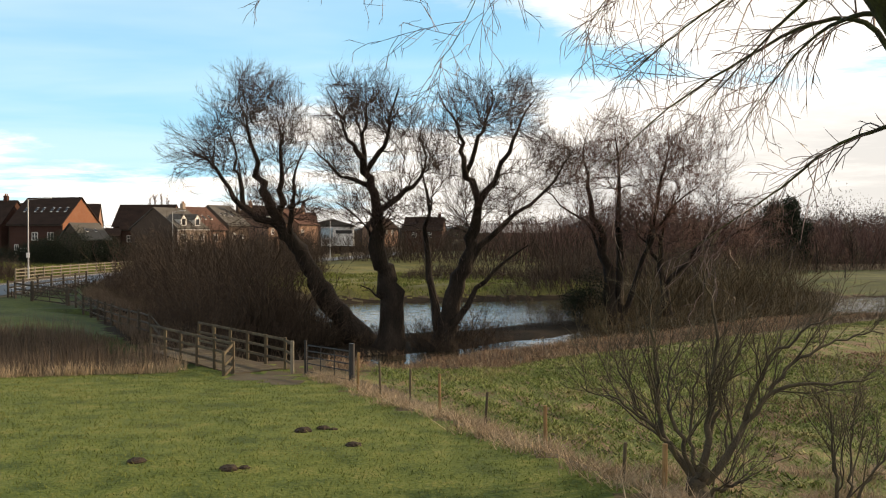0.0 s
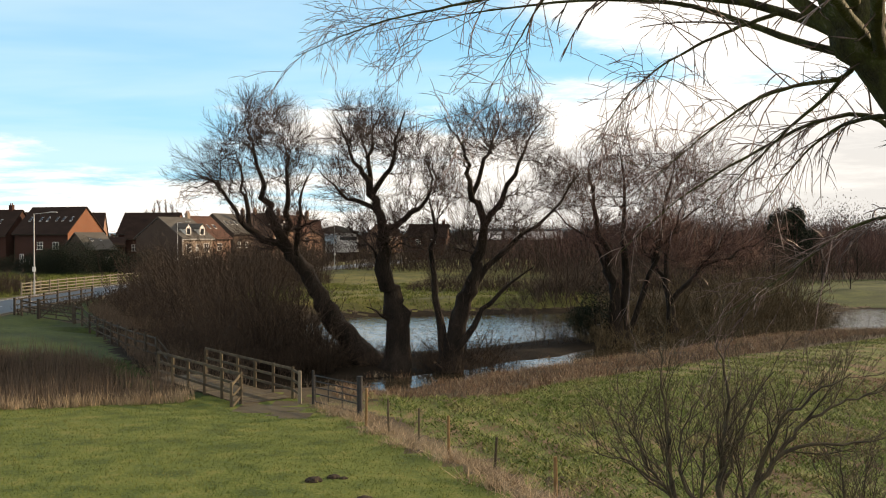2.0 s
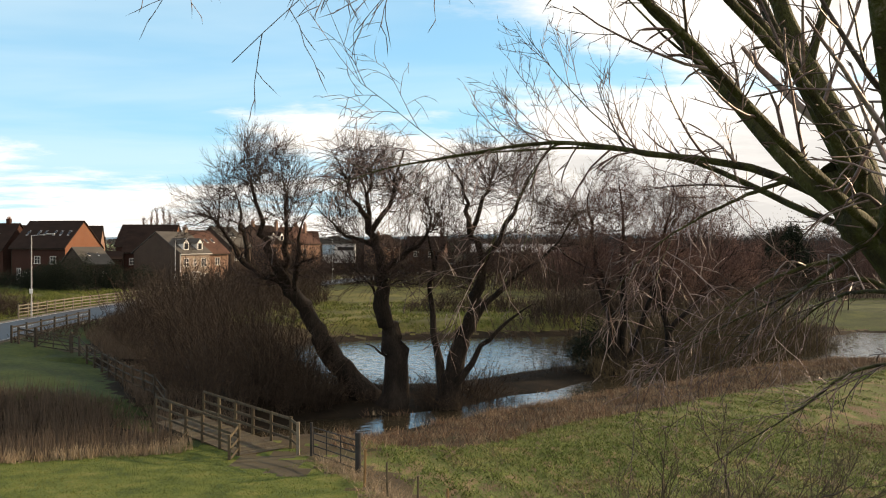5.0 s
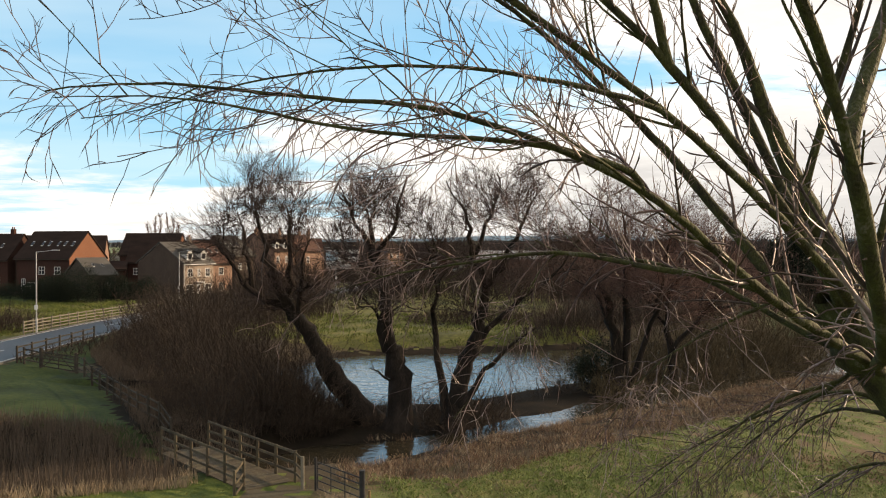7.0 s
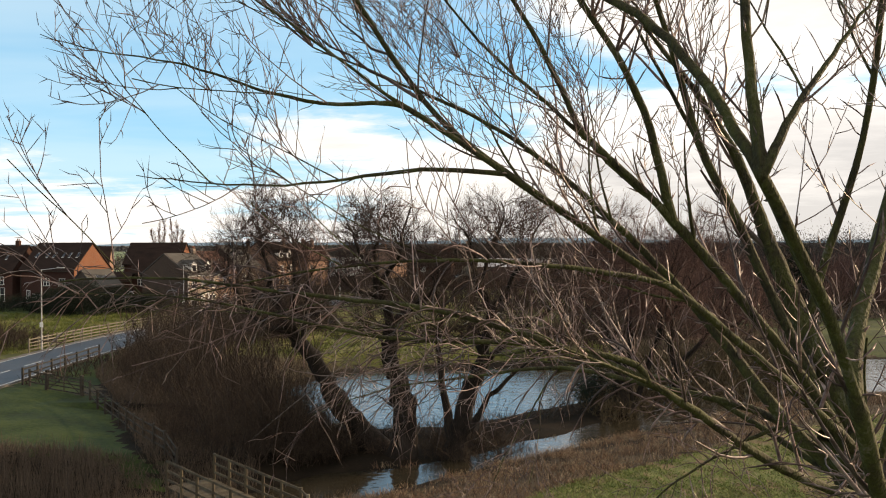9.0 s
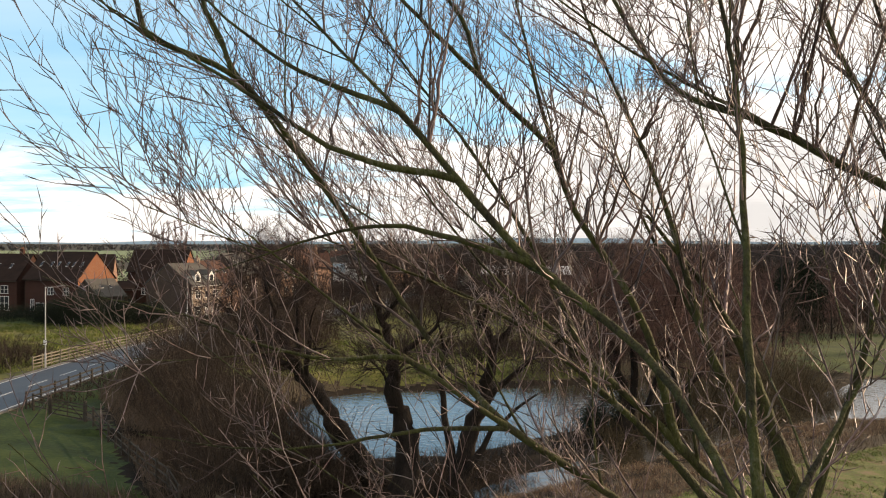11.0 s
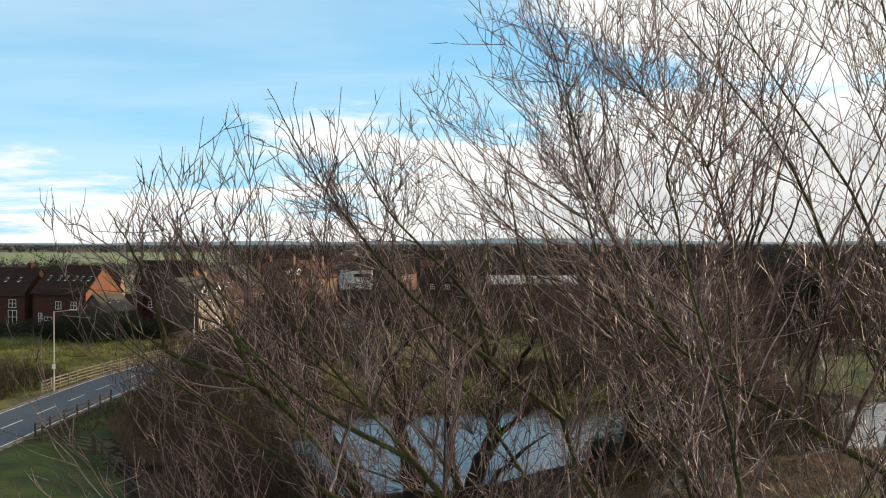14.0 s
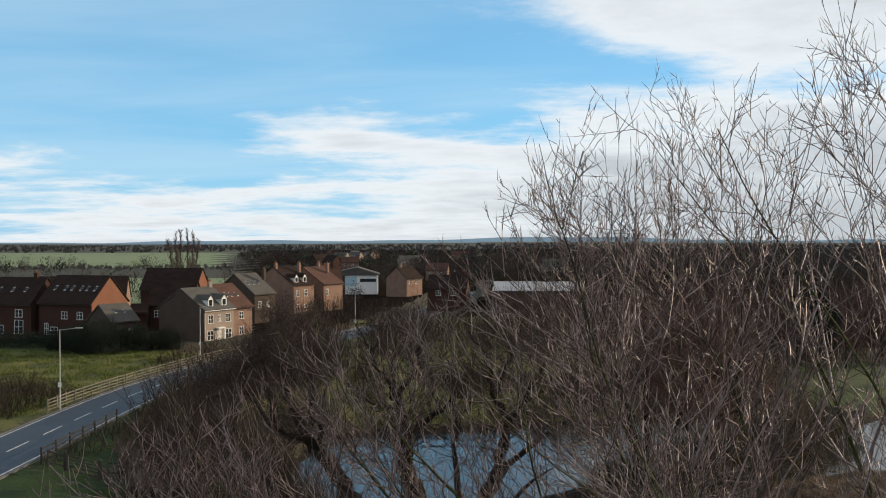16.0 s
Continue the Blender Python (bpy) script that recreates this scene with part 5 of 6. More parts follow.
thicket("thicket", "tangled brown shrubs on the right bank", [(4, 82), (12, 86), (24, 90), (36, 96), (30, 108), (8, 100)], 1800, (2.6, 5.6), 0.2, SCRUB, 4, (0.6, 1.5), 0.022)
thicket("thicket", "brown scrub on the far bank behind the willows", [(7, 88), (13, 89), (16, 97), (8, 96)], 500, (1.6, 3.4), 0.2, SCRUB, 4, (0.6, 1.4), 0.022, 1.5)
thicket("thicket", "dense dark brush on the verge hiding the road bend", [(-32.3, 79), (-27, 79), (-19, 98), (-16, 112), (-22, 134), (-27, 124), (-30.6, 106)], 4200, (4.0, 6.2), 0.18, SCRUB, 5, (0.6, 1.4), 0.018, 0.9)
thicket("thicket", "brown hedge by the terrace", [(-38, 134), (-33, 134), (-30, 150), (-26, 170), (-32, 172), (-35, 152)], 900, (1.6, 3.2), 0.2, SCRUB, 3, (0.5, 1.2), 0.018)


def leafy(name, label, centres, count, size, material, category="shrub"):
    """An evergreen mass: many small leaves in uneven clumps. centres: rows of place and three radii."""
    vs = []
    for c, r in centres:
        p = rng.normal(size=(count, 3))
        p = unit(p) * (rng.random((count, 1)) ** 0.4)
        p = p * np.array(r) * (1 + 0.25 * wave(p[:, :1] * 6, p[:, 1:2] * 6, 1.0)) + np.array(c)
        a, b = unit(rng.normal(size=(count, 3))) * size, unit(rng.normal(size=(count, 3))) * size
        vs.append(np.stack([p - a * 1.2, p - b * 0.8, p + (a + b) * 1.1], 1).reshape(-1, 3))
    v = np.concatenate(vs)
    f = np.arange(len(v)).reshape(-1, 3)
    at = np.array([*centres[0][0][:2], ground_z(*centres[0][0][:2])])
    thing = tagged(new(name), label, category)
    thing.location = tuple(at)
    attach("crown", quad_mesh(name, v - at, f, [material], smooth=False), thing)
    top = np.array(centres[0][0]) - at
    part("trunk", rod(bmesh.new(), (0, 0, -0.3), (0, 0, max(top[2], 1.0)), 0.18, 0.08), BARK, thing)
    return thing


leafy("evergreen_bush", "large dark evergreen bush in front of the brick house", [((-54.4, 125, 3.5), (3.8, 3, 3.2)), ((-58.0, 126, 3.0), (2.8, 2.5, 2.6)), ((-50.4, 128, 2.9), (2.8, 2.2, 2.6)), ((-46.6, 130, 2.5), (2.8, 2.0, 2.3)), ((-61.5, 129, 2.6), (2.6, 2.2, 2.2))], 19000, 0.06, IVY)
leafy("evergreen_hedge", "dark hedge along the front gardens", [((-78 + 3.4 * k, 131 + 0.3 * k, 2.2), (2.8, 1.8, 2.0)) for k in range(9)], 4200, 0.06, IVY)
leafy("evergreen_hedge", "dark hedge before the long brick house", [((-92 + 4 * k, 137, 2.0), (3.0, 1.8, 1.7)) for k in range(8)], 3600, 0.065, IVY)
leafy("conifer_tree", "broad dark evergreen standing in bare woodland", [((46.2, 125, 5.9), (3.3, 2.9, 3.4)), ((44.6, 125, 8.2), (1.7, 1.8, 2.4)), ((47.0, 125.4, 9.0), (1.5, 1.6, 2.3)), ((49.0, 126, 5.6), (1.8, 1.9, 2.5)), ((46.8, 125, 3.0), (3.0, 2.8, 2.4))], 4200, 0.13, IVY, "tree")
leafy("holly_bush", "dark evergreen shrub among bare shrubs", [((9.3, 61.0, 2.0), (1.3, 1.1, 1.7)), ((8.2, 60.8, 1.3), (1.0, 1.0, 1.0))], 2600, 0.055, IVY)


thicket("thicket", "tall brown scrub and saplings beyond the crop field", [(17, 98), (28, 100), (40, 106), (52, 118), (66, 122), (95, 112), (95, 128), (50, 132), (26, 120), (12, 112)], 4600, (3.2, 6.4), 0.16, SCRUB, 5, (0.9, 2.0), 0.02)
thicket("thicket", "tangled brush round the willow trunks", [(7, 59), (13, 64), (18, 69), (13, 71), (8, 66), (5, 62)], 480, (1.6, 4.0), 0.25, SCRUB, 3, (0.6, 1.3), 0.016)

thicket("thicket", "brown hedge across the meadow behind the willows", [(-6, 99), (4, 96), (16, 97), (30, 102), (30, 110), (8, 106), (-6, 108)], 3600, (1.5, 3.4), 0.18, SCRUB, 5, (0.7, 1.5), 0.015)
thicket("thicket", "brown scrub closing the meadow", [(-44, 112), (-30, 108), (-17, 106), (-17, 114), (-28, 124), (-40, 128)], 1200, (2.8, 5.0), 0.18, SCRUB, 4, (0.7, 1.5), 0.026)
thicket("thicket", "bare shrubs round the right-hand pool", [(30, 60), (46, 70), (60, 84), (70, 96), (58, 98), (48, 84), (40, 74)], 600, (1.2, 3.0), 0.22, SCRUB, 4, (0.6, 1.4), 0.02)

thicket("thicket", "dense reddish-brown leafless wood beyond the field", [(8, 128), (40, 118), (80, 128), (130, 134), (150, 190), (90, 200), (30, 196), (2, 180)], 7000, (5.0, 9.5), 0.14, TWIG_RED, 5, (1.0, 2.4), 0.034, 2.0)

# ---- bare woodland in the middle distance ----
def wood_tree(label, h, twig):
    return tree("bare_tree", label, [smooth_line([(0, 0, -0.3), (0.2, 0, h * 0.3), (-0.1, 0.2, h * 0.6), (0.2, 0.1, h * 0.86)], h * 0.022, 0.05, 10)],
                [(14, 0.18, 0.98, (h * 0.26, h * 0.42), (30, 60), 0.25, 0.14, 5, 0.45, 0.035, 0.4),
                 (8, 0.15, 0.98, (h * 0.10, h * 0.2), (22, 60), 0.25, 0.14, 3, 0.5, 0.026, 0.4),
                 (3, 0.1, 0.98, (h * 0.06, h * 0.11), (18, 50), 0.2, 0.12, 2, 0.6, 0.022, 0.6)], BARK, twig, group="bare woodland trees")


kinds = [wood_tree("tall bare woodland tree with fine twigs", 14, TWIG_FAR), wood_tree("broad bare woodland tree with fine twigs", 11, TWIG_RED), wood_tree("slender bare tree with fine twigs", 12.5, SCRUB)]
spots = [(38, 108), (47, 116), (56, 126), (64, 120), (72, 132), (82, 126), (90, 140), (30, 126), (40, 140), (34, 100), (45, 103), (54, 108), (66, 110), (26, 112), (18, 118), (80, 116), (96, 122), (106, 140), (44, 128), (58, 140), (74, 146), (90, 154), (52, 150), (68, 156), (84, 164), (100, 150), (20, 146), (60, 176), (80, 190), (100, 185), (118, 170), (10, 168), (-6, 176), (30, 180), (46, 196), (60, 100), (74, 104), (88, 108), (-52, 176), (-84, 186), (110, 130), (130, 150)]
for i, (x, y) in enumerate(spots):
    s = rng.uniform(0.5, 0.72) if y < 150 else rng.uniform(0.75, 1.1)
    if i < 3:
        ob = kinds[i]
        ob.location, ob.scale = on_ground(x, y), (s, s, s)
    else:
        ob = copy_thing(kinds[i % 3], Matrix.Translation(on_ground(x, y)) @ pose(0, 0, 0, 0, 0, rng.uniform(0, 360)) @ Matrix.Diagonal((s, s, s * rng.uniform(0.9, 1.1), 1)))
for x, y, h, lean in ((-146.0, 420, 17, -2.6), (-144.2, 421, 20, -1.4), (-142.2, 419, 22.0, -0.2), (-140.0, 421, 21.5, 0.6), (-137.8, 420, 20, 1.6), (-136.2, 420, 16.5, 2.6)):
    tree("poplar_tree", "tall bare poplar with upswept twigs beyond the houses", [smooth_line([(x, y, 0.5), (x + lean * 0.5, y, h * 0.5), (x + lean, y, h)], 0.22, 0.05, 9)],
         [(24, 0.12, 0.99, (3, 6), (16, 40), 0.4, 0.07, 5, 0.3, 0.03, 0.5), (8, 0.1, 0.98, (1.2, 3.0), (14, 46), 0.3, 0.08, 3, 0.6, 0.03, 0.6), (4, 0.1, 0.98, (0.6, 1.6), (14, 46), 0.3, 0.08, 2, 0.7, 0.03, 0.6)], TWIG_RED, TWIG_RED, group="poplars")
for x, y, s in ((-142, 330, 0.72), (-118, 300, 0.9), (-110, 296, 1.0), (-103, 306, 0.85), (-96, 300, 0.95), (-88, 304, 0.8)):
    copy_thing(kinds[1], Matrix.Translation(on_ground(x, y)) @ pose(0, 0, 0, 0, 0, 50 * x) @ Matrix.Diagonal((s * 1.2, s * 1.2, s, 1)))


def far_wood(name, label, count, x0, x1, y0, y1, h, material, flakes=90, size=0.5):
    """Distant trees, each a ragged cloud of small flakes on a stem."""
    x, y = rng.uniform(x0, x1, count), rng.uniform(y0, y1, count)
    away = (x < -0.27 * y) & (y > 545) & (y < 1320)  # open pasture
    x, y = x[~away], y[~away]
    count = len(x)
    z, hh = ground_z(x, y), rng.uniform(*h, count)
    p = unit(rng.normal(size=(count, flakes, 3))) * rng.random((count, flakes, 1)) ** 0.45
    p = p * np.stack([hh * 0.42, hh * 0.42, hh * 0.5], 1)[:, None] * rng.uniform(0.7, 1.2, (count, 1, 3))
    p += np.stack([x, y, z + hh * 0.42], 1)[:, None]
    n = count * flakes
    s = size * np.repeat(np.clip(y / 400, 0.8, 3.0), flakes)[:, None] * rng.uniform(0.5, 1.4, (n, 1))
    p = p.reshape(-1, 3)
    a, b = unit(rng.normal(size=(n, 3)) * (0.5, 0.5, 1.4)) * s, unit(rng.normal(size=(n, 3))) * s * 0.6
    v = np.stack([p - a * 1.1, p + a * 1.1 - b, p + a * 0.6 + b * 1.4], 1).reshape(-1, 3)
    return stuff(name, v, np.arange(len(v)).reshape(-1, 3), material, label, "woodland")


far_wood("far_wood", "dark bare woods towards the horizon", 1300, -520, 300, 300, 1100, (5, 11), FARWOOD, 170, 0.2)
far_wood("far_wood", "distant hedges and woods on the plain", 2600, -1900, 1500, 1000, 3200, (4, 9), HAZEWOOD, 64, 0.5)
far_wood("far_wood", "brown woodland on the right beyond the field", 320, 40, 420, 190, 420, (10, 17), FARWOOD, 420, 0.21)
far_wood("far_wood", "dark bare trees behind the white buildings", 300, -50, 170, 285, 520, (6, 11), FARWOOD, 300, 0.2)
far_wood("far_wood", "scattered evergreens among the houses", 90, -320, 200, 240, 900, (6, 11), FARPINE)
far_wood("far_wood", "hedgerow along the pasture", 46, -330, -60, 205, 235, (2, 4.5), FARWOOD, 420, 0.13)
far_wood("far_wood", "hedge line before the far pasture", 620, -520, -90, 505, 545, (1.2, 3.2), HAZEWOOD, 120, 0.15)
far_wood("far_wood", "trees between the houses", 46, -110, -30, 168, 240, (4, 7.5), FARWOOD, 420, 0.14)


# ---- the tall willow beside the camera's way ----
hero = tagged(new("tall_willow"), "tall bare mossy willow with long arching limbs and fine twigs", "tree")
HB = np.array([5.3, 9.0, 1.1])
hero.location = tuple(HB)
limbs, joins = [], []


def limb(r0, r1, points, k=None):
    """A limb that springs from the nearest lower place on what stands already."""
    q, _ = smooth_line(points, r0, r1, k or 4 * len(points))
    q = q[0]
    have = np.concatenate([g[0][0] for g in limbs])
    owner = np.concatenate([[(n, i) for i in range(g[1].shape[1])] for n, g in enumerate(limbs)])
    gap = have - q[0]
    way = unit(q[2] - q[0])
    reach = np.linalg.norm(gap, axis=1)
    far = reach * (1 + 5 * (1 + (gap @ way) / np.maximum(reach, 1e-6))) + np.where(gap[:, 2] > 0, 0.6, 0)
    i = far.argmin()
    a, b = have[i], q[0]
    if reach[i] > 0.12:
        n = max(4, int(np.linalg.norm(b - a) / 0.15))
        u = np.linspace(0, 1, n)[:-1, None]
        q = np.concatenate([a + (b - a) * u + (b - (q[2] - b) * 1.2 - a) * (u * (1 - u)) * 0.6, q])
    q[0] = a
    for _ in range(5):
        q[1:-1] = 0.25 * q[:-2] + 0.5 * q[1:-1] + 0.25 * q[2:]
    q[1:-1] += rng.normal(scale=0.004, size=(len(q) - 2, 3))
    share = np.linspace(0, 1, len(q))
    r = 0.6 * r1 + (r0 - 0.6 * r1) * (0.6 * (1 - share) + 0.4 * (1 - share) ** 2.4)
    limbs.append((q[None], r[None]))
    joins.append(owner[i])


bole = smooth_line([(5.4, 9.0, 0.8), (5.38, 9.0, 1.6), (5.3, 9.0, 4.0), (5.15, 8.95, 6.4), (5.0, 8.8, 7.2), (4.65, 8.68, 7.85), (4.25, 8.6, 8.45), (3.75, 8.5, 9.05), (3.5, 8.45, 9.5)], 0.42, 0.23, 34)
limbs.append(bole)
joins.append(None)
HIGH = (3.72, 8.5, 9.15)
CROTCH = (4.0, 8.55, 8.75)
limb(0.066, 0.0102, [CROTCH, (3.5, 8.0, 8.95), (2.75, 7.2, 9.3), (1.93, 6.50, 9.77), (1.30, 6.00, 10.27), (0.80, 5.80, 10.52), (0.19, 5.62, 10.72), (-0.20, 5.60, 10.89), (-1.00, 5.72, 10.94), (-1.75, 5.80, 11.04), (-2.45, 5.90, 11.12), (-3.09, 6.00, 11.06)])
limb(0.0836, 0.0136, [CROTCH, (3.65, 8.5, 8.95), (3.24, 8.60, 9.25), (2.64, 9.00, 10.16), (2.10, 9.20, 10.91), (1.31, 9.10, 11.65), (0.71, 9.00, 12.18), (0.12, 8.90, 12.59), (-0.86, 8.80, 13.00), (-1.71, 8.70, 13.34)])
limb(0.2, 0.0255, [HIGH, (3.85, 8.40, 9.16), (3.37, 8.80, 10.31), (3.12, 8.90, 10.96), (2.92, 8.90, 11.46), (2.72, 8.90, 12.12), (2.29, 8.80, 12.78), (1.64, 8.70, 13.54)])
limb(0.0748, 0.0255, [CROTCH, (3.5, 7.6, 8.9), (2.80, 5.90, 9.23), (2.21, 5.00, 10.18), (2.06, 4.83, 10.60), (1.76, 4.50, 11.02), (1.57, 4.30, 11.29), (1.29, 4.05, 11.65)])
limb(0.0616, 0.0068, [CROTCH, (3.8, 8.80, 9.0), (3.51, 9.10, 9.26), (3.03, 9.40, 9.55), (2.36, 9.60, 9.63), (0.92, 10.20, 9.92), (0.10, 10.20, 9.76), (-1.10, 10.50, 9.60), (-2.07, 10.60, 9.21)])
limb(0.0616, 0.0102, [HIGH, (3.32, 7.60, 9.47), (2.28, 7.00, 10.35), (1.41, 6.60, 11.02), (0.78, 6.50, 11.42), (0.08, 6.36, 11.88), (-0.26, 6.40, 12.17), (-0.73, 6.41, 12.41), (-1.17, 6.50, 12.80), (-1.67, 6.60, 13.15), (-2.06, 6.70, 13.45)])
limb(0.066, 0.0119, [HIGH, (3.15, 7.90, 9.82), (2.18, 7.60, 10.98), (1.44, 7.40, 11.75), (0.73, 7.30, 12.37), (0.22, 7.30, 12.79), (-0.17, 7.30, 13.18), (-0.55, 7.30, 13.72)])
limb(0.0616, 0.0119, [HIGH, (3.17, 8.50, 10.15), (2.71, 8.60, 11.21), (2.23, 8.70, 12.30), (1.91, 8.80, 12.95), (1.62, 8.80, 13.47), (1.36, 8.90, 14.14), (1.14, 9.00, 14.94)])
limb(0.0288, 0.0102, [(1.26, 3.95, 11.65), (1.41, 4.10, 11.88), (1.64, 4.30, 12.17), (1.90, 4.50, 12.45), (2.21, 4.70, 12.81)])
limb(0.0528, 0.0102, [(2.20, 5.20, 10.59), (2.52, 5.60, 11.13), (2.86, 6.00, 11.72), (3.25, 6.30, 12.49), (3.61, 6.50, 13.42)])
limb(0.0324, 0.0085, [(1.29, 4.05, 11.65), (1.12, 4.35, 12.15), (0.95, 4.70, 12.55), (0.60, 5.00, 12.85), (0.18, 5.20, 13.13), (-0.25, 5.30, 13.68), (-0.65, 5.40, 14.15), (-1.15, 5.50, 14.67), (-1.62, 5.60, 15.17), (-2.04, 5.70, 15.73)])
limb(0.0324, 0.0102, [(1.29, 4.05, 11.65), (1.24, 4.15, 12.32), (1.29, 4.40, 13.34), (1.31, 4.60, 14.15), (1.24, 4.65, 14.62), (1.10, 4.80, 15.12), (1.03, 4.90, 15.57), (0.97, 5.00, 15.97)])
limb(0.0484, 0.0085, [(2.4, 8.65, 11.8), (2.23, 8.60, 12.06), (1.92, 8.70, 13.41), (1.54, 8.70, 14.38), (1.07, 8.80, 15.37), (0.84, 8.80, 16.30), (0.75, 8.80, 16.99)])
limb(0.044, 0.0085, [(1.6, 7.45, 11.6), (1.5, 7.4, 12.2), (1.31, 7.30, 12.75), (0.67, 7.20, 13.53), (0.39, 7.20, 14.68), (0.14, 7.10, 15.61), (0.05, 7.10, 16.18)])
limb(0.0528, 0.0085, [(3.3, 8.8, 10.5), (3.8, 8.4, 12.5), (3.83, 8.00, 14.87), (3.40, 8.00, 16.04), (3.04, 8.00, 16.52), (2.60, 8.10, 17.18), (2.25, 8.20, 17.74), (1.98, 8.20, 18.40)])
limb(0.0528, 0.0085, [(2.9, 6.05, 11.8), (3.4, 6.7, 13.5), (3.63, 7.20, 15.61), (3.54, 7.40, 16.69), (3.43, 7.60, 17.73), (3.37, 7.80, 18.82)])
limb(0.0288, 0.0068, [(0.08, 6.36, 11.88), (-0.44, 7.00, 12.38), (-1.18, 6.80, 13.52), (-2.00, 6.70, 14.55), (-2.28, 6.70, 15.11), (-2.59, 6.80, 15.76), (-2.86, 6.90, 16.29)])
limb(0.0324, 0.0068, [(0.8, 7.3, 12.3), (0.66, 7.40, 12.80), (-0.14, 7.40, 14.10), (-0.75, 7.40, 14.80), (-1.27, 7.50, 15.66), (-1.52, 7.50, 16.18)])
limb(0.0484, 0.0068, [(4.6, 8.8, 7.3), (4.49, 9.40, 8.40), (4.00, 9.60, 8.42), (3.33, 10.00, 8.03), (2.46, 10.40, 7.48), (1.83, 10.60, 6.81)])
limb(0.0484, 0.0051, [CROTCH, (3.53, 9.20, 8.96), (2.65, 9.90, 9.66), (1.53, 10.50, 9.88), (0.11, 11.00, 9.84), (-1.35, 11.30, 9.61)])
limb(0.0252, 0.0051, [(3.24, 9.30, 9.40), (2.84, 9.20, 9.21), (2.41, 9.10, 9.04), (1.86, 9.00, 8.71), (1.50, 8.90, 8.34), (1.28, 8.90, 7.97)])
limb(0.0324, 0.0051, [(3.78, 8.80, 8.59), (3.31, 8.60, 8.54), (2.70, 8.40, 8.34), (2.30, 8.30, 8.05), (1.90, 8.20, 7.73), (1.59, 8.20, 7.42)])
limb(0.0252, 0.0051, [(3.75, 8.80, 8.56), (3.55, 9.20, 8.34), (3.25, 9.50, 7.99), (2.95, 9.70, 7.64), (2.61, 9.80, 7.26)])
limb(0.0324, 0.0051, [(4.11, 8.90, 8.26), (3.93, 9.40, 8.20), (3.79, 9.80, 8.01), (3.61, 10.00, 7.73), (3.37, 10.20, 7.31)])
limb(0.044, 0.0051, [(5.33, 10.20, 7.38), (5.18, 10.70, 7.29), (4.91, 11.00, 7.21), (4.60, 11.10, 7.04), (4.29, 11.20, 6.69), (3.97, 11.30, 6.44), (3.50, 11.40, 6.12), (2.94, 11.50, 5.68)])
limb(0.018, 0.00425, [(0.92, 10.20, 9.86), (0.69, 10.20, 9.47), (0.43, 10.20, 9.01), (0.17, 10.10, 8.61)])
limb(0.0288, 0.00595, [(1.41, 6.60, 11.02), (0.57, 6.20, 11.16), (-0.25, 5.90, 11.23), (-1.04, 5.80, 11.18), (-1.82, 5.80, 11.06), (-2.46, 5.90, 10.82)])
limb(0.0288, 0.00595, [(1.04, 5.90, 10.51), (0.13, 5.60, 10.69), (-0.62, 5.50, 10.66), (-1.39, 5.60, 10.84), (-2.07, 5.70, 10.99), (-2.94, 5.80, 10.98)])
limb(0.0216, 0.0051, [(-0.73, 6.41, 12.41), (-1.27, 6.30, 12.35), (-1.87, 6.30, 12.53), (-2.28, 6.40, 12.72), (-2.98, 6.50, 12.81), (-3.51, 6.60, 12.99)])
limb(0.0216, 0.0051, [(0.08, 6.36, 11.88), (-0.67, 6.20, 11.88), (-1.24, 6.10, 11.75), (-1.90, 6.10, 11.75), (-2.60, 6.20, 11.84)])
limb(0.0252, 0.0051, [(-0.25, 5.30, 13.68), (-0.95, 5.20, 13.76), (-1.62, 5.30, 14.26), (-2.09, 5.40, 14.52), (-2.51, 5.50, 14.79), (-2.97, 5.60, 15.10)])
limb(0.0216, 0.0051, [(-0.65, 5.40, 14.15), (-1.24, 5.60, 14.34), (-1.83, 5.80, 14.78), (-2.34, 6.00, 15.29), (-2.62, 6.10, 15.76)])
limb(0.0252, 0.0051, [(0.18, 5.20, 13.13), (-0.39, 5.20, 13.34), (-0.82, 5.30, 13.39), (-1.43, 5.40, 13.19), (-1.83, 5.50, 13.06)])
limb(0.0216, 0.0051, [(-1.18, 6.80, 13.52), (-1.88, 6.20, 14.59), (-2.34, 6.00, 14.61), (-2.80, 6.00, 14.98), (-3.22, 6.00, 15.40), (-3.57, 6.10, 15.49)])
limb(0.0252, 0.0051, [(-0.77, 6.40, 15.20), (-1.46, 6.30, 16.09), (-1.63, 6.30, 16.43), (-1.80, 6.30, 16.74)])
limb(0.0252, 0.0051, [(1.26, 7.20, 14.82), (0.05, 7.20, 15.69), (-0.44, 7.20, 16.27), (-0.63, 7.20, 16.66)])
limb(0.0216, 0.0051, [(-0.20, 6.80, 15.10), (-0.89, 6.80, 15.75), (-1.17, 6.80, 16.21), (-1.31, 6.80, 16.58)])
limb(0.0216, 0.0051, [(-2.54, 6.00, 15.03), (-2.71, 5.90, 15.55), (-2.88, 5.90, 15.80)])
limb(0.0216, 0.0051, [(-2.04, 6.20, 14.89), (-2.31, 6.10, 15.43), (-2.53, 6.10, 15.81)])
limb(0.0324, 0.0051, [(1.63, 7.80, 14.66), (1.06, 7.80, 15.60), (0.75, 7.80, 16.44), (0.66, 7.90, 17.01), (0.39, 7.90, 17.70), (0.29, 7.90, 18.23)])
limb(0.0324, 0.0051, [(3.42, 8.40, 15.07), (2.98, 8.40, 16.29), (2.48, 8.40, 16.96), (1.88, 8.40, 17.63), (1.34, 8.50, 18.43)])
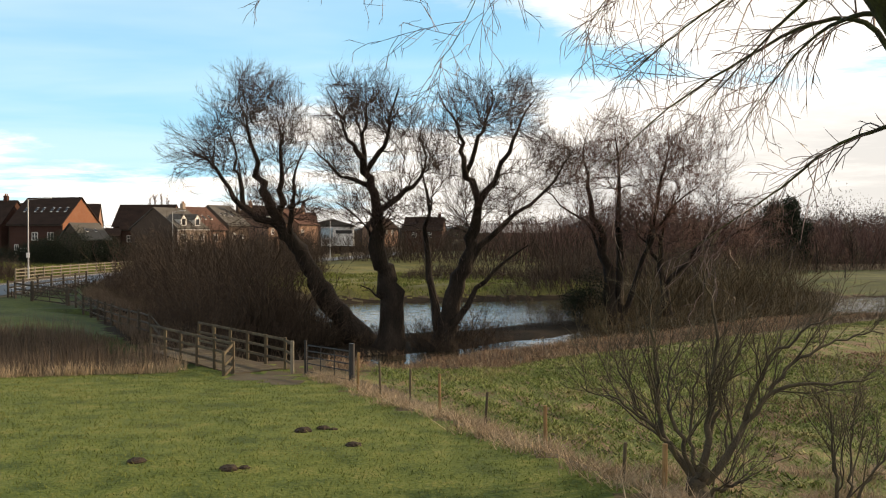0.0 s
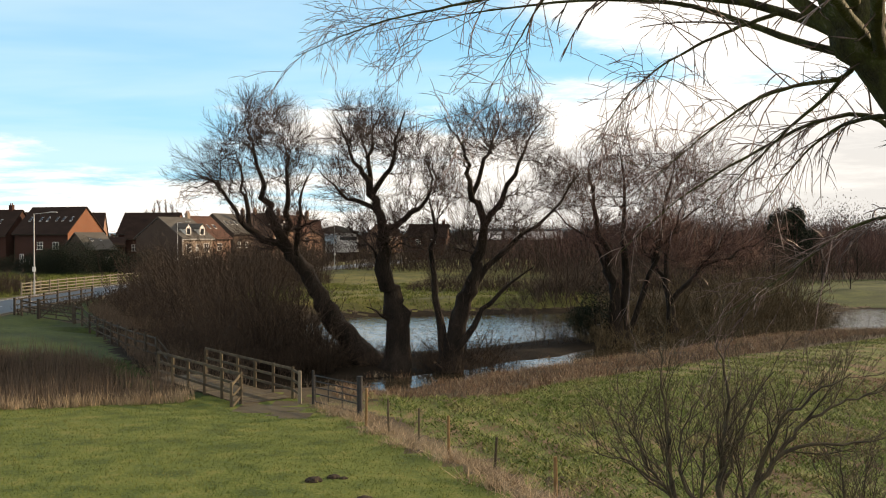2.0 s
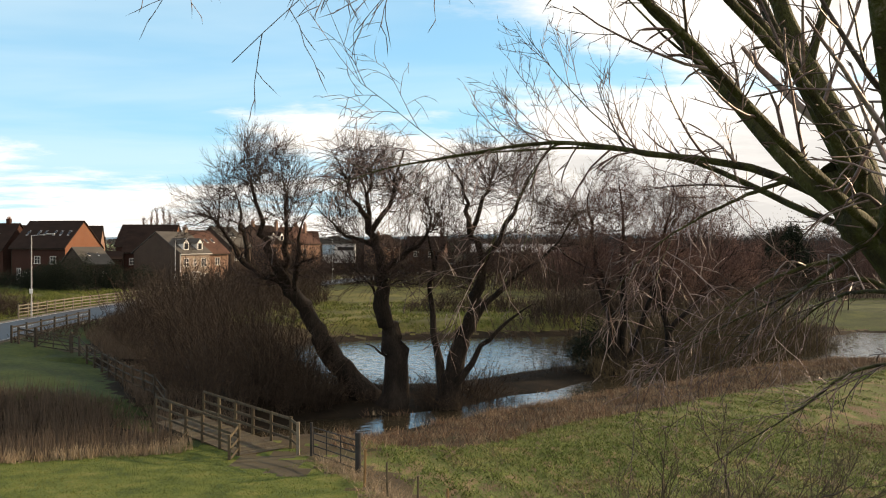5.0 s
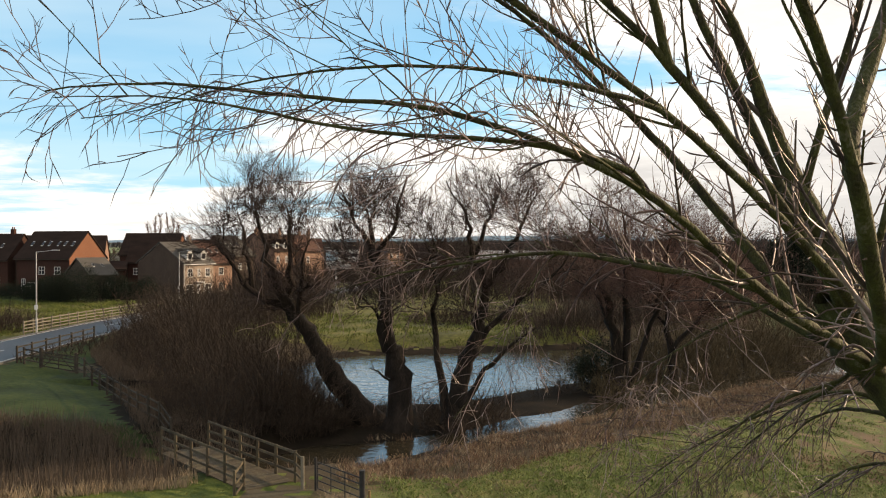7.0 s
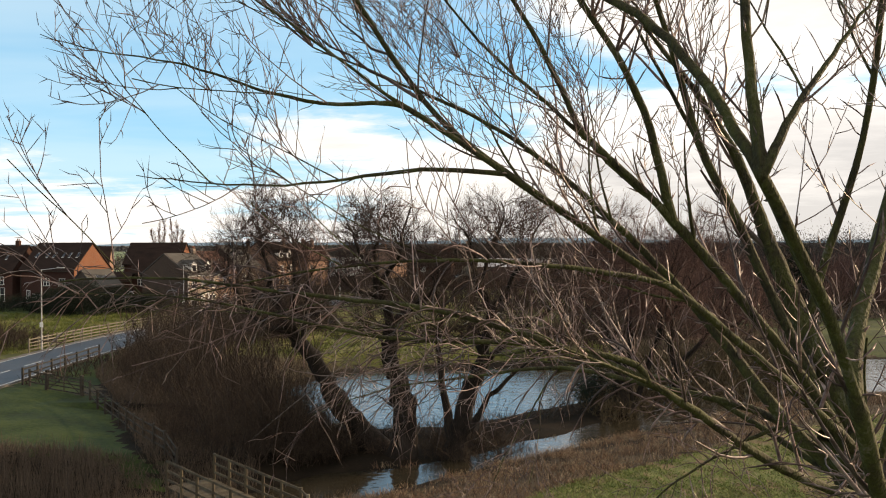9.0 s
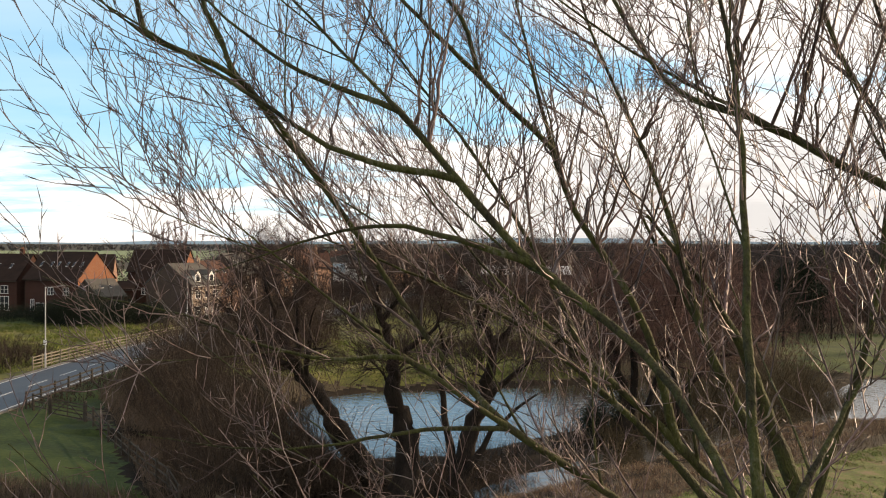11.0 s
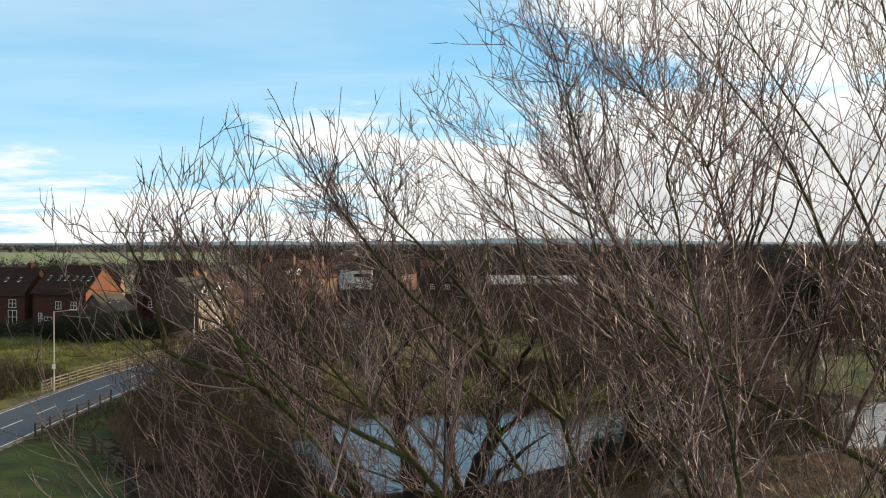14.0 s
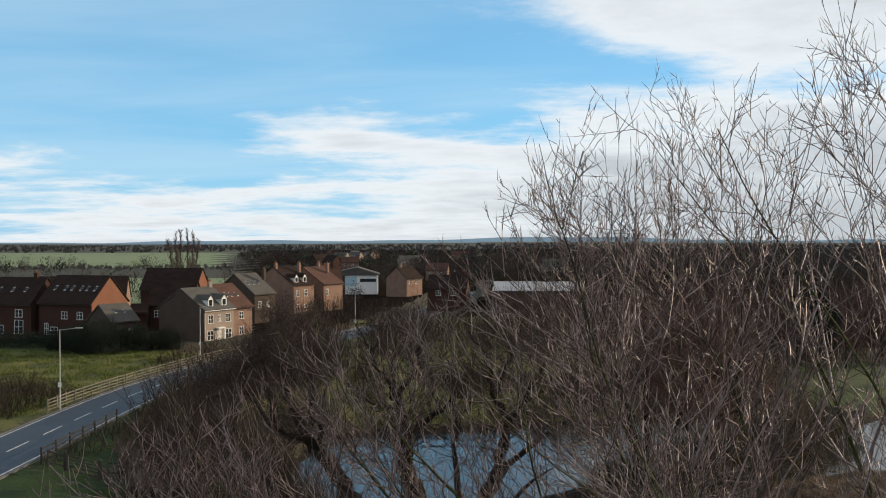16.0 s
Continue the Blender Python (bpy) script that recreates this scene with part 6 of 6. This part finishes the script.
limb(0.0288, 0.0051, [(2.18, 7.40, 14.87), (1.99, 7.40, 15.87), (1.79, 7.40, 16.46), (1.37, 7.50, 16.71), (0.97, 7.50, 17.41)])
# wood is never thinner below a fork than above it
for n in range(len(limbs) - 1, 0, -1):
    parent, i = joins[n]
    r = limbs[parent][1][0]
    r[:i + 1] = np.maximum(r[:i + 1], limbs[n][1][0, 0] * 1.02)
for n, (P, R) in enumerate(limbs):
    q, r = P[0], R[0] * (1 + 0.05 * wave(np.arange(R.shape[1]) * 1.0, np.full(R.shape[1], n * 3.0), 0.9))
    back = unit(q[0] - q[1])
    q = np.concatenate([[q[0] + back * r[0] * 0.9, q[0] + back * r[0] * 0.6], q])
    r = np.concatenate([[r[0] * 0.05, r[0] * 0.75], r])
    v, f = tubes([(q[None], r[None])], 14 if n == 0 else 9)
    name = "trunk" if n == 0 else "limb"
    attach(name, quad_mesh(name, v - HB, f, [MOSSBARK]), hero)
limbs = limbs[1:]
subs = []
for P, R in limbs:
    n = max(2, int(np.linalg.norm(np.diff(P[0], axis=0), axis=1).sum() * 0.7))
    subs.append(grow(P, R, n, 0.35, 0.92, (1.0, 2.2), (22, 45), 0.14, 0.05, 8, 0.45, 0.006, 0.3))
sub_P, sub_R = np.concatenate([g[0] for g in subs]), np.concatenate([g[1] for g in subs])
P1, R1 = [], []
crowded = (sub_P[:, 0, 0] > 1.6) & (sub_P[:, 0, 2] < 12.5) & (rng.random(len(sub_P)) < 0.65)
fits = (sub_P[:, -1, 0] > -3.7) & ((sub_P[:, -1, 1] > 2.9) | (sub_P[:, -1, 0] > 2.2)) & ~crowded
fits &= sub_P[:, -1, 2] < 16.5 + 0.62 * (sub_P[:, -1, 0] + 2)
sub_P, sub_R = sub_P[fits], sub_R[fits]
for P, R in [*limbs, (sub_P, sub_R)]:
    n = max(5, int(np.linalg.norm(np.diff(P[0], axis=0), axis=1).sum() * 2.3))
    g = grow(P, R, n, 0.2, 0.99, (0.6, 1.4), (30, 58), 0.3, 0.05, 6, 0.42, 0.0046, 0.35)
    P1.append(g[0]), R1.append(g[1])


def crown_top(p):
    dome = np.interp(p[:, 0], [-3.4, -2.3, -1.2, -0.8, -0.4, 0, 0.4, 1, 2, 4, 6], [15.85, 16.6, 16.9, 17.3, 17.9, 18.2, 18.5, 19.0, 19.5, 20.2, 20.8])
    ragged = 0.3 * wave(p[:, 0], p[:, 1], 0.28) + 0.2 * wave(p[:, 0], p[:, 1], 0.7, 3)
    return dome - (0.1 + 0.2 * step01(p[:, 0], -1.5, 0.5)) * np.clip(8 - p[:, 1], 0, 4) + ragged


def allowed(p):
    clear = (p[:, 1] > 2.9) | (p[:, 0] > 2.2)
    return (p[:, 2] < crown_top(p) - 0.4 * rng.random(len(p))) & clear & (p[:, 0] > -3.6 - 0.25 * rng.random(len(p)))


def hanging(P):
    """Shoots low down hang, those high up rise."""
    return (P[:, 0, 2] < 9.6) | ((P[:, 0, 0] < 0.4) & (P[:, 0, 2] < 11.0))


first = (np.concatenate(P1), np.concatenate(R1))
inner = (first[0][:, 0, 0] > 1.0) & (first[0][:, 0, 2] < 13) & (first[0][:, 0, 2] > 9.6)
upper = first[0][:, 0, 2] > 12.5
airy = (first[0][:, 0, 0] < -0.5) & (first[0][:, 0, 2] > 10.6) & (first[0][:, 0, 2] < 12.2) & (rng.random(len(inner)) < 0.5)
first = keep(first, allowed(first[0][:, -1]) & ~airy & (~inner | (rng.random(len(inner)) < 0.6)) & (~upper | (rng.random(len(inner)) < np.where(first[0][:, 0, 0] > 1.2, 0.8, 0.38))))
low, high = keep(first, hanging(first[0]) & (rng.random(len(first[0])) < 0.9)), keep(first, ~hanging(first[0]))
drops = [grow(P, R, 16, 0.4, 0.99, (0.45, 1.1), (24, 58), -0.12, 0.08, 7, 0.5, 0.0042, 0.5, 0.3) for P, R in limbs if P[0, -1, 0] < -1.8 and P[0, -1, 2] < 11.4]
drops += [grow(P, R, 16, 0.3, 0.99, (0.4, 1.1), (24, 62), -0.1, 0.12, 7, 0.5, 0.0042, 0.5, 0.28) for P, R in limbs if P[0, -1, 2] < 8.4]
drops = (np.concatenate([g[0] for g in drops]), np.concatenate([g[1] for g in drops]))
drops = keep(drops, drops[0][:, -1, 0] > -4.0)
drop_tips = grow(*drops, 3, 0.2, 0.95, (0.2, 0.5), (20, 50), -0.1, 0.1, 4, 0.7, 0.0034, 0.6, 0.25)
low[0][:, :, 2] -= np.linspace(0, 1, 6)[None] ** 2 * rng.uniform(0.0, 0.6, (len(low[0]), 1))
second = [keep(g, allowed(g[0][:, -1])) for g in (
    grow(*high, 5, 0.12, 0.98, (0.2, 0.8), (32, 62), 0.2, 0.1, 6, 0.55, 0.0042, 0.35, 0.0, 0.45),
    grow(*low, 4, 0.15, 0.97, (0.4, 0.9), (28, 65), -0.05, 0.16, 6, 0.6, 0.0042, 0.55, 0.16))]
third = [keep(g, allowed(g[0][:, -1])) for g in (
    grow(*second[0], 3, 0.15, 0.95, (0.06, 0.3), (30, 62), 0.18, 0.1, 3, 0.75, 0.0034, 0.4, 0.0, 0.45),
    grow(*second[1], 2, 0.15, 0.95, (0.18, 0.4), (22, 60), -0.05, 0.2, 4, 0.75, 0.0034, 0.65, 0.2))]
# straight leading shoots that fill the top of the crown, each from a limb below it
wood = np.concatenate([g[0][0] for g in limbs] + [sub_P.reshape(-1, 3)])
girth = np.concatenate([g[1][0] for g in limbs] + [sub_R.reshape(-1)])
lead_P, lead_R = [], []
for k in range(680):
    tip = np.array([rng.uniform(-3.5, 5.6) if k < 110 else rng.uniform(-3.5, -0.4), rng.uniform(4.8, 10.2), 0])
    if k >= 165:
        tip[0] = rng.uniform(-3.3, 1.8) if k < 220 else rng.uniform(-0.9, 2.4) if k < 260 else rng.uniform(-3.3, 2.6) if k < 430 else rng.uniform(0.3, 5.0) if k < 560 else rng.uniform(-1.8, 2.6) if k < 650 else rng.uniform(-3.5, -1.2)
    under = rng.exponential(1.1) if k < 165 else rng.uniform(0.4, 2.4) if k < 220 else rng.uniform(0.0, 1.6) if k < 260 else rng.uniform(1.6, 5.2) if k < 650 else rng.exponential(0.5)
    tip[2] = crown_top(tip[None])[0] - 0.1 - under
    if tip[2] < 13.3:
        continue
    way = tip - wood
    lean = np.interp(tip[0], [-3.5, 0, 3], [0.85, 0.5, 0.1])
    flat = np.hypot(way[:, 0] + lean * way[:, 2], way[:, 1])
    cost = np.where((way[:, 2] > 0.4) & (flat < 0.6 * way[:, 2] + 0.3), np.linalg.norm(way, axis=1) + flat + rng.random(len(way)) * 0.5, 99)
    i = cost.argmin()
    if cost[i] > 5.0:
        continue
    u = np.linspace(0, 1, 10)[:, None]
    bend = wood[i] + way[i] * np.array([0.56, 0.56, 0.46])
    q = wood[i] * (1 - u) ** 2 + 2 * bend * u * (1 - u) + tip * u * u
    q[1:-1] += rng.normal(scale=0.014, size=(8, 3))
    r = min(0.8 * girth[i], 0.007 + 0.0055 * np.linalg.norm(way[i]))
    lead_P.append(q), lead_R.append(np.linspace(r, 0.0022, 10))
lead = (np.array(lead_P), np.array(lead_R))
shoots = grow(*lead, 6, 0.15, 0.98, (0.15, 0.9), (30, 52), 0.22, 0.06, 6, 0.5, 0.0042, 0.3, 0.0, 0.38)
shoots = keep(shoots, allowed(shoots[0][:, -1]))
spray = grow(*shoots, 3, 0.15, 0.98, (0.06, 0.32), (28, 52), 0.2, 0.07, 3, 0.75, 0.0032, 0.4, 0.0, 0.4)
spurs = []
for P, R in limbs:
    n = max(4, int(np.linalg.norm(np.diff(P[0], axis=0), axis=1).sum() * 6))
    spurs.append(grow(P, R, n, 0.05, 0.98, (0.05, 0.38), (45, 85), 0.3, 0.16, 4, 0.25, 0.0028, 0.6))
spurs = (np.concatenate([g[0] for g in spurs]), np.minimum(np.concatenate([g[1] for g in spurs]), 0.007))
for P, R in zip(sub_P, sub_R):
    v, f = tubes([(P[None], R[None])], 6)
    attach("branch", quad_mesh("branch", v - HB, f, [MOSSBARK]), hero)
v, f = tubes([low, high, lead], 5)
tagged(attach("branchwork", quad_mesh("branchwork", v - HB, f, [TWIG]), hero, "slender reddish-grey branches"), kind="stuff")
v, f = twigs([*second, *third, drops, drop_tips, shoots, spray, spurs])
tagged(attach("twigwork", quad_mesh("twigwork", v - HB, f, [TWIG]), hero, "fine bare twigs"), kind="stuff")

# ---- many-stemmed bushes on the field side of the fence ----
BUSH = [(9, 0.2, 0.97, (0.8, 1.7), (20, 50), 0.25, 0.12, 6, 0.45, 0.007, 0.35), (7, 0.15, 0.97, (0.4, 0.9), (20, 50), 0.2, 0.14, 5, 0.55, 0.0045, 0.5), (3, 0.15, 0.95, (0.2, 0.5), (20, 50), 0.1, 0.14, 3, 0.7, 0.003, 0.6)]
bx, by, bz = 4.28, 15.1, 0.0


def stem(r0, r1, *points):
    line = smooth_line([(bx + p[0], by + p[1], bz + p[2]) for p in points], r0, r1, 16)
    line[0][0, 2:] += rng.normal(scale=0.026, size=(14, 3))
    return line


tree("willow_bush", "bare many-stemmed bush with a short thick trunk", [
    stem(0.24, 0.16, (-0.05, 0, 0.9), (-0.03, 0, 1.5), (-0.05, 0, 2.0)),
    stem(0.075, 0.012, (-0.12, 0, 1.8), (-0.56, 0.1, 2.39), (-0.74, 0.1, 2.66), (-0.75, 0.15, 3.77), (-0.85, 0.2, 4.63), (-0.9, 0.2, 5.1)),
    stem(0.08, 0.012, (-0.06, 0, 1.8), (0.05, -0.1, 2.38), (0.11, -0.1, 3.16), (0.19, -0.1, 4.01), (0.14, -0.1, 4.66), (-0.04, -0.2, 5.4)),
    stem(0.05, 0.01, (-0.12, 0, 1.8), (-0.4, -0.3, 2.49), (-0.62, -0.4, 2.96), (-0.74, -0.5, 3.68), (-0.43, -0.6, 4.33)),
    stem(0.055, 0.01, (0.05, 0.1, 1.85), (0.23, 0.3, 2.62), (0.46, 0.4, 3.27), (0.87, 0.5, 4.13), (1.2, 0.6, 4.6)),
    stem(0.085, 0.01, (0.05, 0, 1.75), (0.49, 0.1, 2.12), (0.75, 0.1, 2.8), (1.17, 0.2, 3.31), (1.77, 0.2, 3.44), (2.56, 0.2, 3.45), (3.0, 0.2, 3.52)),
    stem(0.05, 0.01, (0.75, 0.1, 2.82), (0.86, 0, 3.28), (1.11, -0.2, 4.03), (1.56, -0.3, 4.36), (2.15, -0.4, 4.76)),
    stem(0.042, 0.01, (1.2, 0.2, 3.3), (1.57, 0.3, 3.76), (2.24, 0.4, 4.08), (3.28, 0.5, 4.31)),
    stem(0.05, 0.02, (0.05, 0, 1.5), (0.4, -0.2, 1.72), (0.67, -0.3, 1.88)),
    stem(0.045, 0.008, (-0.3, 0, 2.0), (-0.96, -0.2, 2.85), (-1.56, -0.3, 3.26), (-2.08, -0.4, 3.43)),
    stem(0.042, 0.008, (-0.56, 0.1, 2.39), (-0.98, 0.3, 2.88), (-1.3, 0.4, 3.53), (-1.57, 0.4, 4.07)),
    stem(0.045, 0.008, (-0.06, 0.1, 1.85), (-0.15, 0.4, 2.53), (0.0, 0.5, 3.32), (0.23, 0.6, 3.98)),
    stem(0.03, 0.008, (0.43, 0.1, 2.1), (0.47, 0.2, 2.97), (0.46, 0.3, 3.56))], BUSH, BUSHBARK, BUSHBARK, None, 8, category="bush", bare=1)
bx, by, bz = on_ground(6.75, 15.2)
tree("willow_bush", "slender bare sapling with several thin stems", [
    stem(0.05, 0.008, (0, 0, -0.2), (-0.15, 0, 0.6), (-0.2, 0, 1.4), (-0.3, 0, 2.1)),
    stem(0.04, 0.008, (0.05, 0, -0.2), (0.15, 0.1, 0.8), (0.2, 0.1, 1.6)),
    stem(0.04, 0.008, (0, 0, -0.1), (0.4, 0, 0.5), (0.8, 0.1, 1.0), (1.0, 0.1, 1.6))], BUSH, BUSHBARK, BUSHBARK, None, 7, category="bush")

# ---- grasses ----
water_d = lambda x, y: np.maximum(edge_distance(x, y, STREAM), edge_distance(x, y, POND))
lawn_at = scatter(46000, -18, 6, 10, 34, lambda x, y: region(x, y) == 0)
stuff("lawn_blades", *blades(lawn_at, 2, (0.03, 0.085), 0.008, 0.6, 0.05), BLADE, "short mown winter grass on the bank", "grass")
crop_at = scatter(150000, -3, 32, 12, 58, lambda x, y: (region(x, y) == 1) & (0.6 * np.sin(fence_side(x, y) * 3.4 + 1.6 * wave(x, y, 5)) + 1.0 * wave(x, y, 1.9, 4) + 0.9 * wave(x, y, 5.5, 1) + rng.normal(scale=0.6, size=x.shape) > -0.75 + 0.055 * np.maximum(x - 3, 0)))
stuff("crop_leaves", *blades(crop_at, 2, (0.05, 0.14), 0.022, 0.9, 0.09), CROPLEAF, "low green crop leaves in uneven rows", "crop")
patches = scatter(16000, 5, 24, 20, 42, lambda x, y: (region(x, y) == 1) & ((np.hypot((x - 9.4) / 2.6, (y - 25.5) / 2.2) < 1 + 0.3 * wave(x, y, 0.9)) | (np.hypot((x - 17.5) / 3.4, (y - 36) / 2.6) < 1 + 0.3 * wave(x, y, 0.9))))
rough = scatter(9000, 2.5, 9, 10, 18, lambda x, y: (fence_side(x, y) > 0.4) & (wave(x, y, 0.5) + 0.6 * wave(x, y, 1.5, 3) + rng.normal(scale=0.3, size=x.shape) > 0.1))
stuff("rough_grass", *blades(rough, 3, (0.08, 0.35), 0.008, 0.8, 0.1), STRAW, "pale rough grass round the bushes", "grass")
stuff("dead_stubble", *blades(patches, 3, (0.04, 0.12), 0.02, 1.2, 0.1), RUST, "flattened rust-brown stubble patches in the crop", "grass")
strip = scatter(20000, -5, 6, 12, 31, lambda x, y: (fence_side(x, y) > -1.0 + 0.35 * wave(x, y, 1.1)) & (fence_side(x, y) < 0.35 + 0.4 * wave(x, y, 1.4, 2)) & (wave(x, y, 0.4) + 0.5 * wave(x, y, 1.2, 4) + rng.normal(scale=0.3, size=x.shape) > -0.2))
stuff("dry_grass", *blades(strip, 3, (0.1, 0.4), 0.008, 0.9, 0.12), STRAW, "pale dry long grass along the wire fence", "grass")
bank_line = lambda x: np.interp(x, [-4, 0, 5.2, 8.2, 16, 25, 28, 60], [34.3, 35.8, 41.8, 43.7, 50.6, 56, 58.1, 74])
bank = scatter(90000, -5, 46, 33, 80, lambda x, y: (y > bank_line(x) - 0.4 + 0.5 * wave(x, y, 1.2)) & (y < bank_line(x) + 14) & (water_d(x, y) < 0.35) & (edge_distance(x, y, STREAM) > -7) & (y < bank_line(x) + 12) & (fence_side(x, y) > 0) & (wave(x, y, 0.75) + 0.6 * wave(x, y, 0.27, 2) + rng.normal(scale=0.25, size=x.shape) > -0.1))
half = rng.random(len(bank)) < 0.5
stuff("bank_grass", *blades(bank[half], 4, (0.1, 0.45), 0.014, 0.6, 0.12), RUST, "rust-brown sedge and grass on the stream bank", "grass")
stuff("bank_grass", *blades(bank[~half], 4, (0.08, 0.36), 0.013, 0.7, 0.12), STRAW, "pale dry grass on the stream bank", "grass")
reed = scatter(30000, -50, -9.5, 25, 45, lambda x, y: (edge_distance(x, y, REEDBED) > 0.1) & (np.abs((x + 7.3) * bd.y - (y - 32.9) * bd.x) > 1.3))
stuff("reeds", *blades(reed, 2, (0.8, 1.6), 0.013, 0.16, 0.12), REED, "dense brown reeds filling the ditch", "reeds")
fringe = scatter(20000, -40, -8, 26, 34.5, lambda x, y: (edge_distance(x, y, REEDBED) > -0.7) & (edge_distance(x, y, REEDBED) < 0.3))
stuff("dry_grass", *blades(fringe[wave(fringe[:, 0], fringe[:, 1], 0.33) > -0.35], 3, (0.2, 0.65), 0.011, 0.35, 0.07), STRAW, "pale dry grass fringe at the lawn edge", "grass")
verge = scatter(40000, -34, 46, 36, 100, lambda x, y: (region(x, y) == 2) & (x > -26) & (water_d(x, y) < -0.3) & (edge_distance(x, y, ROAD, False) > 4))
stuff("rough_grass", *blades(verge, 3, (0.2, 0.6), 0.014, 0.4, 0.15), REED, "rough brown winter grass", "grass")

rim = scatter(16000, -44, -9, 34, 47, lambda x, y: (np.abs(edge_distance(x, y, REEDBED)) < 0.9) & (y > 36))
stuff("rough_grass", *blades(rim, 3, (0.15, 0.6), 0.014, 0.45, 0.14), REED, "rough grass between ditch and pasture", "grass")
strip2 = scatter(30000, -32, -8, 37, 82, lambda x, y: (np.abs(edge_distance(x, y, THICK_L)) < 1.6) & (x < -9 - 0.25 * (y - 37)))
stuff("dry_grass", *blades(strip2, 3, (0.3, 0.9), 0.012, 0.35, 0.12), REED, "tan grass between the field fence and thicket", "grass")

tussock = scatter(26000, -84, -40, 80, 128, lambda x, y: (region(x, y) == 5) & (wave(x, y, 0.8, 2) + 0.5 * wave(x, y, 2.1, 4) + rng.normal(scale=0.3, size=x.shape) > 0.1))
far_tussock = scatter(9000, -24, 14, 83, 112, lambda x, y: (region(x, y) == 5) & (wave(x, y, 1.4, 2) + rng.normal(scale=0.5, size=x.shape) > 0.1))
stuff("meadow_tussocks", *blades(far_tussock, 4, (0.15, 0.4), 0.03, 0.5, 0.16), BLADE, "yellow-olive tussocks in the meadow beyond the pond", "grass")
stuff("meadow_tussocks", *blades(tussock, 4, (0.2, 0.5), 0.035, 0.5, 0.2), BLADE, "yellow-green tussocks in the roadside meadow", "grass")

# ---- molehills on the lawn ----
for x, y, r in ((-3.2, 18.7, 0.2), (-2.83, 19.07, 0.16), (-2.6, 19.0, 0.1), (-1.94, 17.1, 0.16), (-5.6, 15.45, 0.17), (-3.85, 15.0, 0.17), (-3.6, 15.1, 0.1)):
    bm = bmesh.new()
    bmesh.ops.create_icosphere(bm, subdivisions=3, radius=1)
    for q in bm.verts:
        q.co *= 1 + 0.25 * noise.noise(q.co * 3 + Vector((x, y, 0)))
        q.co = Vector((q.co.x * r, q.co.y * r, q.co.z * r * 0.45))
    hill = tagged(part("molehill", bm, SOIL), "small dark molehill on the mown grass", "molehill", "molehills")
    hill.location = on_ground(x, y)
